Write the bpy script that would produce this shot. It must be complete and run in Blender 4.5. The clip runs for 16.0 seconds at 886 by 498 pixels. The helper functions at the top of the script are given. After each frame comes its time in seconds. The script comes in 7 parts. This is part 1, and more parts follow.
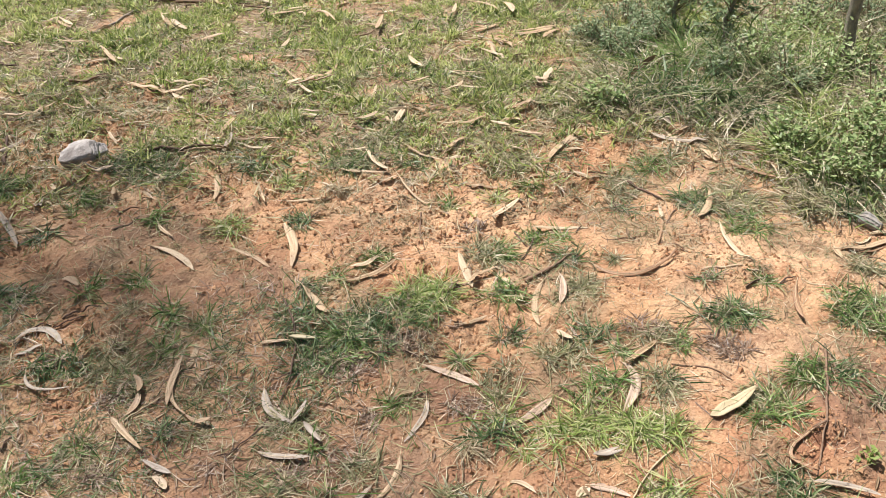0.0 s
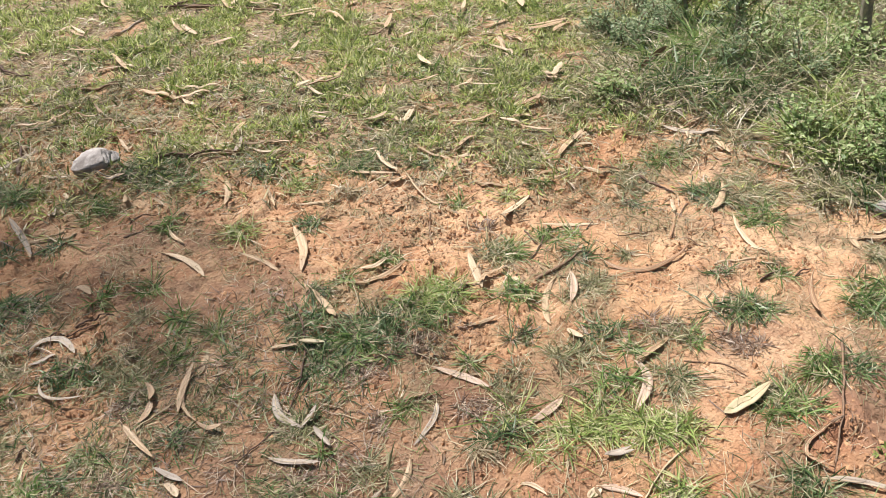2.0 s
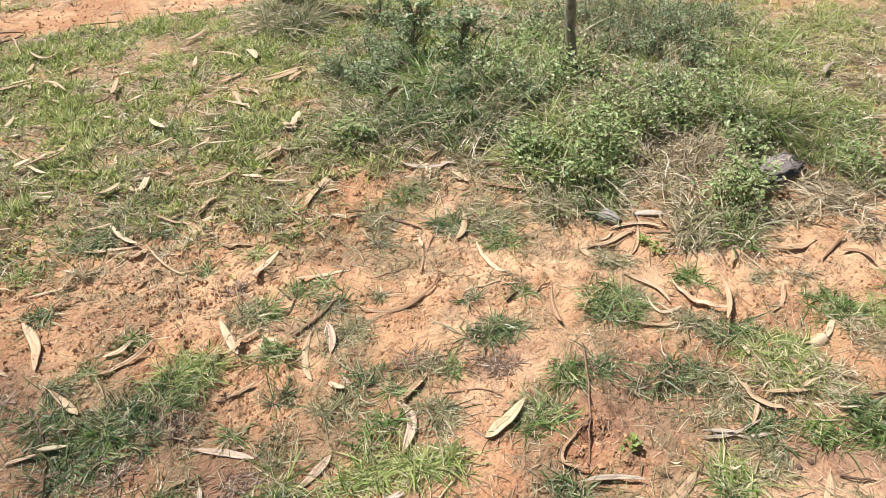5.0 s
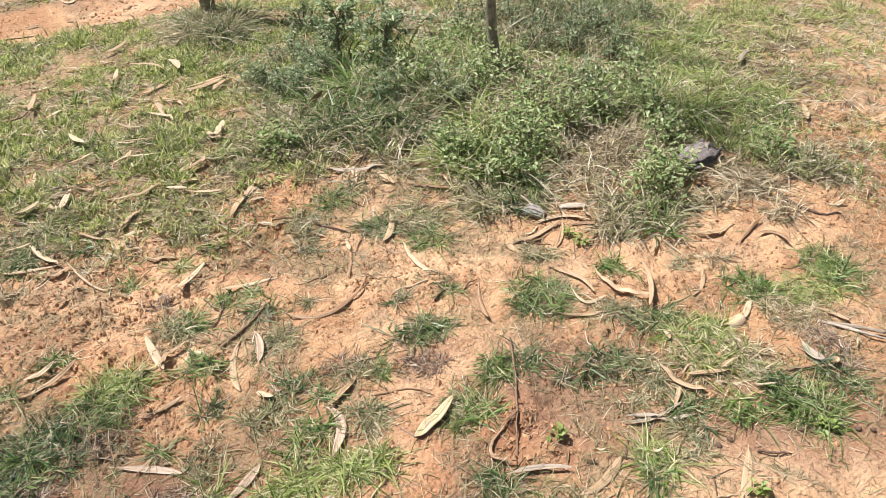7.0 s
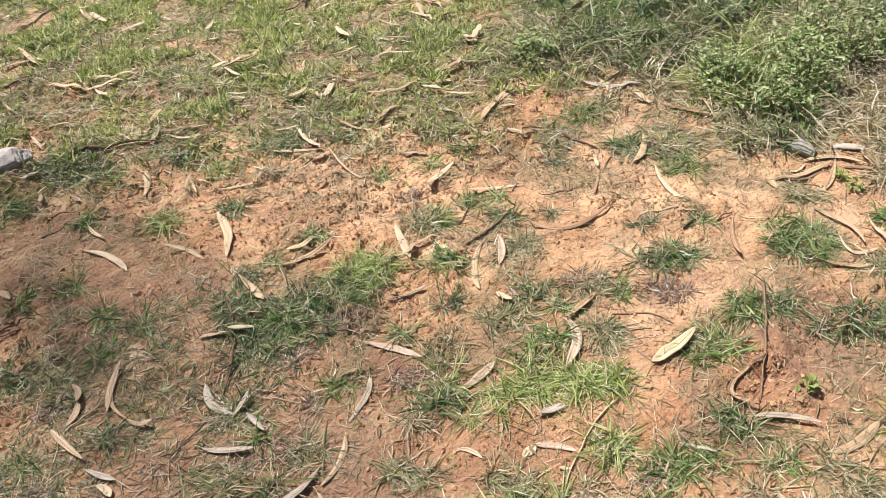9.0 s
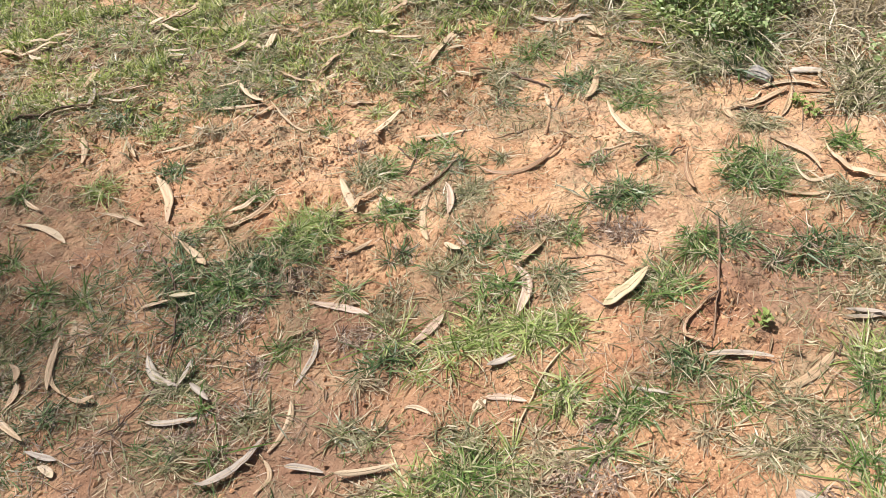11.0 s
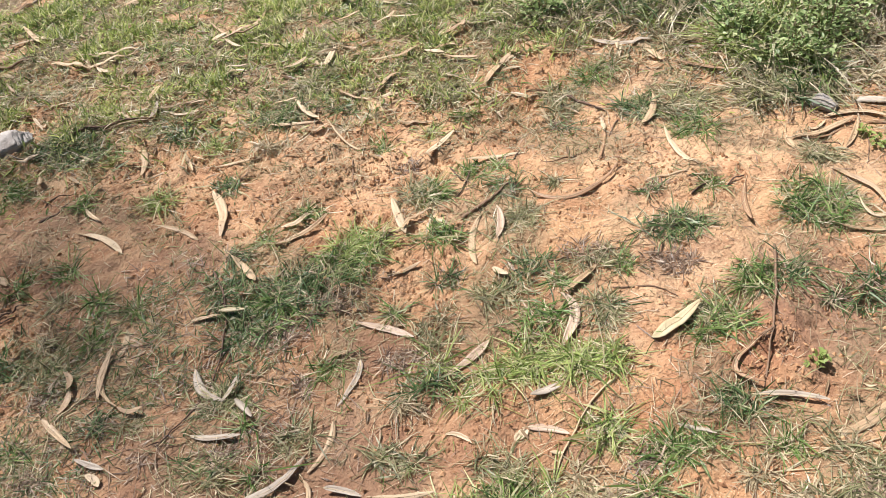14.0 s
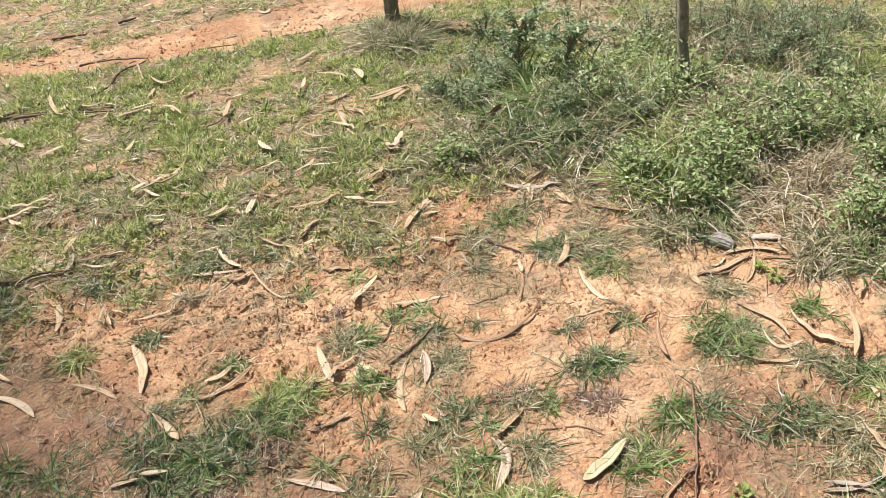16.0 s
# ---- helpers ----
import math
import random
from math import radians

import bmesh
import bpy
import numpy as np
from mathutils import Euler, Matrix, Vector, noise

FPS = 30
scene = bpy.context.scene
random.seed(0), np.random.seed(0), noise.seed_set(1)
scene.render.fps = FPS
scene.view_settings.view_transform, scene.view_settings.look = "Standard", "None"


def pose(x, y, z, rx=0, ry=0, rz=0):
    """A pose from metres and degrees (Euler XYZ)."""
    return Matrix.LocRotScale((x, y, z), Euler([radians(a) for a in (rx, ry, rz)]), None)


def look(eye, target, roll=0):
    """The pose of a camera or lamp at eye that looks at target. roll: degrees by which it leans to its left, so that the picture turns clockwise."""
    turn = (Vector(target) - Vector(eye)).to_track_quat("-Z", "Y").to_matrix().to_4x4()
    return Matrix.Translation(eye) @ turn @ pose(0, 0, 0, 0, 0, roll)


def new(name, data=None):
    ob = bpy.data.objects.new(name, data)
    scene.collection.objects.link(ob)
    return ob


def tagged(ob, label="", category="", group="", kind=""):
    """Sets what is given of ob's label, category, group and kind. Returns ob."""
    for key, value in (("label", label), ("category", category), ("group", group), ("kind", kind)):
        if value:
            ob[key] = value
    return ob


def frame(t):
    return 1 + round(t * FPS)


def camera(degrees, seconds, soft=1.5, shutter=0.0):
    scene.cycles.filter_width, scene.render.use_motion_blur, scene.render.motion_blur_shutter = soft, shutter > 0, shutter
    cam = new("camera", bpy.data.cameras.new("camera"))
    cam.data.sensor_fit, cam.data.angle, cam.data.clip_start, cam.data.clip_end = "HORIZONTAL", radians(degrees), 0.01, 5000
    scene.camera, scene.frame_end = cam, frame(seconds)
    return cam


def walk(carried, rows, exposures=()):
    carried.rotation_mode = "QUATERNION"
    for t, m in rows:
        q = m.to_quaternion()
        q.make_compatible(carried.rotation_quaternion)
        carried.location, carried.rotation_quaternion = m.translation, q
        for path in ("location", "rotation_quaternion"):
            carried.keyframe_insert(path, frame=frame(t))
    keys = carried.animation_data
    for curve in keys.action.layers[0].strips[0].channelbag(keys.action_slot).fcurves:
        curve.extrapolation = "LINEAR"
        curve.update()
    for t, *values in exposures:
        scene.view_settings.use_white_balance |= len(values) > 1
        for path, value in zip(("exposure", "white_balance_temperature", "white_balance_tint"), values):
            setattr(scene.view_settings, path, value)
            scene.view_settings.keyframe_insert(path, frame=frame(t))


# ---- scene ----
cam = camera(56.9, 16.0, soft=0.55)
PATH = [
    (0, (-0.007, -0.005, 1.428), (0.007, 1.602, 0.237), 0.8),
    (0.5, (-0.025, -0.002, 1.438), (-0.101, 1.62, 0.271), 0.2),
    (1, (-0.023, 0.0, 1.441), (-0.114, 1.624, 0.277), 0.0),
    (1.5, (0.008, 0.009, 1.437), (-0.076, 1.629, 0.267), -0.2),
    (2, (0.033, 0.013, 1.435), (-0.01, 1.611, 0.234), -1.8),
    (2.5, (0.103, 0.029, 1.423), (0.089, 1.592, 0.175), -4.4),
    (3, (0.205, 0.045, 1.393), (0.247, 1.548, 0.075), -7.3),
    (3.5, (0.238, 0.049, 1.379), (0.359, 1.505, 0.012), -8.5),
    (4, (0.267, 0.049, 1.398), (0.534, 1.529, 0.08), -5.8),
    (4.2, (0.241, 0.05, 1.421), (0.566, 1.561, 0.152), -4.2),
    (6.3, (0.137, -0.011, 1.476), (0.635, 1.591, 0.386), 1.4),
    (6.5, (0.183, -0.008, 1.477), (0.711, 1.573, 0.372), 0.5),
    (7, (0.23, -0.004, 1.471), (0.799, 1.539, 0.334), -0.9),
    (7.5, (0.21, 0.011, 1.463), (0.691, 1.566, 0.3), -1.3),
    (8, (0.167, 0.021, 1.454), (0.479, 1.607, 0.276), -1.6),
    (8.5, (0.133, 0.023, 1.44), (0.284, 1.607, 0.229), -2.5),
    (8.7, (0.114, 0.02, 1.436), (0.213, 1.592, 0.204), -2.9),
    (10.8, (0.188, 0.061, 1.392), (0.186, 1.503, 0.006), -7.4),
    (11, (0.226, 0.068, 1.391), (0.294, 1.526, 0.024), -7.4),
    (11.5, (0.316, 0.078, 1.393), (0.55, 1.511, 0.018), -7.1),
    (12, (0.326, 0.079, 1.361), (0.621, 1.457, -0.058), -6.2),
    (12.5, (0.336, 0.089, 1.358), (0.609, 1.44, -0.091), -5.7),
    (13, (0.312, 0.087, 1.36), (0.496, 1.455, -0.087), -5.8),
    (13.5, (0.278, 0.098, 1.371), (0.326, 1.522, -0.032), -7.2),
    (14, (0.245, 0.094, 1.404), (0.186, 1.584, 0.071), -8.8),
    (14.5, (0.268, 0.088, 1.417), (0.228, 1.614, 0.124), -8.7),
    (15, (0.285, 0.089, 1.421), (0.326, 1.654, 0.176), -8.4),
    (15.5, (0.286, 0.099, 1.455), (0.4, 1.716, 0.283), -7.8),
    (16, (0.225, 0.101, 1.472), (0.414, 1.752, 0.36), -5.4),
]
walk(cam, [(t, look(eye, target, roll)) for t, eye, target, roll in PATH])

# ---- light ----
SUN_TO = Vector((-0.45, 0.42, 1.10)).normalized()
world = bpy.data.worlds.new("sky")
scene.world = world
world.use_nodes = True
sky = world.node_tree.nodes.new("ShaderNodeTexSky")
sky.sky_type = "NISHITA"
sky.sun_disc = False
sky.sun_elevation = math.asin(SUN_TO.z)
sky.sun_rotation = math.atan2(SUN_TO.x, SUN_TO.y)
sky.dust_density = 2.0
background = world.node_tree.nodes["Background"]
background.inputs["Strength"].default_value = 0.036
world.node_tree.links.new(sky.outputs[0], background.inputs[0])
sun_data = bpy.data.lights.new("sun", "SUN")
sun_data.energy, sun_data.angle, sun_data.color = 5.0, radians(1.5), (1.0, 0.955, 0.95)
sun = new("sun", sun_data)
sun.matrix_world = look(SUN_TO * 20, (0, 0, 0))
scene.view_settings.exposure = 0.80

# ---- small tools ----
rng = np.random.RandomState(7)
TABLE = rng.rand(256, 256)


def lattice(x, y, size, seed=0):
    """Smooth noise from 0 to 1 with cells of that size."""
    u, v = np.asarray(x, float) / size + 17.3 * seed, np.asarray(y, float) / size + 31.7 * seed
    i, j = np.floor(u).astype(int), np.floor(v).astype(int)
    a, b = u - i, v - j
    a, b = a * a * (3 - 2 * a), b * b * (3 - 2 * b)
    pick = lambda p, q: TABLE[(p + seed * 7) % 256, q % 256]
    return (pick(i, j) * (1 - a) + pick(i + 1, j) * a) * (1 - b) + (pick(i, j + 1) * (1 - a) + pick(i + 1, j + 1) * a) * b


def ramp(v, low, high):
    s = np.clip((v - low) / (high - low), 0, 1)
    return s * s * (3 - 2 * s)


def blob(x, y, cx, cy, rx, ry):
    return np.exp(-((x - cx) / rx) ** 2 - ((y - cy) / ry) ** 2)


def track(x, y):
    """How much a spot belongs to the bare dirt track behind the lawn."""
    middle = 4.89 + 0.13 * x + 0.05 * np.sin(2.1 * x)
    half = 0.13 + 0.15 * ramp(x, -1.7, -0.5) + 0.05 * (lattice(x, y, 0.3, 5) - 0.5)
    return ramp(half - np.abs(y - middle), -0.10, 0.08)


def bare_east(x, y):
    """The worn red earth beyond the thicket on the east."""
    edge = 2.85 + 0.25 * (y - 2.2) + 0.35 * (lattice(x, y, 0.5, 8) - 0.5)
    return ramp(x - edge, -0.3, 0.35) * ramp(3.45 - y, 0, 0.5) * (0.45 + 0.55 * ramp(lattice(x, y, 0.12, 13), 0.35, 0.6))


def foot(x, y):
    """The bare strip with fallen leaves at the foot of the thicket."""
    return np.clip(1.2 * (blob(x, y, 0.95, 2.50, 0.26, 0.10) + blob(x, y, 1.53, 2.26, 0.07, 0.12) + 0.7 * blob(x, y, 0.55, 2.48, 0.20, 0.09)), 0, 1)


def lawn(x, y):
    """Share of short grass, 0 to 1."""
    edge = 2.2 + 0.10 * np.sin(1.7 * x) + 0.5 * (lattice(x, y, 0.45, 2) - 0.5)
    edge = edge + 0.30 * blob(x, y, 0.25, 2.2, 0.65, 0.35)
    back = 0.35 * ramp(y - edge, -0.25, 0.3) + 0.65 * ramp(y - edge, 0.1, 1.0)
    patchy = 0.22 + 0.78 * ramp(0.5 * lattice(x, y, 0.30, 3) + 0.5 * lattice(x, y, 0.09, 4), 0.26, 0.50)
    return back * patchy * (1 - 0.9 * foot(x, y)) * (1 - track(x, y)) * (1 - 0.75 * bare_east(x, y))


def trodden(x, y):
    """Smooth washed earth."""
    return np.clip(0.5 * blob(x, y, -0.55, 1.85, 0.5, 0.28) + blob(x, y, 1.15, 1.15, 0.22, 0.2) + 0.2 * blob(x, y, 1.1, 1.95, 0.35, 0.12) + blob(x, y, 1.15, 0.72, 0.3, 0.14), 0, 1)


def height(x, y):
    """The ground's relief in metres; the finest lumps only where the walk passes."""
    away = np.maximum(np.maximum(-2.0 - x, x - 3.0), np.maximum(0.4 - y, y - 3.2))
    near = 1 - ramp(away, 0.0, 0.8)
    z = 0.022 * (lattice(x, y, 0.55, 1) - 0.5) + near * (0.013 * (lattice(x, y, 0.17, 2) - 0.5) + 0.021 * (lattice(x, y, 0.06, 3) - 0.5))
    rough = ramp(lattice(x, y, 0.33, 6), 0.35, 0.75) * (1 - 0.85 * trodden(x, y))
    z = z + near * (0.003 + 0.024 * rough) * (lattice(x, y, 0.023, 4) - 0.5) + near * 0.010 * rough * (lattice(x, y, 0.045, 7) - 0.5)
    z = z + 0.022 * blob(x, y, 0.80, 1.24, 0.16, 0.10) + 0.05 * blob(x, y, 1.2, 2.95, 0.9, 0.5)
    return z - 0.012 * track(x, y)


def material(name, nodes_of):
    m = bpy.data.materials.new(name)
    m.use_nodes = True
    tree = m.node_tree
    tree.nodes.clear()
    out = tree.nodes.new("ShaderNodeOutputMaterial")

    def add(kind, **inputs):
        node = tree.nodes.new("ShaderNode" + kind)
        for key, value in inputs.items():
            key = key.replace("_", " ")
            if isinstance(value, bpy.types.NodeSocket):
                tree.links.new(value, node.inputs[key])
            else:
                node.inputs[key].default_value = value
        return node

    surface = nodes_of(tree, add)
    tree.links.new(surface, out.inputs["Surface"])
    return m


def colour_ramp(add, factor, *stops):
    node = add("ValToRGB", Fac=factor)
    bar = node.color_ramp.elements
    while len(bar) < len(stops):
        bar.new(0.5)
    for e, (where, c) in zip(bar, stops):
        e.position, e.color = where, (*c, 1)
    return node.outputs["Color"]


def blend(add, tree, factor, a, b, mode="MIX"):
    node = tree.nodes.new("ShaderNodeMix")
    node.data_type, node.blend_type = "RGBA", mode
    for index, value in ((0, factor), (6, a), (7, b)):
        if isinstance(value, bpy.types.NodeSocket):
            tree.links.new(value, node.inputs[index])
        else:
            node.inputs[index].default_value = value if index == 0 else (*value, 1)
    return node.outputs[2]


def noise_of(add, where, scale, detail=4, rough=0.6):
    return add("TexNoise", Vector=where, Scale=scale, Detail=detail, Roughness=rough).outputs["Fac"]


# ---- materials ----
def soil_nodes(tree, add):
    p = add("TexCoord").outputs["Object"]
    wide, mid, fine = noise_of(add, p, 1.6, 5), noise_of(add, p, 7.0, 6, 0.65), noise_of(add, p, 60.0, 5, 0.7)
    c = colour_ramp(add, wide, (0.34, (0.37, 0.195, 0.095)), (0.46, (0.51, 0.30, 0.15)), (0.60, (0.64, 0.425, 0.245)))
    c = blend(add, tree, colour_ramp(add, mid, (0.42, (0, 0, 0)), (0.64, (0.75, 0.75, 0.75))), c, (0.37, 0.165, 0.075))
    c = blend(add, tree, colour_ramp(add, noise_of(add, p, 3.1, 4), (0.54, (0, 0, 0)), (0.68, (0.65, 0.65, 0.65))), c, (0.28, 0.17, 0.105))
    c = blend(add, tree, colour_ramp(add, noise_of(add, p, 22.0, 5, 0.7), (0.34, (0.7, 0.7, 0.7)), (0.47, (0, 0, 0))), c, (0.25, 0.115, 0.055))
    c = blend(add, tree, colour_ramp(add, fine, (0.32, (0.55, 0.55, 0.55)), (0.44, (0, 0, 0))), c, (0.19, 0.085, 0.04))
    c = blend(add, tree, colour_ramp(add, noise_of(add, p, 130.0, 3, 0.6), (0.56, (0, 0, 0)), (0.70, (0.7, 0.7, 0.7))), c, (0.74, 0.52, 0.31))
    dry = add("Attribute")
    dry.attribute_name = "sand"
    c = blend(add, tree, dry.outputs["Fac"], c, blend(add, tree, 0.5, c, (0.72, 0.46, 0.262)))
    # browner soil tone, together with shade painted into the colour on the west side
    darkened = add("Attribute")
    darkened.attribute_name = "dark_soil_shade"
    c = blend(add, tree, darkened.outputs["Fac"], c, blend(add, tree, 0.7, c, (0.22, 0.12, 0.075)))
    dug = add("Attribute")
    dug.attribute_name = "dug"
    c = blend(add, tree, dug.outputs["Fac"], c, blend(add, tree, 0.6, c, (0.40, 0.17, 0.085)))
    thatch = add("Attribute")
    thatch.attribute_name = "cover"
    litter = colour_ramp(add, noise_of(add, p, 45.0, 6, 0.7), (0.3, (0.11, 0.08, 0.048)), (0.5, (0.24, 0.18, 0.105)), (0.7, (0.42, 0.33, 0.20)))
    c = blend(add, tree, thatch.outputs["Fac"], c, litter)
    crumbs = add("TexVoronoi", Vector=p, Scale=85.0).outputs["Distance"]
    bump = add("Bump", Height=crumbs, Strength=0.5, Distance=0.008)
    bump = add("Bump", Height=fine, Strength=1.0, Distance=0.016, Normal=bump.outputs[0])
    bump = add("Bump", Height=noise_of(add, p, 220.0, 3), Strength=0.5, Distance=0.002, Normal=bump.outputs[0])
    return add("BsdfPrincipled", Base_Color=c, Roughness=0.95, Normal=bump.outputs[0]).outputs[0]


SOIL = material("red_soil", soil_nodes)


def crumb_nodes(tree, add):
    r = add("NewGeometry").outputs["Random Per Island"]
    p = add("TexCoord").outputs["Object"]
    c = colour_ramp(add, r, (0.0, (0.31, 0.155, 0.075)), (0.5, (0.42, 0.23, 0.115)), (1.0, (0.50, 0.295, 0.155)))
    bump = add("Bump", Height=noise_of(add, p, 400.0), Strength=0.6, Distance=0.002)
    return add("BsdfPrincipled", Base_Color=c, Roughness=0.95, Normal=bump.outputs[0]).outputs[0]


CRUMB = material("soil_crumb", crumb_nodes)


def leafage(name, stops, through_light=0.35, rough=0.42):
    """Thin plant tissue: colour differs from piece to piece, some light comes through."""

    def wired(tree, add):
        r = add("NewGeometry").outputs["Random Per Island"]
        p = add("TexCoord").outputs["Object"]
        c = colour_ramp(add, r, (0.0, tuple(0.65 * v for v in stops[0][1])), *stops[1:])
        c = blend(add, tree, colour_ramp(add, noise_of(add, p, 30.0, 4), (0.35, (0.5, 0.5, 0.5)), (0.6, (0, 0, 0))), c, tuple(0.6 * v for v in stops[0][1]))
        main = add("BsdfPrincipled", Base_Color=c, Roughness=rough, Specular_IOR_Level=0.36)
        back = add("BsdfTranslucent", Color=c)
        mix = add("MixShader", Fac=through_light)
        tree.links.new(main.outputs[0], mix.inputs[1])
        tree.links.new(back.outputs[0], mix.inputs[2])
        return mix.outputs[0]

    return material(name, wired)


GRASS = {
    "green": leafage("fresh_grass", ((0.0, (0.062, 0.118, 0.032)), (0.34, (0.15, 0.255, 0.06)), (0.64, (0.26, 0.36, 0.11)), (0.84, (0.43, 0.45, 0.21)), (1.0, (0.66, 0.59, 0.38))), 0.42),
    "dark": leafage("dark_grass", ((0.0, (0.05, 0.09, 0.036)), (0.38, (0.115, 0.195, 0.065)), (0.66, (0.22, 0.295, 0.115)), (0.84, (0.42, 0.405, 0.23)), (1.0, (0.64, 0.55, 0.37))), 0.38),
    "grey": leafage("greyish_grass", ((0.0, (0.17, 0.175, 0.085)), (0.4, (0.33, 0.335, 0.165)), (0.7, (0.52, 0.46, 0.28)), (1.0, (0.74, 0.63, 0.45))), 0.42),
    "bright": leafage("yellow_green_grass", ((0.0, (0.19, 0.275, 0.068)), (0.4, (0.36, 0.46, 0.135)), (0.70, (0.54, 0.57, 0.235)), (1.0, (0.75, 0.68, 0.44))), 0.45),
    "straw": leafage("straw_grass", ((0.0, (0.28, 0.215, 0.12)), (0.4, (0.49, 0.395, 0.24)), (0.8, (0.68, 0.57, 0.39)), (1.0, (0.28, 0.30, 0.13))), 0.28),
    "brown": leafage("dead_grass", ((0.0, (0.15, 0.095, 0.066)), (0.5, (0.37, 0.26, 0.18)), (1.0, (0.62, 0.50, 0.36))), 0.2),
}
LAWN = leafage("lawn_grass", ((0.0, (0.16, 0.23, 0.06)), (0.32, (0.35, 0.43, 0.115)), (0.62, (0.55, 0.60, 0.20)), (0.82, (0.68, 0.66, 0.33)), (1.0, (0.78, 0.71, 0.49))), 0.5)
WISP = leafage("bleached_straw", ((0.0, (0.22, 0.17, 0.105)), (0.3, (0.44, 0.365, 0.24)), (0.7, (0.62, 0.535, 0.38)), (1.0, (0.74, 0.66, 0.50))), 0.2)
FOLIAGE = {
    "leafy": leafage("weed_leaves", ((0.0, (0.17, 0.26, 0.095)), (0.35, (0.34, 0.455, 0.18)), (0.7, (0.50, 0.60, 0.27)), (0.88, (0.62, 0.67, 0.38)), (1.0, (0.60, 0.53, 0.36))), 0.45),
    "wiry": leafage("bush_leaves", ((0.0, (0.17, 0.24, 0.12)), (0.5, (0.33, 0.42, 0.22)), (1.0, (0.55, 0.60, 0.38))), 0.42),
    "broad": leafage("young_leaves", ((0.0, (0.26, 0.36, 0.09)), (1.0, (0.46, 0.56, 0.18))), 0.4),
    "sapling": leafage("sapling_leaves", ((0.0, (0.18, 0.26, 0.13)), (0.5, (0.35, 0.45, 0.23)), (1.0, (0.57, 0.63, 0.39))), 0.42),
    "gum": leafage("gum_foliage", ((0.0, (0.05, 0.08, 0.045)), (1.0, (0.12, 0.16, 0.08))), 0.2),
}


def dry_leaf(name, low, high, spot):
    """A dry gum leaf: long grain, faint side veins, blotches and dark specks."""

    def nodes(tree, add):
        p = add("TexCoord").outputs["Object"]
        shift = add("ObjectInfo").outputs["Random"]
        along = add("Mapping", Vector=p, Scale=(18.0, 160.0, 60.0))
        moved = add("VectorMath", **{})
        moved.operation = "ADD"
        tree.links.new(along.outputs[0], moved.inputs[0])
        far = add("Math")
        far.operation = "MULTIPLY"
        tree.links.new(shift, far.inputs[0])
        far.inputs[1].default_value = 90.0
        tree.links.new(far.outputs[0], moved.inputs[1])
        grain = noise_of(add, moved.outputs[0], 1.0, 4)
        c = colour_ramp(add, grain, (0.3, low), (0.7, high))
        blotch = noise_of(add, moved.outputs[0], 0.35, 3)
        c = blend(add, tree, colour_ramp(add, blotch, (0.52, (0, 0, 0)), (0.70, (0.55, 0.55, 0.55))), c, spot)
        speck = add("TexVoronoi", Vector=p, Scale=170.0).outputs["Distance"]
        c = blend(add, tree, colour_ramp(add, speck, (0.10, (0.7, 0.7, 0.7)), (0.22, (0, 0, 0))), c, tuple(0.5 * v for v in spot))
        c = blend(add, tree, shift, c, blend(add, tree, 0.28, c, spot))
        bump = add("Bump", Height=grain, Strength=0.4, Distance=0.0015)
        main = add("BsdfPrincipled", Base_Color=c, Roughness=0.55, Normal=bump.outputs[0])
        back = add("BsdfTranslucent", Color=c)
        mix = add("MixShader", Fac=0.12)
        tree.links.new(main.outputs[0], mix.inputs[1])
        tree.links.new(back.outputs[0], mix.inputs[2])
        return mix.outputs[0]

    return material(name, nodes)


LEAF = {
    "pale": dry_leaf("dry_leaf_cream", (0.50, 0.385, 0.24), (0.66, 0.53, 0.36), (0.34, 0.22, 0.125)),
    "tan": dry_leaf("dry_leaf_tan", (0.40, 0.275, 0.16), (0.60, 0.445, 0.275), (0.25, 0.145, 0.075)),
    "brown": dry_leaf("dry_leaf_brown", (0.28, 0.155, 0.082), (0.45, 0.28, 0.155), (0.15, 0.08, 0.045)),
    "grey": dry_leaf("dry_leaf_grey", (0.34, 0.28, 0.215), (0.50, 0.43, 0.34), (0.19, 0.14, 0.10)),
    "pink": dry_leaf("dry_leaf_pinkish", (0.43, 0.305, 0.21), (0.61, 0.475, 0.36), (0.30, 0.195, 0.13)),
    "yellow": dry_leaf("dry_leaf_yellow", (0.46, 0.375, 0.215), (0.60, 0.50, 0.315), (0.37, 0.30, 0.17)),
}
RIB = dry_leaf("leaf_midrib", (0.50, 0.38, 0.22), (0.66, 0.53, 0.34), (0.32, 0.21, 0.12))


def bark_like(name, low, high, scale=(60.0, 60.0, 12.0), deep=0.003):
    def nodes(tree, add):
        p = add("TexCoord").outputs["Object"]
        grain = noise_of(add, add("Mapping", Vector=p, Scale=scale).outputs[0], 1.0, 6, 0.65)
        c = colour_ramp(add, grain, (0.3, low), (0.7, high))
        c = blend(add, tree, colour_ramp(add, noise_of(add, p, 18.0, 3), (0.5, (0, 0, 0)), (0.7, (0.5, 0.5, 0.5))), c, tuple(0.5 * v for v in low))
        bump = add("Bump", Height=grain, Strength=0.7, Distance=deep)
        return add("BsdfPrincipled", Base_Color=c, Roughness=0.85, Normal=bump.outputs[0]).outputs[0]

    return material(name, nodes)


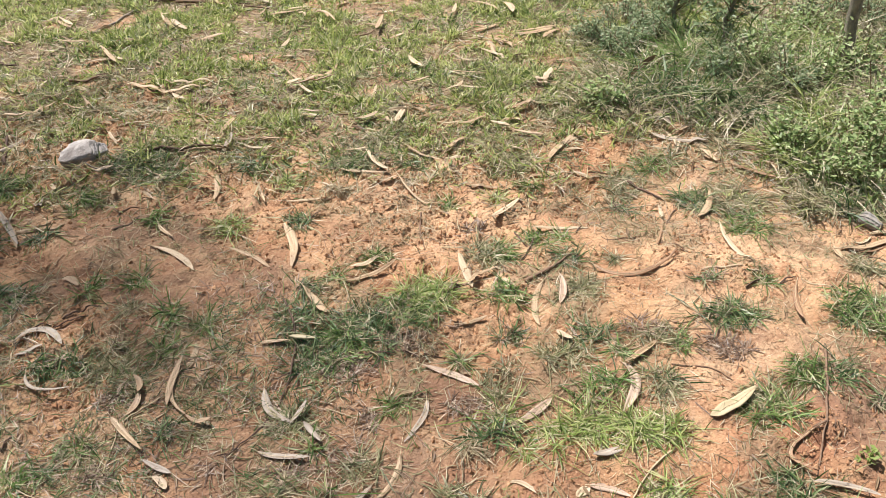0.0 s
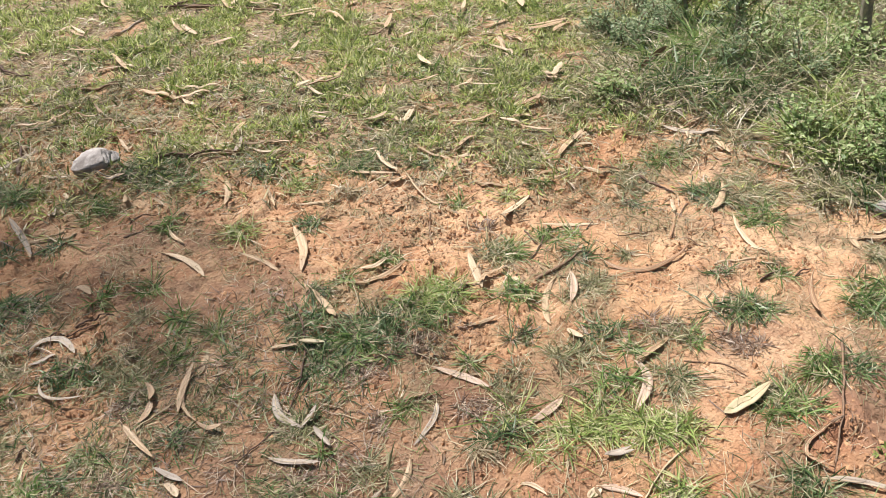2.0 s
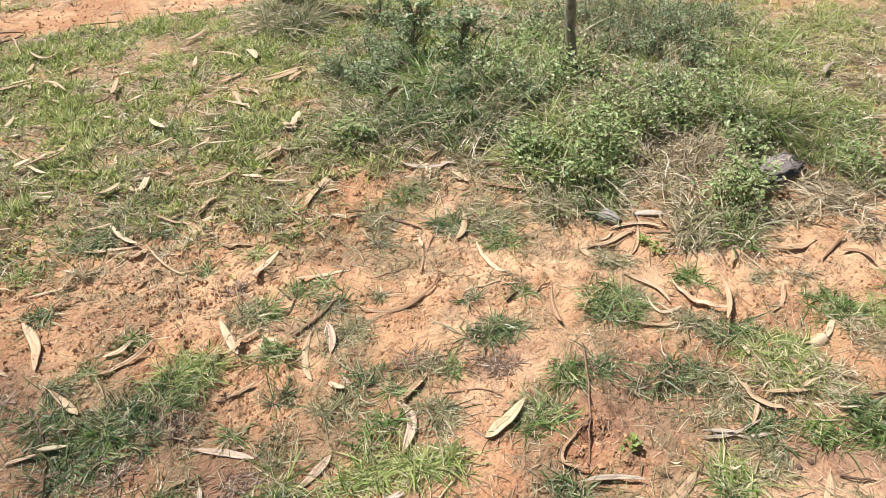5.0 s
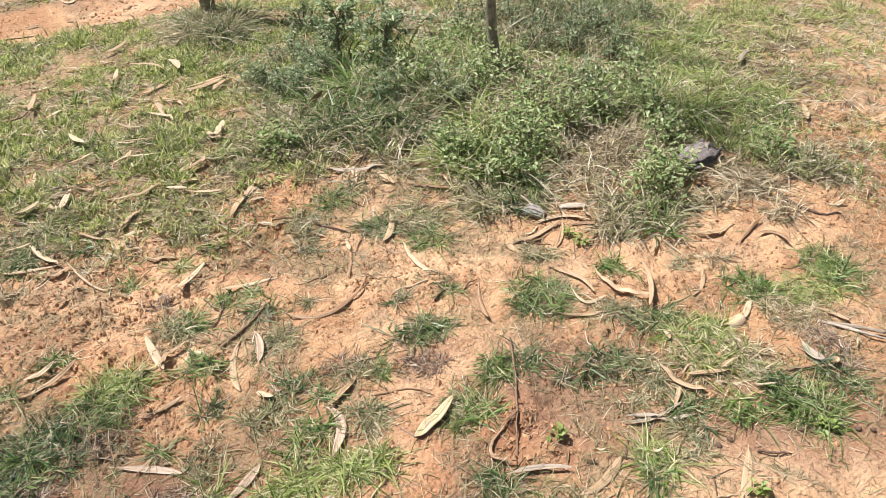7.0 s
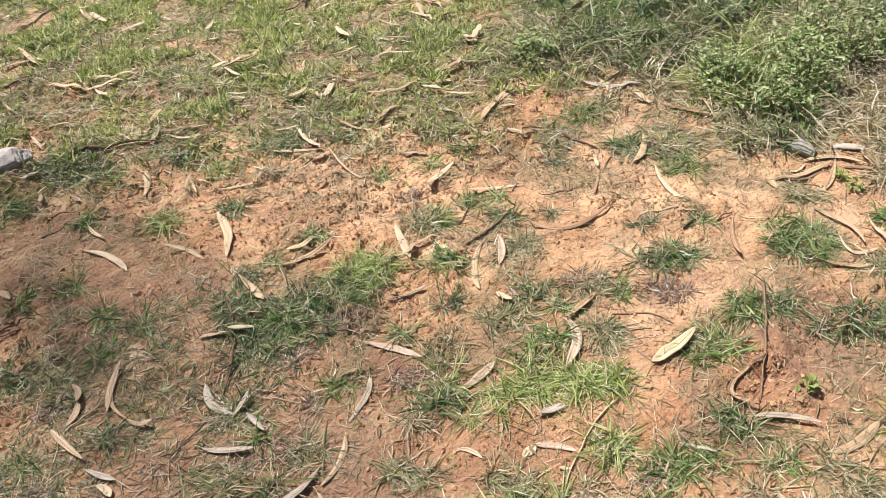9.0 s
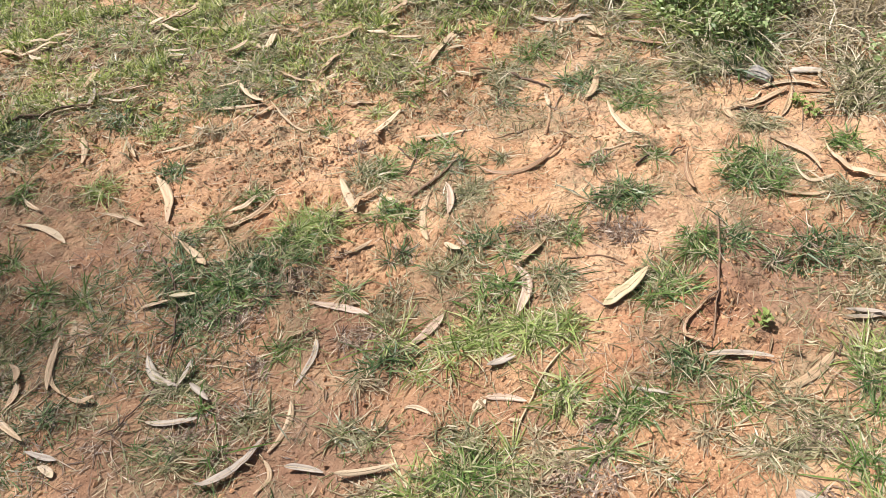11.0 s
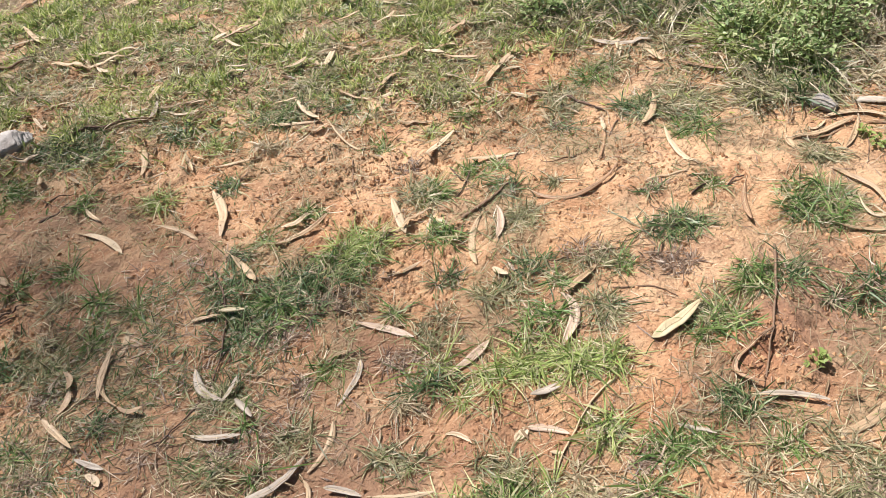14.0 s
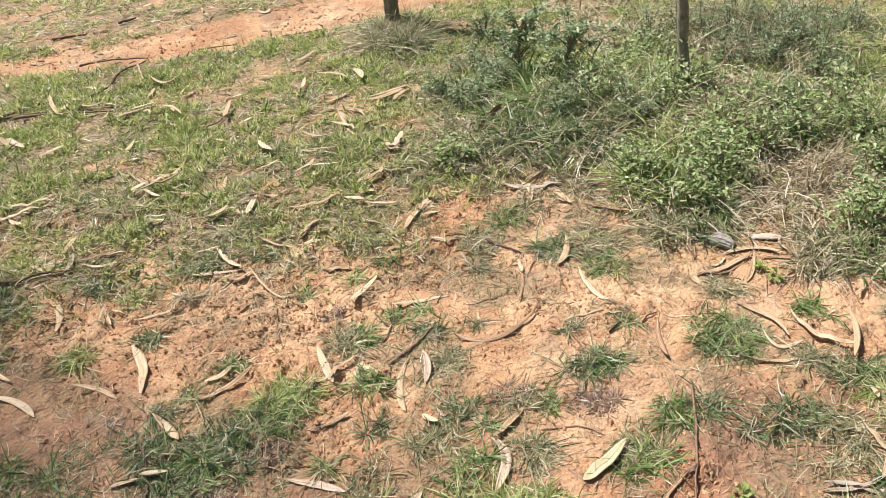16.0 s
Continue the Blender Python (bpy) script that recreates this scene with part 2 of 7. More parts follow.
WOOD = {
    "brown": bark_like("brown_twig", (0.13, 0.075, 0.045), (0.28, 0.18, 0.11)),
    "dark": bark_like("dark_twig", (0.065, 0.04, 0.028), (0.17, 0.10, 0.065)),
    "grey": bark_like("grey_stick", (0.20, 0.165, 0.125), (0.38, 0.32, 0.25)),
    "straw": bark_like("straw_stalk", (0.36, 0.27, 0.155), (0.55, 0.44, 0.28)),
    "tan": bark_like("tan_stalk", (0.33, 0.23, 0.135), (0.52, 0.39, 0.25)),
}
TRUNK = bark_like("trunk_bark", (0.12, 0.105, 0.078), (0.42, 0.375, 0.285), (48.0, 48.0, 20.0), 0.010)
SCRAP = bark_like("bark_scrap", (0.17, 0.135, 0.10), (0.47, 0.395, 0.305), (25.0, 160.0, 60.0))
PALE_BARK = bark_like("bleached_bark", (0.25, 0.21, 0.165), (0.56, 0.49, 0.40), (25.0, 130.0, 60.0))
CHAR = bark_like("weathered_dark_wood", (0.045, 0.037, 0.034), (0.32, 0.275, 0.25), (16.0, 130.0, 130.0))


def stone_nodes(tree, add, shade=1.0):
    tint = lambda *c: tuple(shade * v for v in c)
    p = add("TexCoord").outputs["Object"]
    seam = noise_of(add, add("Mapping", Vector=p, Rotation=(0.2, 0.35, 0.0), Scale=(9.0, 9.0, 55.0)).outputs[0], 1.0, 4)
    c = colour_ramp(add, noise_of(add, p, 16.0, 6, 0.65), (0.35, tint(0.36, 0.325, 0.29)), (0.52, tint(0.55, 0.50, 0.45)), (0.66, tint(0.66, 0.605, 0.545)))
    c = blend(add, tree, colour_ramp(add, noise_of(add, p, 9.0, 3), (0.58, (0, 0, 0)), (0.70, (0.6, 0.6, 0.6))), c, (0.40, 0.255, 0.15))
    c = blend(add, tree, colour_ramp(add, seam, (0.36, (0.75, 0.75, 0.75)), (0.48, (0, 0, 0))), c, (0.15, 0.125, 0.105))
    bump = add("Bump", Height=noise_of(add, p, 35.0, 7, 0.7), Strength=0.8, Distance=0.012)
    bump = add("Bump", Height=seam, Strength=0.8, Distance=0.012, Normal=bump.outputs[0])
    return add("BsdfPrincipled", Base_Color=c, Roughness=0.9, Normal=bump.outputs[0]).outputs[0]


STONE = material("grey_stone", lambda tree, add: stone_nodes(tree, add, 0.84))
DULL_STONE = material("dull_grey_stone", lambda tree, add: stone_nodes(tree, add, 0.68))


# ---- mesh tools ----
def mesh_from(name, verts, sizes, loops, mat, smooth=False):
    """A mesh from flat arrays: vertices, corners per face, corner indices."""
    me = bpy.data.meshes.new(name)
    me.vertices.add(len(verts))
    me.vertices.foreach_set("co", np.asarray(verts, np.float32).ravel())
    me.loops.add(len(loops))
    me.loops.foreach_set("vertex_index", np.asarray(loops, np.int32))
    me.polygons.add(len(sizes))
    starts = np.concatenate(([0], np.cumsum(sizes)[:-1]))
    me.polygons.foreach_set("loop_start", np.asarray(starts, np.int32))
    me.update(calc_edges=True)
    me.polygons.foreach_set("use_smooth", np.full(len(sizes), smooth))
    me.materials.append(mat)
    return me


def child(name, me, parent, label="", kind=""):
    ob = new(name, me)
    ob.parent = parent
    return tagged(ob, label, kind=kind)


def thing(name, x, y, z, label, category, group=""):
    ob = new(name)
    ob.empty_display_size = 0.03
    ob.location = (x, y, z)
    return tagged(ob, label, category, group)


def blades(name, base, length, wide, az, lean, droop, mat, floor=None):
    """Grass blades: tapering strips of three pieces that lean along az (radians) and droop towards the tip."""
    n = len(length)
    s = np.array([0.0, 0.4, 0.75, 1.0])[None, :]
    out = length[:, None] * (np.sin(lean)[:, None] * s + 0.45 * droop[:, None] * s ** 2)
    up = length[:, None] * (np.cos(lean)[:, None] * s - 0.55 * droop[:, None] * s ** 2)
    ca, sa = np.cos(az)[:, None], np.sin(az)[:, None]
    veer = np.random.RandomState(n + 1).normal(0, 0.24, n)[:, None] * length[:, None] * s ** 2
    px, py = base[:, 0:1] + out * ca - veer * sa, base[:, 1:2] + out * sa + veer * ca
    rise = np.maximum(up, 0.002 + 0.004 * s)
    pz = base[:, 2:3] + rise if floor is None else np.maximum(base[:, 2:3] + up, floor(px, py) + 0.002 + 0.003 * s)
    half = 0.5 * wide[:, None] * np.array([0.75, 1.0, 0.7])[None, :]
    twist = np.random.RandomState(n).uniform(-0.9, 0.9, n)[:, None]
    sx, sy, sz = -sa * np.cos(twist), ca * np.cos(twist), np.sin(twist)
    v = np.zeros((n, 7, 3))
    for k in range(3):
        for side, sign in ((0, -1), (1, 1)):
            v[:, 2 * k + side, 0] = px[:, k] + sign * half[:, k] * sx[:, 0]
            v[:, 2 * k + side, 1] = py[:, k] + sign * half[:, k] * sy[:, 0]
            v[:, 2 * k + side, 2] = pz[:, k] + sign * half[:, k] * sz[:, 0]
    v[:, 6, 0], v[:, 6, 1], v[:, 6, 2] = px[:, 3], py[:, 3], pz[:, 3]
    pattern = np.array([0, 1, 3, 2, 2, 3, 5, 4, 4, 5, 6])
    loops = (pattern[None, :] + 7 * np.arange(n)[:, None]).ravel()
    sizes = np.tile([4, 4, 3], n)
    return mesh_from(name, v.reshape(-1, 3), sizes, loops, mat)


def leaflets(name, spot, way, length, wide, mat, fold=0.25, loose=0.45):
    """Small leaves: two folded halves of four corners each, at spot along way."""
    n = len(length)
    r = np.random.RandomState(n + 3)
    way = way / np.linalg.norm(way, axis=1, keepdims=True)
    up = np.tile([0.0, 0.0, 1.0], (n, 1)) + r.normal(0, loose, (n, 3))
    side = np.cross(way, up)
    side /= np.linalg.norm(side, axis=1, keepdims=True) + 1e-9
    nor = np.cross(side, way)
    L, W = length[:, None], 0.5 * wide[:, None]
    v = np.zeros((n, 6, 3))
    v[:, 0] = spot
    v[:, 1] = spot + way * L * 0.30 + side * W * 0.9 + nor * W * fold * 1.6
    v[:, 2] = spot + way * L * 0.72 + side * W * 0.85 + nor * W * fold * 1.2
    v[:, 3] = spot + way * L - nor * L * 0.08
    v[:, 4] = spot + way * L * 0.72 - side * W * 0.85 + nor * W * fold * 1.2
    v[:, 5] = spot + way * L * 0.30 - side * W * 0.9 + nor * W * fold * 1.6
    pattern = np.array([0, 1, 2, 3, 0, 3, 4, 5])
    loops = (pattern[None, :] + 6 * np.arange(n)[:, None]).ravel()
    return mesh_from(name, v.reshape(-1, 3), np.full(2 * n, 4), loops, mat)


def tube(name, points, radii, mat, sides=7):
    """A round stem through points, with its own radius at each and closed ends."""
    pts = [Vector(p) for p in points]
    verts, sizes, loops = [], [], []
    side = Vector((0.3, 0.9, 0.2))
    for k, p in enumerate(pts):
        d = (pts[min(k + 1, len(pts) - 1)] - pts[max(k - 1, 0)]).normalized()
        u = d.cross(side)
        u = (u if u.length > 0.05 else d.cross(Vector((1, 0, 0)))).normalized()
        w = d.cross(u)
        for a in range(sides):
            ang = 2 * math.pi * a / sides
            verts.append(p + float(radii[k]) * (math.cos(ang) * u + math.sin(ang) * w))
    for k in range(len(pts) - 1):
        for a in range(sides):
            b = (a + 1) % sides
            loops += [k * sides + a, k * sides + b, (k + 1) * sides + b, (k + 1) * sides + a]
            sizes.append(4)
    loops += list(range(sides - 1, -1, -1)) + [(len(pts) - 1) * sides + a for a in range(sides)]
    sizes += [sides, sides]
    return mesh_from(name, [tuple(v) for v in verts], sizes, loops, mat, True)


def bow(a, m, b, count):
    """Points along the arc that goes through a, m and b."""
    a, m, b = np.array(a), np.array(m), np.array(b)
    k = 2 * m - 0.5 * (a + b)
    s = np.linspace(0, 1, count)[:, None]
    return (1 - s) ** 2 * a + 2 * s * (1 - s) * k + s ** 2 * b


def ground_at(x, y):
    return float(height(np.array([x]), np.array([y]))[0])


# ---- the ground ----
def spaced(low, high, step, reach, extra=()):
    mid = np.concatenate([np.arange(low, high, step)] + [np.arange(a, b, s) for a, b, s in extra])
    grow = np.cumsum(step * 1.5 * 1.32 ** np.arange(1, 60))
    grow = grow[grow < reach]
    far = np.cumsum((mid[-1] - mid[-2]) * 1.32 ** np.arange(1, 60))
    far = far[far < reach]
    return np.concatenate([(mid[0] - grow)[::-1], mid, mid[-1] + far])


def build_ground():
    xs = spaced(-2.0, 3.0, 0.009, 2600)
    ys = spaced(0.4, 3.0, 0.009, 2600, ((3.0, 6.6, 0.035),))
    gx, gy = np.meshgrid(xs, ys)
    gz = height(gx, gy)
    nx, ny = len(xs), len(ys)
    v = np.stack([gx, gy, gz], -1).reshape(-1, 3)
    i = (np.arange(ny - 1)[:, None] * nx + np.arange(nx - 1)[None, :]).ravel()
    loops = np.stack([i, i + 1, i + nx + 1, i + nx], 1).ravel()
    me = mesh_from("ground", v, np.full(len(i), 4), loops, SOIL, True)
    cover = np.clip(1.1 * lawn(gx, gy) * (0.45 + 0.55 * ramp(lattice(gx, gy, 0.05, 9), 0.1, 0.6)), 0, 0.92)
    away = np.maximum(np.maximum(-2.0 - gx, gx - 3.2), np.maximum(0.4 - gy, gy - 6.0))
    fade = ramp(away, 0.0, 1.0)
    cover = cover * (1 - fade) + 0.35 * fade
    cover = np.maximum(cover, 0.8 * blob(gx, gy, 1.25, 2.95, 0.75, 0.45))
    cover = np.maximum(cover, (1 - fade) * 0.55 * ramp(0.55 * lattice(gx, gy, 0.16, 15) + 0.45 * lattice(gx, gy, 0.05, 5), 0.48, 0.8))
    cover = cover * (1 - 0.8 * foot(gx, gy))
    # browner earth patches; blobs at negative x also paint the dappled shade there
    dark_soil_shade = 0.45 * blob(gx, gy, -0.5, 1.25, 0.5, 0.3) + 0.8 * blob(gx, gy, -0.28, 1.0, 0.28, 0.16) + 0.9 * blob(gx, gy, -0.52, 1.72, 0.16, 0.12) + 0.7 * blob(gx, gy, -0.95, 1.75, 0.4, 0.35) + 0.5 * blob(gx, gy, -0.28, 2.0, 0.14, 0.08) + 0.9 * blob(gx, gy, -0.08, 1.06, 0.32, 0.18) + 0.9 * blob(gx, gy, 0.98, 1.25, 0.16, 0.22) + 0.6 * blob(gx, gy, 0.3, 1.35, 0.3, 0.12) + 0.9 * blob(gx, gy, 1.55, 1.0, 0.25, 0.16) + 0.7 * blob(gx, gy, 1.25, 1.35, 0.3, 0.15) + 0.9 * blob(gx, gy, 1.01, 1.24, 0.13, 0.10) + 0.7 * blob(gx, gy, 1.15, 1.35, 0.12, 0.08) + 0.8 * blob(gx, gy, 0.00, 1.35, 0.12, 0.06) + 0.6 * blob(gx, gy, -0.09, 1.42, 0.10, 0.06) + 0.4 * blob(gx, gy, 0.67, 1.55, 0.12, 0.06) + 0.5 * blob(gx, gy, 0.24, 1.01, 0.15, 0.06) + 0.6 * blob(gx, gy, -0.86, 1.98, 0.20, 0.10) + 0.6 * blob(gx, gy, 1.33, 1.00, 0.12, 0.08)
    dark_soil_shade = np.clip(dark_soil_shade * (0.2 + 0.8 * lattice(gx, gy, 0.09, 14) + 0.8 * lattice(gx, gy, 0.035, 28)), 0, 1)
    sand = 0.7 * blob(gx, gy, 1.22, 0.84, 0.32, 0.18) + 0.9 * blob(gx, gy, 1.80, 1.70, 0.50, 0.18) + 0.75 * blob(gx, gy, 0.15, 2.14, 0.55, 0.11) + 0.9 * blob(gx, gy, 1.05, 0.72, 0.22, 0.16) + 0.8 * blob(gx, gy, 0.75, 0.62, 0.25, 0.12) + 0.45 * blob(gx, gy, 0.95, 1.98, 0.35, 0.12) + 0.7 * blob(gx, gy, -0.05, 2.02, 0.28, 0.12) + 0.6 * blob(gx, gy, 0.6, 1.45, 0.10, 0.12) + 0.6 * blob(gx, gy, 1.5, 1.72, 0.3, 0.12) + 1.3 * bare_east(gx, gy) + 0.55 * blob(gx, gy, 0.9, 1.95, 1.0, 0.22) + 0.3 * blob(gx, gy, -0.6, 1.25, 0.4, 0.25)
    sand = np.clip(sand * (0.35 + 1.1 * lattice(gx, gy, 0.07, 24)), 0, 1)
    dug = np.clip((blob(gx, gy, 0.70, 1.16, 0.13, 0.12) + 0.8 * blob(gx, gy, 0.80, 1.24, 0.10, 0.08) + 0.6 * blob(gx, gy, 0.22, 1.08, 0.12, 0.08) + 0.5 * blob(gx, gy, 0.42, 2.1, 0.14, 0.10)) * (0.6 + 0.7 * lattice(gx, gy, 0.06, 27)), 0, 1)
    me.attributes.new("dug", "FLOAT", "POINT").data.foreach_set("value", dug.ravel().astype(np.float32))
    me.attributes.new("sand", "FLOAT", "POINT").data.foreach_set("value", sand.ravel().astype(np.float32))
    me.attributes.new("dark_soil_shade", "FLOAT", "POINT").data.foreach_set("value", dark_soil_shade.ravel().astype(np.float32))
    me.attributes.new("cover", "FLOAT", "POINT").data.foreach_set("value", cover.ravel().astype(np.float32))
    return tagged(new("ground", me), "bare red sandy earth with crumbs and worn grass", "ground", kind="structure")


build_ground()


# ---- grass that nobody could count ----
def scatter(count, x0, x1, y0, y1, share, seed):
    r = np.random.RandomState(seed)
    x, y = r.uniform(x0, x1, count), r.uniform(y0, y1, count)
    keep = r.rand(count) < share(x, y)
    return x[keep], y[keep], r


def carpet(name, count, box, share, low, high, wide, lean, mat, label, seed, droop=0.6):
    x, y, r = scatter(count, *box, share, seed)
    n = len(x)
    base = np.stack([x, y, height(x, y) - 0.002], 1)
    me = blades(name, base, r.uniform(low, high, n) * (0.55 + 0.9 * lattice(x, y, 0.11, 40)), r.uniform(*wide, n), r.uniform(0, 2 * math.pi, n), r.uniform(*lean, n), r.uniform(0, droop, n), mat, height)
    return tagged(new(name, me), label, "grass", kind="stuff")


def sunny(x, y):
    return lawn(x, y) * (0.07 + 0.93 * ramp(0.5 * lattice(x, y, 0.20, 41) + 0.5 * lattice(x, y, 0.07, 42), 0.37, 0.60))


def shady(x, y):
    return lawn(x, y) * ramp(0.6 * lattice(x, y, 0.26, 43) + 0.4 * lattice(x, y, 0.08, 44), 0.42, 0.68)


carpet("lawn_grass", 270000, (-2.6, 2.6, 1.95, 5.0), sunny, 0.018, 0.06, (0.003, 0.0066), (0.2, 1.35), LAWN, "short yellow-green grass thinning into bare earth", 11)
carpet("lawn_grass", 80000, (-2.6, 2.6, 1.95, 5.0), shady, 0.018, 0.055, (0.0026, 0.006), (0.4, 1.45), GRASS["green"], "patches of deeper green short grass", 10)
carpet("greyish_grass", 90000, (-2.6, 2.2, 2.05, 3.6), lambda x, y: ramp(y - 0.22 * blob(x, y, 0.25, 2.2, 0.65, 0.4), 2.05, 2.4) * ramp(3.6 - y, 0.0, 0.7) * ramp(0.55 * lattice(x, y, 0.15, 91) + 0.45 * lattice(x, y, 0.05, 92), 0.40, 0.62), 0.02, 0.05, (0.0018, 0.0042), (0.5, 1.5), GRASS["grey"], "greyish half-dry grass where the lawn thins out", 93, 1.1)
carpet("lawn_grass", 70000, (-3.6, 3.0, 4.7, 8.0), sunny, 0.02, 0.055, (0.0035, 0.007), (0.5, 1.45), LAWN, "short green grass behind the dirt track", 12)
carpet("lawn_grass", 60000, (2.3, 4.8, 2.2, 5.0), sunny, 0.02, 0.06, (0.0026, 0.006), (0.3, 1.35), LAWN, "thin short grass on trodden earth", 17)


def fringe(x, y):
    """The bleached edge of the thicket."""
    wild = blob(x, y, 1.50, 2.75, 0.85, 0.62)
    front = np.interp(x, (0.4, 0.62, 0.95, 1.02, 1.18, 1.37, 1.5, 1.6, 1.9, 2.3), (2.75, 2.66, 2.60, 2.35, 2.10, 2.12, 2.18, 1.85, 1.88, 1.9))
    return ramp(y - front, -0.04, 0.05) * (0.3 + 0.7 * ramp(x, 1.05, 1.55)) * ramp(wild, 0.22, 0.5) * (1 - 0.2 * ramp(wild, 0.6, 0.95)) * (0.15 + 0.85 * ramp(lattice(x, y, 0.11, 61), 0.3, 0.75))


carpet("bleached_straw", 26000, (0.4, 3.0, 2.0, 3.8), fringe, 0.05, 0.13, (0.0022, 0.005), (0.5, 1.5), WISP, "bleached curled straw round the thicket", 62, 1.7)
carpet("bleached_straw", 5000, (0.7, 2.9, 2.3, 4.3), lambda x, y: np.minimum(1, fringe(x, y) + fringe(x - 0.5, y - 0.9)), 0.10, 0.24, (0.0018, 0.0042), (0.15, 1.1), WISP, "long bleached stalks arching through the thicket", 69, 1.7)
carpet("dead_grass", 15000, (-2.6, 3.0, 2.1, 5.0), lambda x, y: 0.8 * ramp(0.5 * lattice(x, y, 0.24, 71) + 0.5 * lattice(x, y, 0.08, 72), 0.42, 0.66) * ramp(y, 2.1, 2.6) * (1 - 0.95 * track(x, y)) * (1 - 0.7 * foot(x, y)), 0.02, 0.06, (0.0016, 0.0038), (0.9, 1.5), GRASS["brown"], "dead brown grass matted between the green", 73, 0.8)
carpet("bleached_straw", 30000, (-2.6, 3.4, 2.0, 5.0), lambda x, y: (0.12 + 0.6 * ramp(0.5 * lattice(x, y, 0.25, 63) + 0.5 * lattice(x, y, 0.08, 64), 0.4, 0.7)) * ramp(y, 2.0, 2.6) * (1 - 0.8 * foot(x, y)) * (1 - 0.9 * track(x, y)) * (1 - 0.6 * bare_east(x, y)), 0.025, 0.08, (0.0018, 0.0042), (0.9, 1.53), WISP, "bleached straw tangled in the short grass", 65, 1.3)
carpet("bleached_straw", 30000, (-3.6, 3.0, 4.9, 8.0), lambda x, y: 0.7 * ramp(0.5 * lattice(x, y, 0.3, 66) + 0.5 * lattice(x, y, 0.1, 67), 0.35, 0.65) * (1 - track(x, y)), 0.03, 0.09, (0.003, 0.006), (0.9, 1.53), WISP, "bleached straw in the grass behind the dirt track", 68, 1.3)
carpet("dry_grass", 52000, (-2.6, 4.6, 1.9, 5.4), lambda x, y: (0.22 * ramp(y, 1.9, 2.6) * (1 - 0.8 * foot(x, y)) + 0.5 * lawn(x, y)) * (1 - 0.9 * track(x, y)), 0.025, 0.08, (0.0014, 0.0038), (0.9, 1.55), GRASS["straw"], "flattened dry straw between the green grass", 13)


def outer(x, y):
    """Thin grass on the rest of the field."""
    inside = (x > -2.6) & (x < 4.6) & (y > 0.4) & (y < 5.0)
    return np.where(inside, 0.0, (1 - track(x, y)) * (0.1 + 0.9 * ramp(0.6 * lattice(x, y, 0.5, 51) + 0.4 * lattice(x, y, 0.14, 52), 0.4, 0.65)))


carpet("field_grass", 90000, (-6.0, 7.0, -3.0, 9.0), outer, 0.03, 0.08, (0.007, 0.014), (0.3, 1.4), LAWN, "thin short grass on the open red field", 53)
carpet("field_straw", 40000, (-6.0, 7.0, -3.0, 9.0), lambda x, y: np.minimum(1, 1.3 * outer(x, y)), 0.03, 0.09, (0.004, 0.008), (0.9, 1.55), GRASS["straw"], "dry straw on the open red field", 54)
carpet("straw_litter", 28000, (-1.9, 2.9, 0.4, 3.0), lambda x, y: 0.10 + 0.6 * ramp(lattice(x, y, 0.2, 12), 0.42, 0.8), 0.01, 0.06, (0.0008, 0.0022), (1.38, 1.57), GRASS["brown"], "thin dead stalks and roots strewn over the earth", 14, 0.2)
carpet("straw_litter", 15000, (-1.9, 2.9, 0.4, 3.0), lambda x, y: 0.08 + 0.5 * ramp(lattice(x, y, 0.23, 18), 0.45, 0.8), 0.012, 0.075, (0.0008, 0.0024), (1.35, 1.56), GRASS["straw"], "thin pale straws strewn over the earth", 19, 0.2)
carpet("bleached_straw", 16000, (2.4, 3.9, 1.6, 3.6), lambda x, y: 0.15 + 0.85 * ramp(0.5 * lattice(x, y, 0.22, 95) + 0.5 * lattice(x, y, 0.07, 96), 0.38, 0.66), 0.02, 0.07, (0.0018, 0.0042), (1.1, 1.55), WISP, "bleached straw strewn over the worn earth", 97, 0.9)
carpet("sparse_grass", 14000, (2.4, 3.9, 1.6, 3.6), lambda x, y: ramp(0.5 * lattice(x, y, 0.26, 98) + 0.5 * lattice(x, y, 0.08, 99), 0.42, 0.68), 0.02, 0.05, (0.002, 0.0045), (0.4, 1.4), LAWN, "thin short grass on the worn earth", 94)
carpet("sparse_grass", 85000, (-1.9, 2.9, 0.4, 2.6), lambda x, y: 0.05 + 0.75 * ramp(0.6 * lattice(x, y, 0.16, 15) + 0.4 * lattice(x, y, 0.05, 5), 0.44, 0.78), 0.012, 0.05, (0.001, 0.0026), (0.4, 1.45), GRASS["grey"], "sparse short grass sprouting from the earth", 15)
carpet("sparse_grass", 13000, (-1.35, -0.02, 0.70, 1.70), lambda x, y: ramp(0.45 * lattice(x, y, 0.21, 101) + 0.35 * lattice(x, y, 0.07, 102) + 0.2 * lattice(x, y, 0.025, 104), 0.50, 0.68), 0.012, 0.045, (0.0012, 0.003), (0.5, 1.5), GRASS["dark"], "thin dull green grass creeping over shaded earth", 103, 1.0)
carpet("dead_grass", 8000, (-1.35, 0.05, 0.70, 1.75), lambda x, y: ramp(0.45 * lattice(x, y, 0.21, 101) + 0.35 * lattice(x, y, 0.07, 105) + 0.2 * lattice(x, y, 0.025, 106), 0.42, 0.66), 0.015, 0.05, (0.0012, 0.003), (1.0, 1.54), GRASS["brown"], "dead brown grass strewn over shaded earth", 107, 0.8)
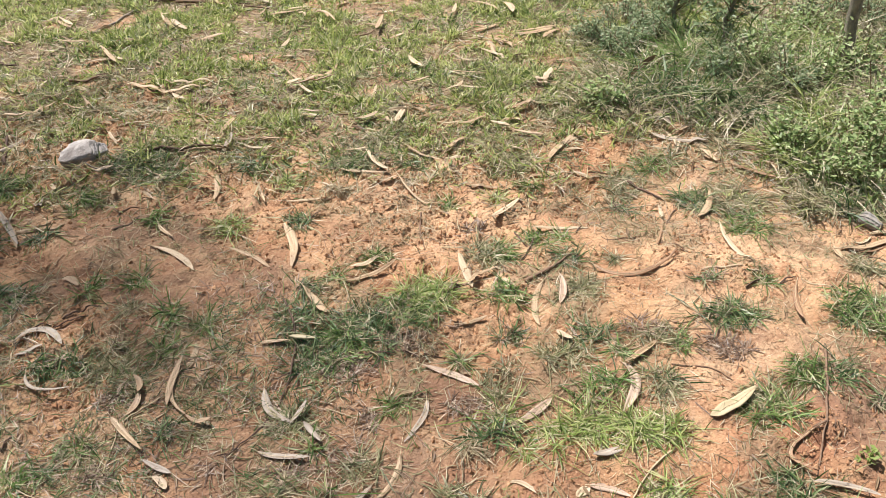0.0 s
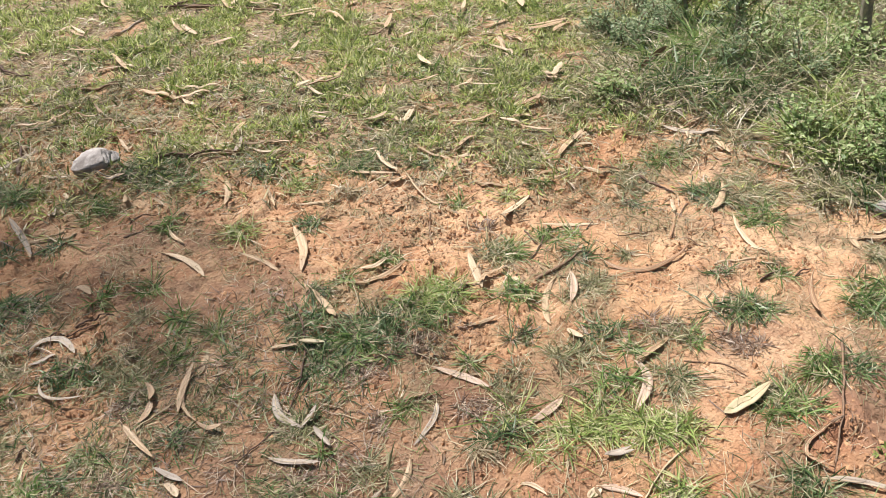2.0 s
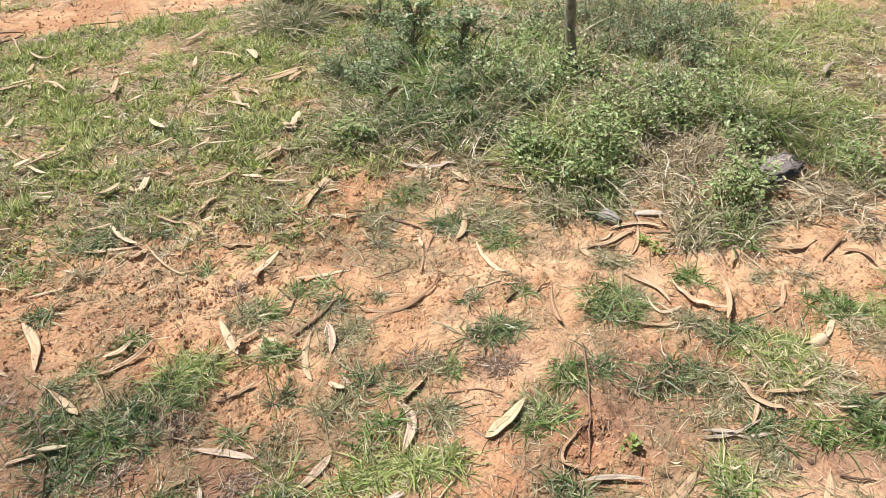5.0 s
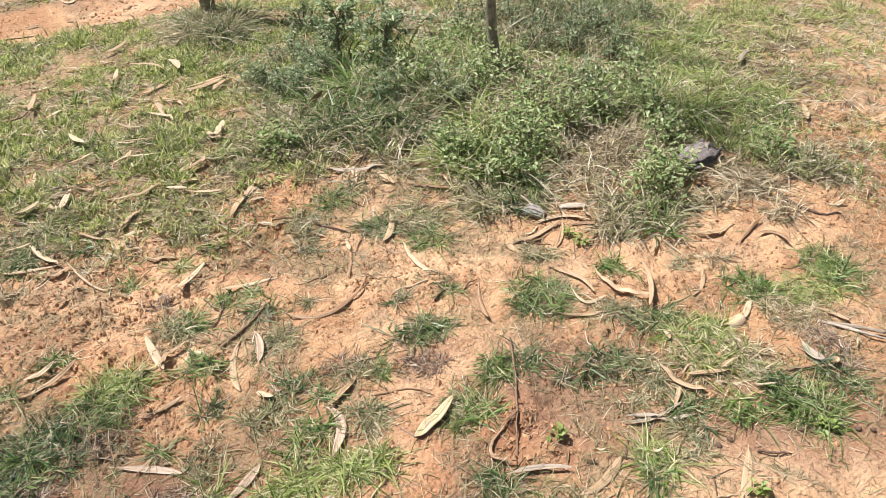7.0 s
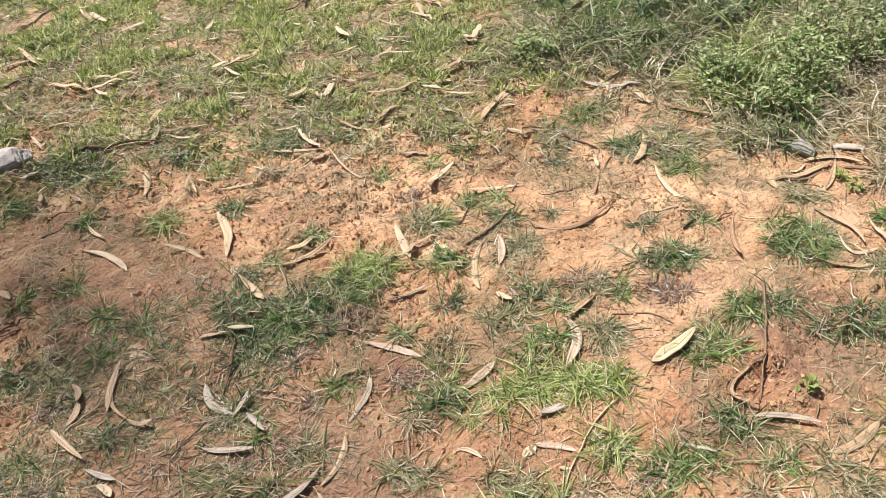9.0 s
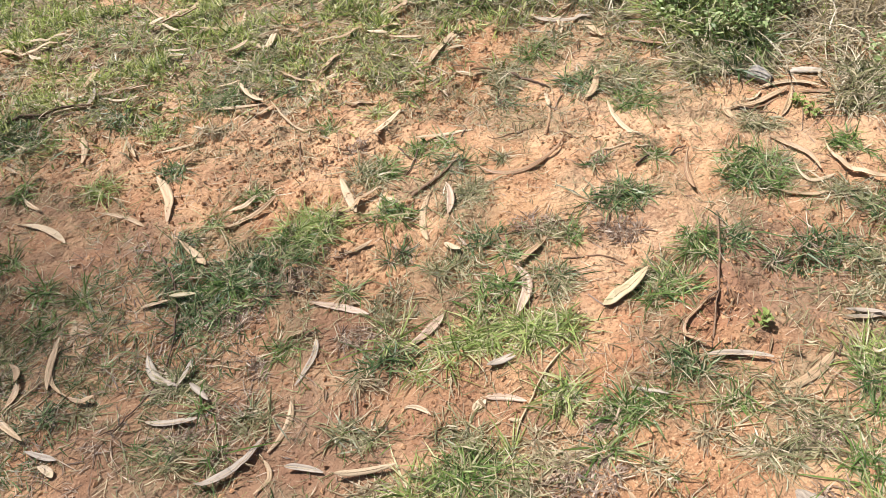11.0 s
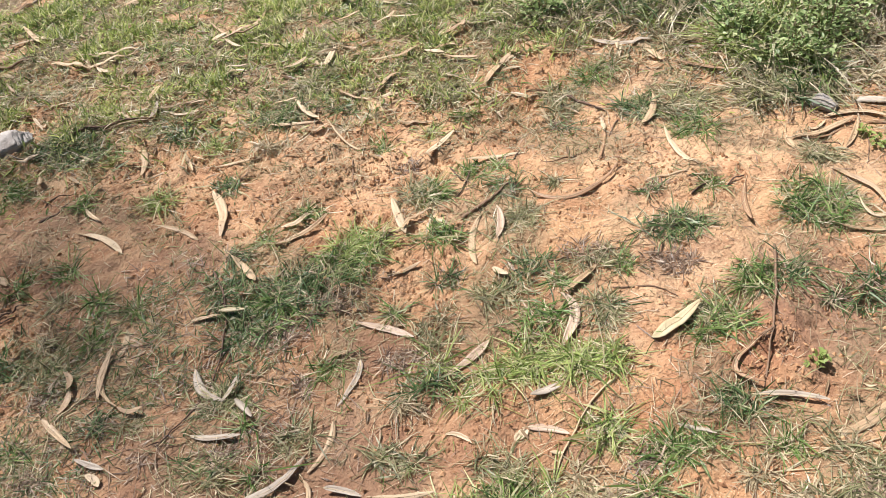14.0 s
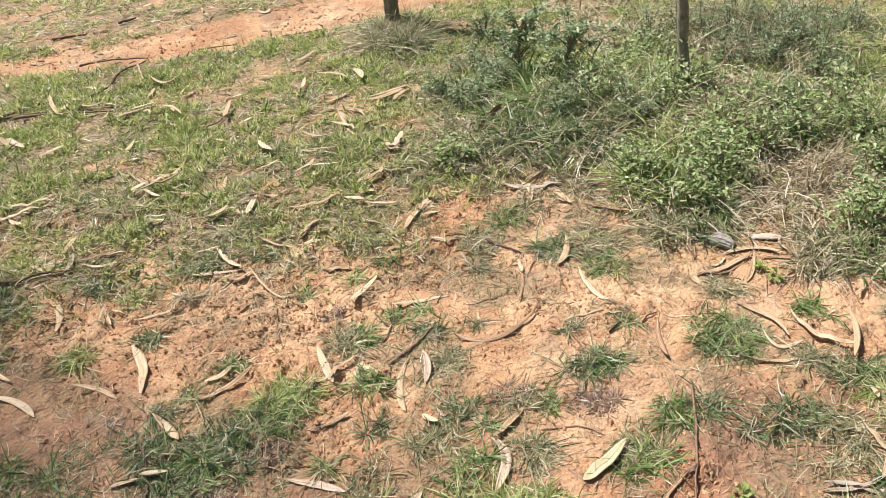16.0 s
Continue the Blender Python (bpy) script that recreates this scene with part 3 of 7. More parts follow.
carpet("sparse_grass", 26000, (-1.9, 2.9, 0.4, 2.6), lambda x, y: 0.02 + 0.75 * ramp(0.6 * lattice(x, y, 0.14, 25) + 0.4 * lattice(x, y, 0.05, 26), 0.55, 0.82), 0.012, 0.05, (0.001, 0.0026), (0.3, 1.4), GRASS["green"], "sparse green shoots sprouting from the earth", 16)


CLODS = ((0.80, 1.24, 0.16, 0.10), (0.17, 1.05, 0.12, 0.07), (0.44, 2.18, 0.12, 0.09), (-0.09, 2.03, 0.12, 0.10), (0.56, 0.85, 0.14, 0.05), (0.36, 1.15, 0.07, 0.05), (0.02, 1.22, 0.09, 0.05))


def cloddy(x, y):
    """Spots where the earth is broken into clods."""
    return np.clip(sum(blob(x, y, *spot) for spot in CLODS), 0, 1) * (0.3 + 0.7 * ramp(lattice(x, y, 0.05, 81), 0.3, 0.7))


def crumbs(name, count, box, seed, low, high, share=None):
    share = share or (lambda x, y: (0.08 + 0.92 * ramp(lattice(x, y, 0.33, 6) * 0.6 + lattice(x, y, 0.12, 16) * 0.4, 0.42, 0.7)) * (1 - 0.8 * lawn(x, y)) * (1 - 0.8 * trodden(x, y)))
    x, y, r = scatter(count, *box, share, seed)
    n = len(x)
    size = low + (high - low) * r.rand(n) ** 3
    corner = np.array([[1, 0, 0], [0, 1, 0], [-1, 0, 0], [0, -1, 0], [0, 0, 0.8], [0, 0, -0.8]], float)
    v = corner[None] * size[:, None, None] * r.uniform(0.35, 1.5, (n, 6, 1))
    turn = r.uniform(0, 6.28, n)
    c, s = np.cos(turn)[:, None], np.sin(turn)[:, None]
    vx, vy = v[:, :, 0] * c - v[:, :, 1] * s, v[:, :, 0] * s + v[:, :, 1] * c
    z = height(x, y) + 0.35 * size
    v = np.stack([vx + x[:, None], vy + y[:, None], v[:, :, 2] + z[:, None]], -1)
    face = np.array([0, 1, 4, 1, 2, 4, 2, 3, 4, 3, 0, 4, 1, 0, 5, 2, 1, 5, 3, 2, 5, 0, 3, 5])
    loops = (face[None] + 6 * np.arange(n)[:, None]).ravel()
    me = mesh_from(name, v.reshape(-1, 3), np.full(8 * n, 3), loops, CRUMB)
    return tagged(new(name, me), "loose crumbs and clods of red earth", "soil", kind="stuff")


crumbs("soil_crumbs", 90000, (-1.9, 2.9, 0.4, 2.9), 21, 0.0012, 0.0076)
crumbs("soil_crumbs", 9000, (-2.4, 3.6, 2.2, 5.4), 22, 0.002, 0.007)
crumbs("soil_crumbs", 42000, (-0.6, 1.7, 0.5, 2.5), 24, 0.0022, 0.0066, cloddy)
crumbs("soil_crumbs", 2600, (-1.9, 1.3, 4.5, 5.3), 23, 0.002, 0.010)


# ---- kinds of things ----
def gum_leaf(x0, y0, x1, y1, x2, y2, wide, tone, rest=0.0):
    """A fallen gum leaf whose midline goes through three spots of the ground; rest: how high the grass under it bears it."""
    r = random.Random(int(1e4 * (x1 + 7 * y1)))
    steps = 12
    line = bow((x0, y0), (x1, y1), (x2, y2), steps + 1)
    cx, cy = line[steps // 2]
    turn = math.atan2(y2 - y0, x2 - x0)
    c, s = math.cos(-turn), math.sin(-turn)
    local = np.stack([(line[:, 0] - cx) * c - (line[:, 1] - cy) * s, (line[:, 0] - cx) * s + (line[:, 1] - cy) * c], 1)
    long = float(np.sum(np.hypot(*np.diff(local, axis=0).T)))
    floor = height(line[:, 0], line[:, 1])
    low = ground_at(cx, cy)
    lift_a, lift_b, curl = r.uniform(0.0, 0.012), r.uniform(0.0, 0.014), r.uniform(-0.45, 0.95)
    twist_a, twist_b = r.uniform(-0.4, 0.4), r.uniform(-0.55, 0.55)
    if wide > 0.019:
        lift_a, lift_b, curl, twist_a, twist_b = 0.4 * lift_a, 0.4 * lift_b, 0.5 * curl, 0.35 * twist_a, 0.35 * twist_b
    blunt = r.uniform(0.55, 0.85)
    thick = 0.0007
    across = (-1.0, -0.55, 0.0, 0.55, 1.0)
    top = []
    for k in range(steps + 1):
        u = k / steps
        d = local[min(k + 1, steps)] - local[max(k - 1, 0)]
        d = d / np.linalg.norm(d)
        n = np.array((-d[1], d[0]))
        half = 0.47 * wide * max(0.05, math.sin(math.pi * min(1, 0.02 + 0.96 * (u ** 0.8 if blunt < 0.7 else 1 - (1 - u) ** 0.8))) ** blunt) * (1 + 0.05 * math.sin(9 * u + 5 * twist_a))
        z = 0.004 + lift_a * (1 - u) ** 2 + lift_b * u ** 2 + max(0.0, floor[k] - low) * 0.8
        tilt = twist_a + (twist_b - twist_a) * u
        for v in across:
            q = local[k] + n * half * v * math.cos(tilt)
            top.append((q[0], q[1], z + half * (curl * v * v + math.sin(tilt) * v * 0.6)))
    top = np.array(top)
    under = top - np.array((0, 0, thick))
    row = len(across)
    sizes, loops = [], []
    m = len(top)
    for k in range(steps):
        for j in range(row - 1):
            a = k * row + j
            loops += [a, a + row, a + row + 1, a + 1]
            loops += [m + a, m + a + 1, m + a + row + 1, m + a + row]
            sizes += [4, 4]
        for a, flip in ((k * row, 1), (k * row + row - 1, 0)):
            e = [a, m + a, m + a + row, a + row]
            loops += e if flip else e[::-1]
            sizes.append(4)
    points = np.concatenate([top, under])
    sink = float(np.min(points[:, 2] + low - height(cx + points[:, 0] * c + points[:, 1] * s, cy - points[:, 0] * s + points[:, 1] * c)))
    ob = new("gum_leaf", mesh_from("gum_leaf", points, sizes, loops, LEAF[tone], True))
    ob.matrix_basis = Matrix.Translation((cx, cy, low - sink - 0.0005 + max(rest, 0.028 * float(lawn(cx, cy))))) @ Matrix.Rotation(turn, 4, "Z")
    word = {"pale": "bleached cream", "tan": "dry tan", "brown": "dry dark brown", "grey": "weathered grey", "pink": "dry pinkish", "yellow": "yellowed"}[tone]
    shape = "sickle-shaped" if abs(local[steps // 2][1] - 0.5 * (local[0][1] + local[-1][1])) > 0.07 * long else "slender" if wide < 0.11 * long else "broad"
    place = "on the short grass" if y1 > 2.4 else "on red earth"
    tagged(ob, f"{word} {shape} gum leaf lying flat {place}", "leaf", "fallen gum leaves")
    if long > 0.08:
        mid = top[2::row] + np.array((0, 0, 0.0003))
        child("midrib", tube("midrib", mid[: steps - 1], [0.0009 * (1 - 0.6 * k / steps) for k in range(steps - 1)], RIB, 5), ob, "pale raised midrib")
        tail = mid[0] - (mid[1] - mid[0]) * (0.016 * r.uniform(0.6, 1.3) / max(1e-6, np.linalg.norm(mid[1] - mid[0])))
        child("stalk", tube("stalk", [tail, 0.5 * (tail + mid[0]) + np.array((0, 0.001, 0)), mid[0]], [0.0011, 0.0009, 0.0010], RIB, 5), ob)
    return ob


def twig(x0, y0, x1, y1, x2, y2, radius, tone, rest=0.0):
    """A thin stick that lies along three spots of the ground; rest: how high grass bears its middle."""
    r = random.Random(int(1e4 * (x1 + 3 * y1)))
    line = bow((x0, y0), (x1, y1), (x2, y2), 15)
    cx, cy = line[7]
    low = ground_at(cx, cy)
    pts, radii = [], []
    for k, (x, y) in enumerate(line):
        u = k / 14
        rad = 0.74 * radius * (1.0 - 0.45 * u) * r.uniform(0.85, 1.12)
        pts.append((x - cx + r.uniform(-0.4, 0.4) * radius, y - cy + r.uniform(-0.4, 0.4) * radius, ground_at(x, y) - low + rad * 0.75 + 0.6 * rest * math.sin(math.pi * u) ** 0.5))
        radii.append(rad)
    radii[0] *= 0.8
    radii[-1] *= 0.5
    ob = new("straw_stalk" if tone == "straw" else "twig", tube("twig", pts, radii, WOOD[tone]))
    ob.location = (cx, cy, low + 0.010 * float(lawn(cx, cy)))
    word = {"brown": "brown fallen twig", "dark": "dark weathered stick", "grey": "grey dry stick", "straw": "pale dry straw stalk", "tan": "tan dry stalk"}[tone]
    tagged(ob, f"{word} lying on the {'grass' if y1 > 2.4 else 'red earth'}", "twig", "fallen twigs")
    long = math.dist((x0, y0), (x2, y2))
    if tone in ("brown", "dark", "grey") and long > 0.22:
        for _ in range(2):
            k = r.randrange(4, 11)
            p = Vector(pts[k])
            a = math.atan2(y2 - y0, x2 - x0) + r.choice((-1, 1)) * r.uniform(0.5, 0.9)
            reach = r.uniform(0.02, 0.05)
            q = p + Vector((math.cos(a) * reach, math.sin(a) * reach, 0.004))
            child("side_shoot", tube("side_shoot", [p, p.lerp(q, 0.5) + Vector((0, 0, 0.003)), q], [radius * 0.5, radius * 0.4, radius * 0.25], WOOD[tone], 5), ob)
    return ob


WORD = {"green": "fresh green", "dark": "dark green", "grey": "greyish half-dry", "bright": "yellow-green", "straw": "straw-coloured dry", "brown": "dead brown"}


def rosettes(x, y, rx, ry, tall, tone, per_area, most, r, loose=0.0):
    """Arrays for blades() that spring from several hearts inside an ellipse; a loose share stands anywhere in it, with gaps."""
    area = math.pi * rx * ry
    hearts = max(3, min(40, int(area * 1300)))
    total = int(min(most, max(60, area * per_area)))
    a, d = r.uniform(0, 6.283, hearts), np.sqrt(r.rand(hearts)) * 0.9
    hx, hy = rx * d * np.cos(a), ry * d * np.sin(a)
    size = r.uniform(0.55, 1.25, hearts)
    pick = (hearts * r.rand(total) ** 1.3).astype(int)
    az = r.uniform(0, 6.283, total)
    off = np.abs(r.normal(0, 0.011, total))
    bx, by = hx[pick] + off * np.cos(az), hy[pick] + off * np.sin(az)
    free = r.rand(total) < loose
    b, e = r.uniform(0, 6.283, total), np.sqrt(r.rand(total)) * (0.75 + 0.5 * lattice(6 * np.cos(az), 6 * np.sin(az) + x, 2.0, 3))
    bx, by = np.where(free, rx * e * np.cos(b), bx), np.where(free, ry * e * np.sin(b), by)
    az = np.where(free, r.uniform(0, 6.283, total), az + r.normal(0, 0.25, total))
    long = tall * (0.3 + 0.95 * r.rand(total) ** 1.3) * np.where(free, 0.65, size[pick])
    keep = ~free | (lattice(x + bx, y + by, 0.04, 19) > 0.30)
    bx, by, az, long = bx[keep], by[keep], az[keep], long[keep]
    z = height(x + bx, y + by) - ground_at(x, y) - 0.002
    return np.stack([bx, by, z], 1), long, az, len(bx)


def tuft(x, y, rx, ry, tall, tone):
    """A low tuft of grass on the open earth."""
    r = np.random.RandomState(int(abs(1e4 * (x + 5 * y))) % 99991)
    ob = thing("grass_tuft", x, y, ground_at(x, y), f"low tuft of {WORD[tone]} grass on bare red earth", "grass tuft", "grass tufts")
    rx, ry = max(0.7 * rx, 1.08 * rx - 0.10 * tall), max(0.7 * ry, 1.08 * ry - 0.10 * tall)
    base, long, az, n = rosettes(x, y, rx, ry, tall * 1.08, tone, 25000, 900, r, 0.6)
    floor = lambda px, py: height(px + x, py + y) - ground_at(x, y)
    child("greenery", blades("greenery", base, long, r.uniform(0.0016, 0.0042, n), az, r.uniform(0.3, 1.52, n), r.uniform(0.3, 1.7, n), GRASS[tone], floor), ob, kind="stuff")
    base, long, az, n = rosettes(x, y, rx * 1.1, ry * 1.1, tall * 0.9, tone, 12000 if tone in ("brown", "straw") else 8000, 460, r, 0.7)
    child("thatch", blades("thatch", base, long, r.uniform(0.0012, 0.0032, n), az, r.uniform(1.05, 1.56, n), r.uniform(0.0, 0.3, n), GRASS["brown" if tone in ("brown", "dark") else "straw"], floor), ob, "dry straw-coloured blades", "stuff")
    return ob


def clump(x, y, rx, ry, tall, tone):
    """A tall drooping clump of grass in the thicket."""
    r = np.random.RandomState(int(abs(1e4 * (x + 5 * y))) % 99991)
    ob = thing("grass_clump", x, y, ground_at(x, y), f"tall drooping clump of {WORD[tone]} grass in the thicket", "grass clump", "thicket grass")
    base, long, az, n = rosettes(x, y, rx * 0.8, ry * 0.8, tall * 1.1, tone, 7500, 380, r, 0.4)
    floor = lambda px, py: height(px + x, py + y) - ground_at(x, y)
    child("greenery", blades("greenery", base, long, r.uniform(0.0026, 0.0064, n), az, r.uniform(0.15, 1.2, n), r.uniform(0.3, 1.4, n), GRASS[tone], floor), ob, kind="stuff")
    base, long, az, n = rosettes(x, y, rx * 0.9, ry * 0.9, tall * 0.9, tone, 7500, 360, r, 0.55)
    child("thatch", blades("thatch", base, long, r.uniform(0.002, 0.0048, n), az, r.uniform(0.3, 1.5, n), r.uniform(0.4, 1.9, n), WISP, floor), ob, "bleached dry blades at the foot", "stuff")
    return ob


def plant(x, y, rx, ry, tall, sort):
    """A leafy plant: thin stems that rise and spread from one foot, with small leaves."""
    r = np.random.RandomState(int(abs(1e4 * (x + 5 * y))) % 99991)
    word = {"leafy": ("weed", "bushy green weed with small round leaves"), "wiry": ("shrub", "wiry dark shrub with tiny leaves and thin stems"), "broad": ("seedling", "young bright green seedling with broad leaves"), "sapling": ("sapling", "small dark-leaved sapling with a crooked stem")}[sort]
    ob = thing(word[0], x, y, ground_at(x, y), word[1] + " among thicket grass", "plant", "thicket plants")
    stems = {"leafy": 22, "wiry": 15, "broad": 5, "sapling": 20}[sort]
    per = {"leafy": 18, "wiry": 34, "broad": 4, "sapling": 30}[sort]
    size = {"leafy": (0.011, 0.026), "wiry": (0.011, 0.021), "broad": (0.011, 0.021), "sapling": (0.016, 0.034)}[sort]
    trunk = None
    if sort == "sapling":
        pts = [(0, 0, -0.02), (0.012, 0.0, 0.3 * tall), (-0.002, 0.01, 0.6 * tall), (0.02, 0.0, tall), (0.03, 0.02, tall * 1.35)]
        trunk = child("stem", tube("stem", pts, [0.013, 0.011, 0.009, 0.006, 0.003], TRUNK), ob)
    for k in range(stems):
        a, reach = r.uniform(0, 6.283), math.sqrt(r.rand()) * r.uniform(0.7, 1.25)
        tip = np.array((rx * reach * math.cos(a), ry * reach * math.sin(a), tall * (0.2 + 1.25 * r.rand() ** 1.5) * max(0.4, 1 - 0.3 * reach)))
        foot = np.array((0.25 * tip[0], 0.25 * tip[1], 0.0))
        if sort == "sapling":
            foot = np.array((0.01, 0.0, tall * r.uniform(0.3, 1.25)))
            tip = foot + np.array((rx * 1.3 * math.cos(a) * reach, ry * math.sin(a) * reach, r.uniform(0.0, 0.10)))
        foot[2] = foot[2] if sort == "sapling" else ground_at(x + foot[0], y + foot[1]) - ground_at(x, y) - 0.004
        bend = foot * 0.5 + tip * 0.5 + np.array((0.0, 0.0, 0.18 * tall)) + r.normal(0, 0.008, 3)
        line = bow(foot, bend, tip, 8)
        thin = 0.0022 if sort in ("wiry", "sapling") else 0.0014
        stem = child("twig" if sort == "sapling" else "stem", tube("stem", line, list(np.linspace(thin, thin * 0.4, 8)), WOOD["brown"] if sort != "broad" else FOLIAGE["broad"], 4), ob)
        spot, way = [], []
        for _ in range(per):
            u = 0.2 + 0.8 * r.rand()
            q = line[min(7, int(u * 7))] * (1 - (u * 7) % 1) + line[min(7, int(u * 7) + 1)] * ((u * 7) % 1)
            spread = 0.012 if sort != "leafy" else 0.030
            q = q + r.normal(0, spread, 3) * np.array((1, 1, 0.7))
            if sort == "broad":
                q = q * np.array((0.75, 0.75, 0.55))
            spot.append((q[0], q[1], max(q[2], 0.012)))
            way.append(r.normal(0, 1, 3) * np.array((1, 1, 0.5)) + np.array((0, 0, 0.25)))
        n = len(spot)
        long = size[0] + (size[1] - size[0]) * r.rand(n) ** 1.5
        if sort == "broad":
            for k in range(n):
                child("leaf", leaflets("leaf", np.array(spot[k : k + 1]), np.array(way[k : k + 1]), long[k : k + 1], long[k : k + 1] * 0.78, FOLIAGE[sort]), stem)
        else:
            child("foliage", leaflets("foliage", np.array(spot), np.array(way), long, long * (r.uniform(0.38, 0.8, n) if sort == "leafy" else 0.5), FOLIAGE[sort]), stem, kind="stuff")
    return ob


def stone(name, x, y, sx, sy, sz, turn, mat, label, category, layers=0.0, sunk=0.25, fine=5, boxy=0.0, tip=0.0):
    """A rough stone: a ball cut by random planes, then roughened."""
    r = random.Random(int(1e4 * (x + 2 * y)))
    bm = bmesh.new()
    bmesh.ops.create_icosphere(bm, subdivisions=fine, radius=1.0)
    planes = [(Vector((r.gauss(0, 1), r.gauss(0, 1), r.gauss(0, 1))).normalized(), r.uniform(0.62, 0.9)) for _ in range(12)]
    for v in bm.verts:
        if boxy:
            q = v.co
            v.co = q * (1 + boxy * (1 / (abs(q.x) ** 5 + abs(q.y) ** 5 + abs(q.z) ** 5) ** 0.2 - 1))
        for n, d in planes:
            over = v.co.dot(n) - d
            if over > 0:
                v.co -= n * over * 0.92
        p = v.co.copy()
        v.co += p.normalized() * (0.07 * noise.noise(p * 2.5) + 0.045 * noise.noise(p * 7) + 0.02 * noise.noise(p * 18) - 0.10 * max(0.0, 0.25 - abs(noise.noise(Vector((p.x * 1.5 + p.z, p.y * 1.5, p.z * 3.5 - p.x))))))
        if layers:
            v.co += Vector((p.x, p.y, 0)).normalized() * layers * noise.noise(Vector((p.x * 0.8, p.y * 0.8, p.z * 9)))
        v.co = Vector((v.co.x * sx, v.co.y * sy, v.co.z * sz))
    me = bpy.data.meshes.new(name)
    bm.to_mesh(me)
    bm.free()
    me.polygons.foreach_set("use_smooth", np.full(len(me.polygons), True))
    me.materials.append(mat)
    ob = new(name, me)
    ob.matrix_basis = Matrix.Translation((x, y, ground_at(x, y) + sz * (1 - 2 * sunk) * 0.8)) @ Matrix.Rotation(radians(tip), 4, "X") @ Matrix.Rotation(radians(turn), 4, "Z")
    return tagged(ob, label, category)


def torn_strip(name, long, wide, mat, arch, seed, taper, thick=0.003):
    """The mesh of a torn strip, arched across, with ragged ends."""
    r = random.Random(seed)
    steps, across = 14, 7
    top = []
    for k in range(steps + 1):
        u = k / steps
        w = 0.5 * wide * (0.75 + 0.25 * math.sin(math.pi * u)) * (1 - taper * u) * r.uniform(0.78, 1.12)
        for j in range(across + 1):
            v = 2 * j / across - 1
            end = 0.10 * long * r.uniform(-0.6, 1) if k in (0, steps) else 0
            top.append((long * (u - 0.5) + (end if k == 0 else -end), w * v, arch * (1 - v * v) + 0.006 * math.sin(3 * u + seed) + r.uniform(0, 0.002)))
    top = np.array(top)
    m, row = len(top), across + 1
    sizes, loops = [], []
    for k in range(steps):
        for j in range(across):
            a = k * row + j
            loops += [a, a + row, a + row + 1, a + 1, m + a, m + a + 1, m + a + row + 1, m + a + row]
            sizes += [4, 4]
        for a in (k * row, k * row + across):
            loops += [a, m + a, m + a + row, a + row]
            sizes.append(4)
    for k in (0, steps):
        for j in range(across):
            a = k * row + j
            loops += [a, a + 1, m + a + 1, m + a]
            sizes.append(4)
    points = np.concatenate([top, top - np.array((0, 0, thick))])
    points[:, 2] -= points[:, 2].min()
    return mesh_from(name, points, sizes, loops, mat, True)


def bark(x, y, long, wide, turn, mat, label, arch=0.012, seed=1, taper=0.0):
    """A torn strip of bark that lies on the ground."""
    ob = new("bark_strip", torn_strip("bark_strip", long, wide, mat, arch, seed, taper))
    ob.matrix_basis = Matrix.Translation((x, y, ground_at(x, y) - 0.002)) @ Matrix.Rotation(radians(turn), 4, "Z")
    return tagged(ob, label, "bark")


def wood_chunk(x, y, long, wide, turn):
    """A rotten chunk of wood that has split into rough layers."""
    r = random.Random(77)
    ob = thing("wood_chunk", x, y, ground_at(x, y), "dark weathered wood chunk split into layers in dry grass", "wood")
    ob.rotation_euler = (radians(6), radians(-5), radians(turn))
    z = -0.006
    for k in range(12):
        size = (1.0, 1.05, 0.98, 1.02, 0.9, 1.0, 0.86, 0.92, 0.75, 0.7, 0.55, 0.4)[k]
        mat = SCRAP if k in (8, 11) else CHAR
        layer = child("layer", torn_strip("layer", long * size, wide * size * r.uniform(0.45, 0.9), mat, r.uniform(0.001, 0.005), 90 + k, r.uniform(-0.2, 0.6), r.uniform(0.003, 0.006)), ob)
        layer.matrix_basis = Matrix.Translation((r.uniform(-0.018, 0.018), r.uniform(-0.022, 0.022), z)) @ Matrix.Rotation(r.uniform(-0.3, 0.3), 4, "Z") @ Matrix.Rotation(r.uniform(-0.25, 0.25), 4, "X")
        z += r.uniform(0.0045, 0.0075)
    return ob


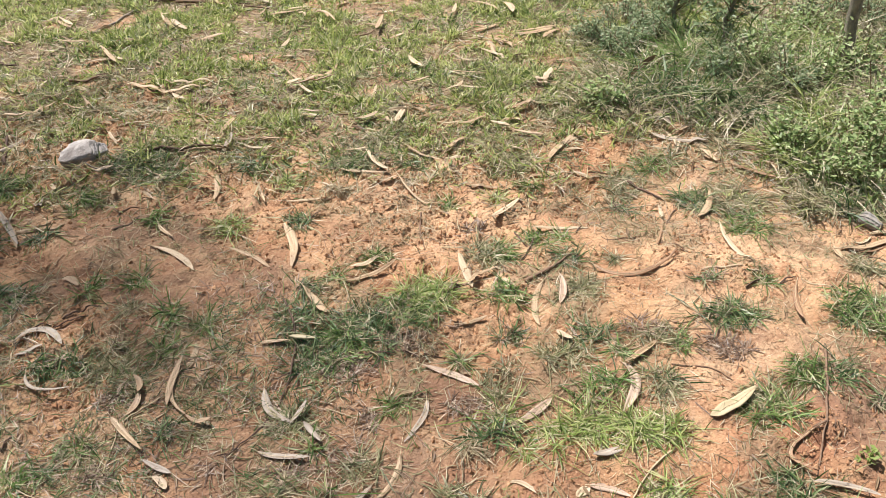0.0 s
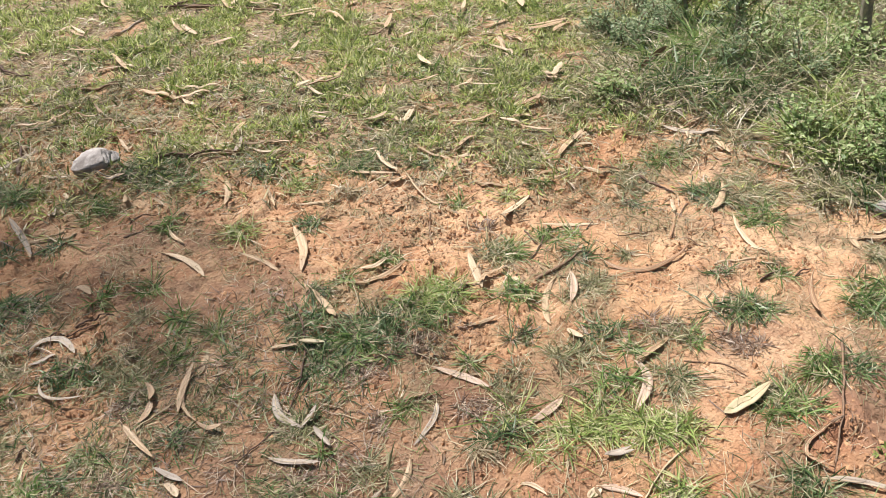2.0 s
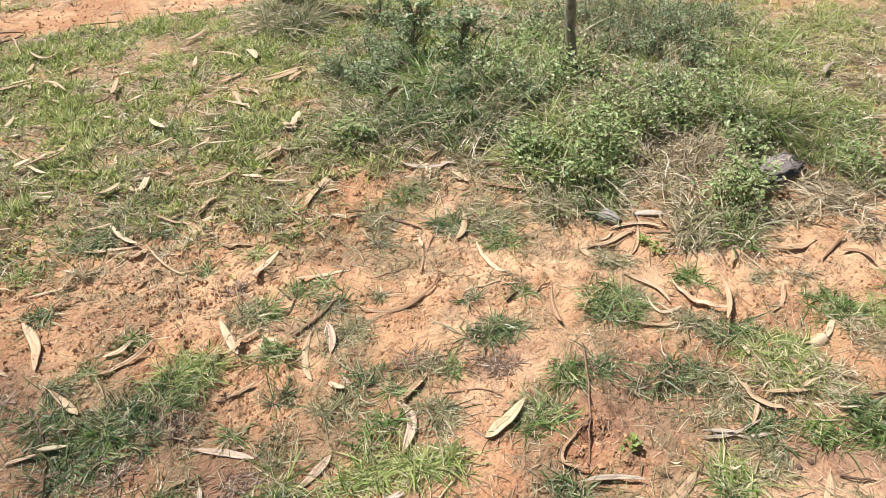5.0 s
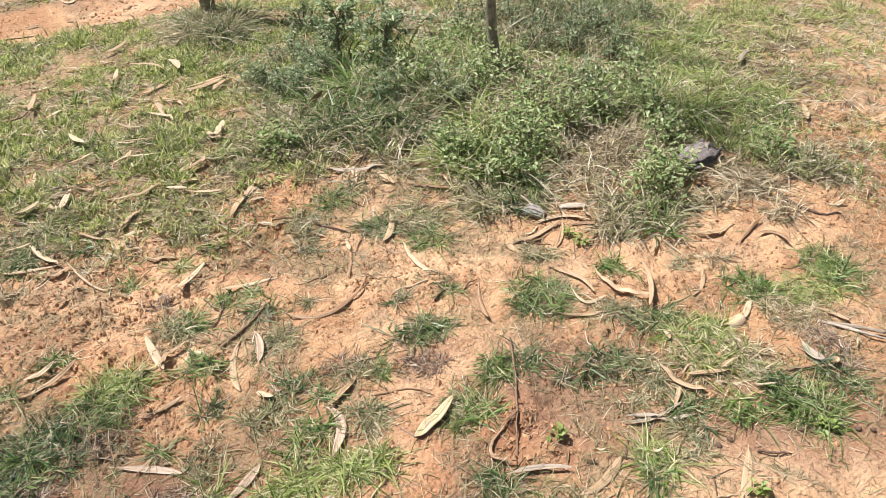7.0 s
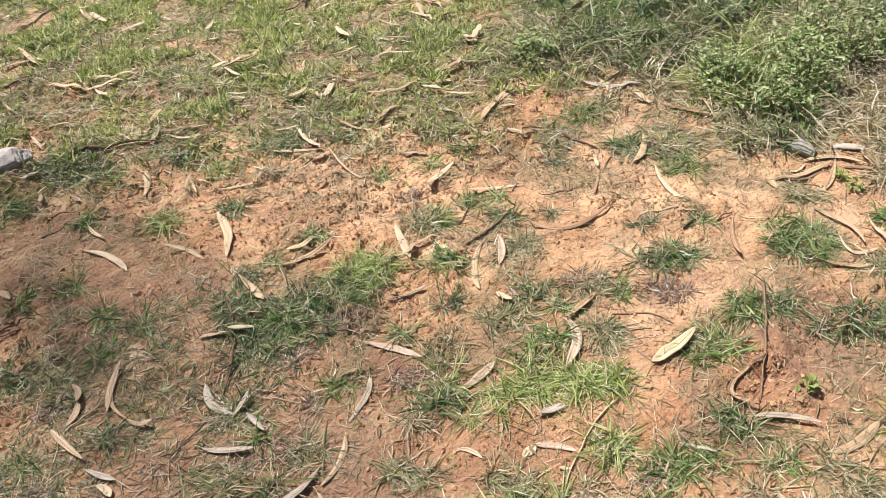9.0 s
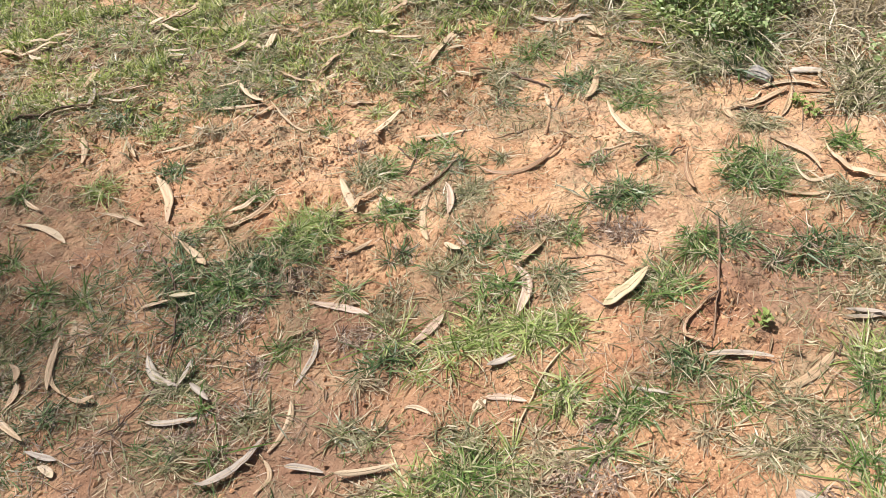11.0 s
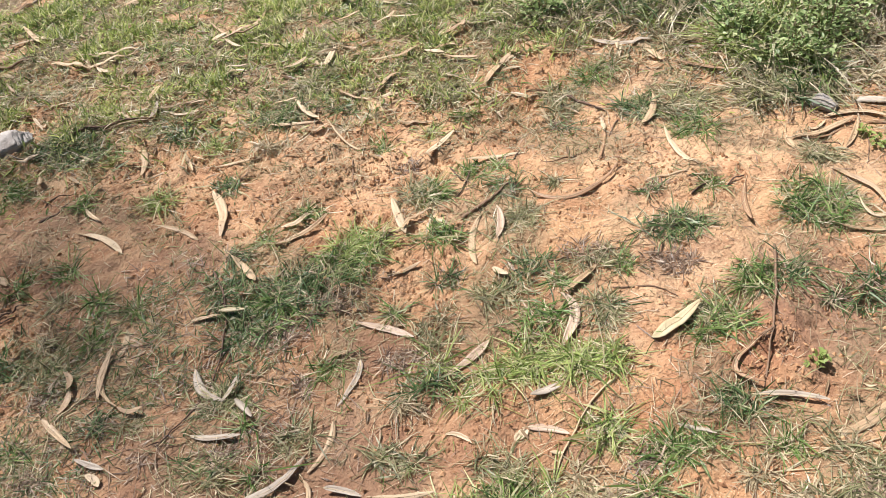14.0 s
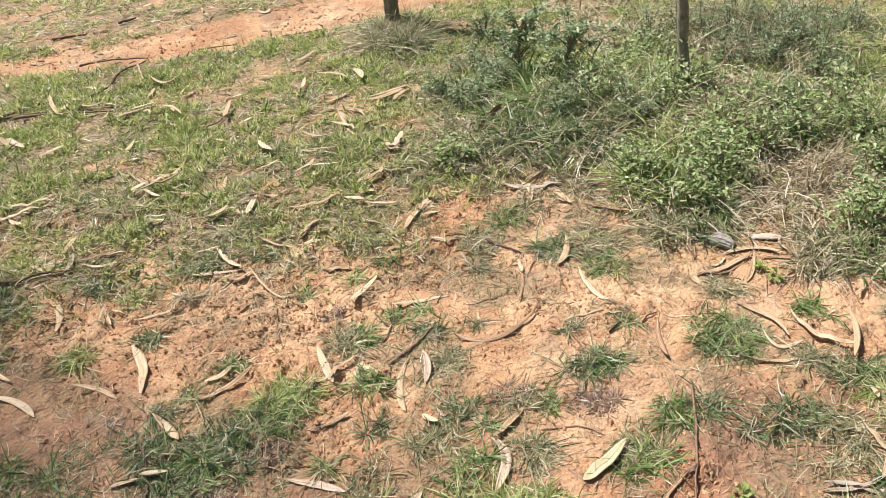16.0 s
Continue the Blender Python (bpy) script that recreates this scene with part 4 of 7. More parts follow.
def tree(x, y, radius, tall, lean, spread, limbs, leaves, leaf_size, first, label, seed):
    """A tapered trunk with limbs and a loose crown of hanging leaves."""
    r = np.random.RandomState(seed)
    ob = thing("tree", x, y, ground_at(x, y), label, "tree")
    count = 40
    line = [np.array((lean[0] * (k / 39) ** 1.3 + 0.16 * radius * r.normal(), lean[1] * (k / 39) ** 1.3 + 0.16 * radius * r.normal(), tall * k / 39 - (0.04 if k == 0 else 0))) for k in range(count)]
    girth = [radius * (1.25 if k == 0 else 1.0) * (1 - 0.8 * k / 39) * r.uniform(0.88, 1.12) for k in range(count)]
    child("trunk", tube("trunk", line, girth, TRUNK, 12), ob)
    for _ in range(limbs):
        u = r.uniform(first, 1.0)
        k = min(38, int(u * 39))
        foot = line[k]
        a = r.uniform(0, 6.283)
        tip = foot + np.array((math.cos(a) * spread * r.uniform(0.4, 1), math.sin(a) * spread * r.uniform(0.4, 1), tall * r.uniform(0.05, 0.25)))
        arc = bow(foot, 0.5 * (foot + tip) + np.array((0, 0, 0.05 * tall)), tip, 7)
        limb = child("limb", tube("limb", arc, list(np.linspace(girth[k] * 0.55, girth[k] * 0.12, 7)), TRUNK, 6), ob)
        n = leaves // limbs
        w = 0.3 + 0.7 * r.rand(n)
        spot = arc[np.minimum(6, (w * 6.99).astype(int))] + r.normal(0, 0.16 * spread, (n, 3))
        way = np.stack([r.normal(0, 1, n), r.normal(0, 1, n), np.full(n, -1.2)], 1)
        long = leaf_size * r.uniform(0.6, 1.1, n)
        child("foliage", leaflets("foliage", spot, way, long, long * 0.2, FOLIAGE["gum"]), limb, kind="stuff")
    return ob


# ---- stones, trunks and scraps ----
stone("rock", -1.212, 2.422, 0.076, 0.054, 0.033, 14, STONE, "angular weathered grey rock half sunk in grass", "rock", 0.06, 0.18, 5, 1.0, 24)
bark(-1.50, 2.50, 0.10, 0.03, 70, SCRAP, "weathered grey strip of bark in the grass", 0.012, 8)
stone("flat_stone", 0.854, 0.726, 0.045, 0.026, 0.007, -72, SCRAP, "flat dull grey stone in red earth", "rock", 0.05, 0.46)
stone("stone", 1.320, 2.063, 0.038, 0.027, 0.026, -38, DULL_STONE, "dull grey stone at the foot of the thicket", "rock", 0, 0.25, 5, 0.5, 14)
bark(1.084, 0.824, 0.156, 0.044, 34, PALE_BARK, "bleached grey strip of torn bark on red earth", 0.009, 3, 0.6)
bark(1.454, 2.044, 0.088, 0.034, -28, PALE_BARK, "flat bleached flake of bark at the thicket foot", 0.006, 12, 0.2)
wood_chunk(2.020, 2.160, 0.205, 0.125, 18)
bark(1.60, 1.362, 0.060, 0.042, 15, LEAF["pale"], "curled pale scrap of bark on dry grass", 0.014, 4)
bark(1.85, 1.228, 0.24, 0.012, -53, PALE_BARK, "long grey strip of bark on dry grass", 0.003, 5, 0.3)
bark(1.885, 1.215, 0.16, 0.012, -40, SCRAP, "narrow grey strip of bark on dry grass", 0.005, 6)
tree(1.637, 3.113, 0.023, 2.7, (-0.40, 0.05), 0.5, 7, 260, 0.09, 0.6, "slender grey-barked young tree rising from the thicket", 31)
tree(0.58, 4.55, 0.036, 10.0, (0.3, 0.4), 1.6, 10, 220, 0.13, 0.75, "grey-barked gum tree with grass round its foot", 33)


def stalk(x, y, tall, lean_x, lean_y, label, forks=()):
    """A thin upright dry stalk, with side stalks given as (share of height, dx, dy, dz)."""
    pts = [Vector((lean_x * u ** 1.6, lean_y * u ** 1.6, tall * u - (0.01 if u == 0 else 0))) for u in (0, 0.2, 0.4, 0.6, 0.8, 1.0)]
    ob = new("dry_stalk", tube("dry_stalk", pts, [0.0035, 0.0032, 0.0028, 0.0024, 0.002, 0.0012], WOOD["tan"], 6))
    ob.location = (x, y, ground_at(x, y))
    tagged(ob, label, "stalk", "dry stalks in the thicket")
    for share, dx, dy, dz in forks:
        k = min(5, int(share * 5))
        p, q = pts[k], pts[k] + Vector((dx, dy, dz))
        child("side_shoot", tube("side_shoot", [p, p.lerp(q, 0.5) + Vector((0, 0, 0.008)), q], [0.0022, 0.0018, 0.001], WOOD["tan"], 5), ob)


stalk(1.773, 3.14, 0.17, 0.12, 0.03, "pale forked dry stalk in thicket grass", ((0.25, -0.05, 0.0, 0.11), (0.6, 0.02, 0.03, 0.07), (0.8, 0.06, 0.0, 0.01)))
stalk(2.26, 2.87, 0.24, -0.01, 0.02, "thin upright dry stalk with seed head", ((0.8, 0.012, 0.0, 0.03), (0.6, -0.012, 0.0, 0.03)))
stalk(2.564, 3.571, 0.26, 0.03, 0.0, "pale bent dry grass stalk")
stalk(1.596, 4.40, 0.34, 0.06, 0.0, "thin bare stalk behind the thicket", ((0.5, 0.05, 0.0, 0.06),))
stalk(1.534, 4.47, 0.40, 0.0, 0.02, "thin bare stalk behind the thicket")
for px, py in ((1.279, 1.000), (1.317, 1.007), (1.488, 0.967), (1.617, 0.920), (1.644, 0.903), (1.456, 1.055), (1.311, 0.800)):
    pellet = stone("dropping", px, py, 0.009, 0.008, 0.007, 90 * px, WOOD["dark"], "small dark round animal dropping on earth", "dropping", 0, 0.15, 2)
    tagged(pellet, group="droppings")

# the gum tree beside the view, whose crown dapples the earth
tree(-4.08, 4.26, 0.09, 6.8, (0.1, 0.1), 1.25, 18, 1100, 0.15, 0.6, "gum tree with a loose crown of hanging leaves", 34)

# fallen gum leaves
gum_leaf(0.620, 0.728, 0.649, 0.715, 0.681, 0.700, 0.0074, "pale", 0.003)
gum_leaf(0.543, 0.823, 0.558, 0.771, 0.576, 0.726, 0.0170, "tan", 0.007)
gum_leaf(0.152, 0.849, 0.180, 0.859, 0.210, 0.870, 0.0163, "pale")
gum_leaf(0.372, 0.879, 0.402, 0.883, 0.428, 0.882, 0.0109, "tan", 0.003)
gum_leaf(1.334, 0.964, 1.286, 0.904, 1.221, 0.834, 0.0255, "tan")
gum_leaf(0.935, 0.963, 0.989, 0.947, 1.045, 0.937, 0.0072, "brown", 0.003)
gum_leaf(0.003, 0.957, 0.060, 0.956, 0.122, 0.962, 0.0158, "pale", 0.010)
gum_leaf(-0.142, 1.030, -0.131, 0.988, -0.157, 0.949, 0.0129, "tan")
gum_leaf(-0.097, 0.999, -0.059, 0.989, -0.021, 0.972, 0.0151, "grey", 0.006)
gum_leaf(0.983, 0.960, 1.019, 0.994, 1.055, 1.014, 0.0073, "brown")
gum_leaf(1.049, 1.053, 0.978, 1.008, 0.905, 0.990, 0.0240, "tan")
gum_leaf(-0.139, 1.084, -0.199, 1.019, -0.275, 0.991, 0.0203, "grey", 0.008)
gum_leaf(0.383, 1.015, 0.373, 1.021, 0.356, 1.019, 0.0114, "pale")
gum_leaf(1.121, 1.036, 1.127, 1.028, 1.141, 1.026, 0.0097, "pale", 0.019)
gum_leaf(0.617, 1.050, 0.648, 1.037, 0.684, 1.013, 0.0116, "grey", 0.003)
gum_leaf(0.291, 1.069, 0.304, 1.079, 0.322, 1.088, 0.0226, "pale")
gum_leaf(-0.605, 1.095, -0.585, 1.085, -0.569, 1.065, 0.0196, "pale", 0.008)
gum_leaf(1.004, 1.092, 1.016, 1.085, 1.023, 1.077, 0.0100, "pale")
gum_leaf(0.322, 1.092, 0.362, 1.086, 0.403, 1.064, 0.0203, "pink")
gum_leaf(0.796, 1.096, 0.865, 1.088, 0.925, 1.062, 0.0152, "grey", 0.005)
gum_leaf(0.151, 1.091, 0.174, 1.089, 0.204, 1.063, 0.0105, "pale")
gum_leaf(-0.084, 1.159, -0.095, 1.101, -0.135, 1.046, 0.0162, "tan")
gum_leaf(1.465, 1.115, 1.491, 1.112, 1.518, 1.100, 0.0071, "pale", 0.010)
gum_leaf(1.279, 1.101, 1.219, 1.115, 1.201, 1.136, 0.0130, "grey", 0.005)
gum_leaf(-0.639, 1.136, -0.604, 1.120, -0.568, 1.105, 0.0145, "grey", 0.007)
gum_leaf(1.707, 1.116, 1.730, 1.122, 1.748, 1.136, 0.0167, "tan", 0.014)
gum_leaf(1.119, 1.141, 1.187, 1.132, 1.278, 1.147, 0.0145, "grey", 0.005)
gum_leaf(1.128, 1.159, 1.168, 1.151, 1.199, 1.133, 0.0132, "grey", 0.008)
gum_leaf(1.252, 1.141, 1.279, 1.167, 1.301, 1.193, 0.0120, "tan", 0.010)
gum_leaf(-0.396, 1.169, -0.351, 1.157, -0.281, 1.150, 0.0181, "grey", 0.003)
gum_leaf(1.695, 1.210, 1.688, 1.160, 1.703, 1.135, 0.0333, "grey", 0.012)
gum_leaf(0.338, 1.162, 0.369, 1.167, 0.404, 1.174, 0.0096, "grey", 0.010)
gum_leaf(0.338, 1.165, 0.364, 1.173, 0.397, 1.184, 0.0117, "grey", 0.010)
gum_leaf(0.863, 1.240, 0.770, 1.171, 0.817, 1.120, 0.0135, "brown", 0.003)
gum_leaf(1.337, 1.217, 1.380, 1.204, 1.441, 1.187, 0.0141, "tan", 0.008)
gum_leaf(-0.739, 1.250, -0.695, 1.206, -0.646, 1.159, 0.0179, "tan", 0.005)
gum_leaf(1.484, 1.215, 1.453, 1.209, 1.430, 1.202, 0.0110, "tan", 0.018)
gum_leaf(1.297, 1.284, 1.313, 1.211, 1.358, 1.159, 0.0209, "tan", 0.004)
gum_leaf(-0.305, 1.246, -0.284, 1.223, -0.261, 1.191, 0.0158, "grey", 0.012)
gum_leaf(-0.578, 1.268, -0.548, 1.253, -0.519, 1.260, 0.0137, "tan", 0.006)
gum_leaf(-0.029, 1.326, -0.037, 1.270, -0.077, 1.199, 0.0159, "grey")
gum_leaf(-0.338, 1.247, -0.324, 1.276, -0.308, 1.311, 0.0134, "grey", 0.011)
gum_leaf(-0.412, 1.351, -0.388, 1.289, -0.335, 1.255, 0.0231, "grey", 0.007)
gum_leaf(1.835, 1.330, 1.876, 1.289, 1.890, 1.244, 0.0197, "tan", 0.003)
gum_leaf(-0.701, 1.328, -0.699, 1.296, -0.708, 1.260, 0.0184, "tan", 0.005)
gum_leaf(0.267, 1.343, 0.220, 1.298, 0.165, 1.255, 0.0229, "pink", 0.003)
gum_leaf(0.755, 1.368, 0.691, 1.314, 0.622, 1.271, 0.0328, "yellow", 0.004)
gum_leaf(-0.627, 1.399, -0.626, 1.325, -0.577, 1.265, 0.0113, "tan", 0.006)
gum_leaf(-0.983, 1.380, -0.946, 1.336, -0.863, 1.337, 0.0095, "grey", 0.010)
gum_leaf(-0.732, 1.388, -0.708, 1.361, -0.701, 1.324, 0.0174, "tan", 0.010)
gum_leaf(-0.632, 1.427, -0.635, 1.361, -0.627, 1.295, 0.0201, "tan", 0.006)
gum_leaf(1.371, 1.375, 1.374, 1.362, 1.362, 1.334, 0.0133, "pale", 0.010)
gum_leaf(0.449, 1.443, 0.473, 1.382, 0.427, 1.292, 0.0269, "pink", 0.003)
gum_leaf(1.638, 1.367, 1.664, 1.393, 1.694, 1.418, 0.0207, "pale", 0.003)
gum_leaf(-1.208, 1.418, -1.161, 1.395, -1.121, 1.362, 0.0175, "tan", 0.003)
gum_leaf(-0.045, 1.448, 0.025, 1.415, 0.096, 1.376, 0.0223, "pink", 0.003)
gum_leaf(-1.035, 1.441, -1.016, 1.463, -0.979, 1.473, 0.0142, "grey", 0.003)
gum_leaf(-0.618, 1.524, -0.612, 1.477, -0.618, 1.428, 0.0193, "tan")
gum_leaf(0.553, 1.528, 0.514, 1.490, 0.454, 1.436, 0.0177, "tan", 0.004)
gum_leaf(-0.452, 1.512, -0.413, 1.516, -0.378, 1.515, 0.0118, "tan", 0.005)
gum_leaf(-0.378, 1.521, -0.346, 1.521, -0.312, 1.511, 0.0146, "yellow", 0.016)
gum_leaf(0.301, 1.554, 0.318, 1.533, 0.335, 1.515, 0.0176, "pale", 0.008)
gum_leaf(1.658, 1.612, 1.611, 1.533, 1.554, 1.503, 0.0142, "tan")
gum_leaf(1.152, 1.558, 1.218, 1.535, 1.296, 1.518, 0.0120, "tan", 0.004)
gum_leaf(-1.065, 1.503, -1.008, 1.547, -0.939, 1.488, 0.0210, "grey", 0.003)
gum_leaf(1.242, 1.650, 1.254, 1.582, 1.320, 1.589, 0.0151, "pale", 0.003)
gum_leaf(0.050, 1.573, 0.085, 1.591, 0.125, 1.614, 0.0133, "tan")
gum_leaf(1.498, 1.687, 1.470, 1.592, 1.401, 1.490, 0.0175, "tan", 0.003)
gum_leaf(1.351, 1.709, 1.369, 1.610, 1.446, 1.535, 0.0172, "tan", 0.007)
gum_leaf(1.930, 1.685, 1.981, 1.665, 1.987, 1.604, 0.0178, "brown")
gum_leaf(-0.369, 1.710, -0.332, 1.670, -0.295, 1.608, 0.0231, "tan", 0.007)
gum_leaf(0.996, 1.772, 0.967, 1.694, 0.958, 1.613, 0.0168, "brown")
gum_leaf(0.296, 1.790, 0.260, 1.696, 0.263, 1.593, 0.0216, "tan")
gum_leaf(1.217, 1.785, 1.285, 1.709, 1.293, 1.614, 0.0174, "tan")
gum_leaf(1.848, 1.671, 1.917, 1.716, 1.996, 1.750, 0.0178, "brown")
gum_leaf(2.260, 1.745, 2.285, 1.734, 2.340, 1.750, 0.0193, "pale")
gum_leaf(0.034, 1.734, 0.062, 1.740, 0.088, 1.760, 0.0140, "tan", 0.004)
gum_leaf(1.744, 1.767, 1.814, 1.745, 1.892, 1.758, 0.0156, "tan")
gum_leaf(0.338, 1.809, 0.343, 1.751, 0.326, 1.681, 0.0222, "pink", 0.008)
gum_leaf(-1.038, 1.752, -1.017, 1.757, -0.986, 1.728, 0.0240, "tan", 0.003)
gum_leaf(0.157, 1.761, 0.188, 1.766, 0.208, 1.732, 0.0126, "pale", 0.003)
gum_leaf(1.612, 1.805, 1.608, 1.770, 1.566, 1.738, 0.0188, "tan")
gum_leaf(-0.284, 1.745, -0.193, 1.776, -0.123, 1.855, 0.0158, "tan", 0.003)
gum_leaf(0.084, 1.742, 0.114, 1.793, 0.163, 1.812, 0.0143, "tan", 0.008)
gum_leaf(0.439, 1.847, 0.548, 1.807, 0.685, 1.899, 0.0180, "brown")
gum_leaf(0.055, 1.884, 0.070, 1.810, 0.090, 1.725, 0.0256, "pale")
gum_leaf(-0.251, 1.814, -0.212, 1.822, -0.178, 1.862, 0.0145, "pale", 0.005)
gum_leaf(-0.609, 1.888, -0.538, 1.860, -0.475, 1.803, 0.0183, "tan")
gum_leaf(-0.831, 1.910, -0.756, 1.872, -0.688, 1.797, 0.0222, "pale")
gum_leaf(-1.444, 1.880, -1.402, 1.899, -1.370, 1.913, 0.0171, "grey", 0.010)
gum_leaf(-0.833, 1.914, -0.790, 1.900, -0.751, 1.879, 0.0156, "tan")
gum_leaf(1.154, 1.929, 1.274, 1.942, 1.372, 1.988, 0.0200, "tan", 0.008)
# added brown leaf that draws the shadowed lower edge of the strip above
gum_leaf(1.197, 1.927, 1.280, 1.931, 1.358, 1.967, 0.0120, "brown")
gum_leaf(1.394, 1.962, 1.447, 1.961, 1.472, 1.929, 0.0180, "brown", 0.003)
gum_leaf(1.382, 1.982, 1.339, 1.907, 1.298, 1.861, 0.0160, "tan")
gum_leaf(1.232, 1.975, 1.256, 1.959, 1.293, 1.987, 0.0110, "pale")
gum_leaf(1.166, 1.943, 1.165, 1.893, 1.177, 1.857, 0.0220, "tan")
gum_leaf(1.473, 2.015, 1.477, 1.993, 1.478, 1.968, 0.0140, "pale", 0.010)
gum_leaf(-0.470, 2.025, -0.429, 1.932, -0.416, 1.811, 0.0304, "tan", 0.003)
gum_leaf(0.855, 2.054, 0.862, 1.946, 0.895, 1.856, 0.0213, "pale")
gum_leaf(-0.850, 2.025, -0.819, 1.990, -0.791, 1.961, 0.0125, "tan", 0.003)
gum_leaf(-1.341, 2.059, -1.282, 1.991, -1.220, 1.893, 0.0191, "tan", 0.003)
gum_leaf(-0.855, 2.034, -0.828, 1.996, -0.791, 1.963, 0.0125, "pale", 0.003)
gum_leaf(-1.363, 2.085, -1.294, 2.000, -1.221, 1.904, 0.0211, "grey", 0.003)
gum_leaf(1.296, 2.007, 1.397, 2.014, 1.468, 1.963, 0.0212, "pale")
gum_leaf(0.277, 2.027, 0.363, 2.026, 0.449, 2.027, 0.0156, "pale")
gum_leaf(0.696, 2.155, 0.682, 2.052, 0.641, 1.940, 0.0108, "brown")
gum_leaf(-1.558, 2.123, -1.522, 2.089, -1.480, 2.088, 0.0143, "grey", 0.003)
gum_leaf(0.159, 2.065, 0.205, 2.106, 0.250, 2.167, 0.0194, "pale")
gum_leaf(0.688, 2.146, 0.692, 2.123, 0.687, 2.082, 0.0147, "pale")
gum_leaf(-1.243, 2.092, -1.248, 2.126, -1.254, 2.162, 0.0158, "grey")
gum_leaf(0.863, 2.214, 0.840, 2.132, 0.796, 2.075, 0.0243, "tan", 0.008)
gum_leaf(-0.149, 2.350, -0.060, 2.172, 0.003, 2.170, 0.0090, "tan", 0.005)
gum_leaf(-0.487, 2.159, -0.417, 2.167, -0.347, 2.185, 0.0128, "tan")
gum_leaf(-1.046, 2.220, -1.034, 2.186, -1.025, 2.153, 0.0156, "tan")
gum_leaf(-0.586, 2.229, -0.566, 2.185, -0.550, 2.147, 0.0112, "tan")
gum_leaf(-0.737, 2.304, -0.715, 2.228, -0.709, 2.151, 0.0230, "tan")
gum_leaf(0.077, 2.262, 0.150, 2.264, 0.205, 2.255, 0.0149, "tan")
gum_leaf(-0.231, 2.300, -0.184, 2.297, -0.138, 2.312, 0.0131, "tan", 0.007)
gum_leaf(-1.654, 2.320, -1.622, 2.295, -1.609, 2.319, 0.0241, "grey", 0.014)
gum_leaf(0.293, 2.313, 0.351, 2.335, 0.416, 2.358, 0.0172, "tan")
gum_leaf(-1.161, 2.313, -1.134, 2.328, -1.104, 2.351, 0.0185, "grey", 0.003)
gum_leaf(-0.338, 2.350, -0.261, 2.337, -0.176, 2.338, 0.0134, "tan", 0.003)
gum_leaf(-1.168, 2.298, -1.134, 2.322, -1.090, 2.347, 0.0164, "pale", 0.003)
gum_leaf(2.720, 2.407, 2.684, 2.346, 2.637, 2.280, 0.0260, "pale")
gum_leaf(0.990, 2.387, 1.057, 2.337, 1.106, 2.301, 0.0184, "brown")
gum_leaf(-1.567, 2.377, -1.540, 2.406, -1.520, 2.451, 0.0198, "grey")
gum_leaf(-0.264, 2.499, -0.220, 2.403, -0.172, 2.348, 0.0195, "pale", 0.006)
gum_leaf(0.007, 2.409, 0.044, 2.426, 0.091, 2.437, 0.0135, "pale")
gum_leaf(0.897, 2.528, 0.921, 2.467, 0.936, 2.398, 0.0271, "tan")
gum_leaf(-0.676, 2.472, -0.636, 2.461, -0.579, 2.469, 0.0123, "pale")
gum_leaf(-1.171, 2.566, -1.141, 2.543, -1.134, 2.575, 0.0152, "pale")
gum_leaf(0.889, 2.513, 0.909, 2.473, 0.920, 2.423, 0.0234, "tan")
gum_leaf(0.013, 2.445, 0.042, 2.505, 0.098, 2.548, 0.0182, "tan")
gum_leaf(-0.715, 2.508, -0.668, 2.517, -0.593, 2.540, 0.0125, "tan")
gum_leaf(-0.743, 2.463, -0.738, 2.504, -0.739, 2.565, 0.0188, "grey")
gum_leaf(0.750, 2.578, 0.821, 2.525, 0.938, 2.520, 0.0252, "grey")
gum_leaf(0.368, 2.419, 0.423, 2.526, 0.502, 2.594, 0.0226, "tan")
gum_leaf(0.372, 2.445, 0.432, 2.529, 0.517, 2.576, 0.0165, "tan")
gum_leaf(0.918, 2.531, 0.968, 2.516, 1.033, 2.551, 0.0256, "tan")
gum_leaf(0.808, 2.602, 0.821, 2.562, 0.815, 2.485, 0.0190, "pale")
gum_leaf(0.806, 2.576, 0.830, 2.544, 0.815, 2.456, 0.0193, "pale")
gum_leaf(0.247, 2.631, 0.307, 2.606, 0.366, 2.590, 0.0126, "tan")
gum_leaf(-0.775, 2.556, -0.765, 2.615, -0.751, 2.676, 0.0194, "tan")
gum_leaf(-1.734, 2.639, -1.693, 2.674, -1.668, 2.703, 0.0169, "pale")
gum_leaf(0.074, 2.640, 0.122, 2.668, 0.169, 2.709, 0.0128, "tan")
gum_leaf(-1.609, 2.694, -1.558, 2.695, -1.517, 2.710, 0.0144, "tan")
gum_leaf(0.207, 2.657, 0.261, 2.689, 0.301, 2.676, 0.0129, "tan")
gum_leaf(-1.551, 2.654, -1.495, 2.717, -1.441, 2.792, 0.0119, "tan")
gum_leaf(-0.308, 2.664, -0.265, 2.687, -0.232, 2.724, 0.0217, "pale")
gum_leaf(-1.418, 2.778, -1.378, 2.784, -1.315, 2.785, 0.0142, "tan")
gum_leaf(-0.160, 2.653, -0.148, 2.711, -0.130, 2.775, 0.0240, "pale")
gum_leaf(0.579, 2.782, 0.635, 2.740, 0.682, 2.759, 0.0113, "tan")
gum_leaf(0.264, 2.740, 0.297, 2.763, 0.335, 2.788, 0.0156, "tan")
gum_leaf(-1.033, 2.884, -1.001, 2.846, -0.973, 2.823, 0.0233, "pale")
gum_leaf(-1.233, 2.990, -1.079, 2.932, -0.912, 2.971, 0.0215, "tan")
gum_leaf(2.742, 2.845, 2.793, 2.900, 2.860, 2.929, 0.0236, "grey")
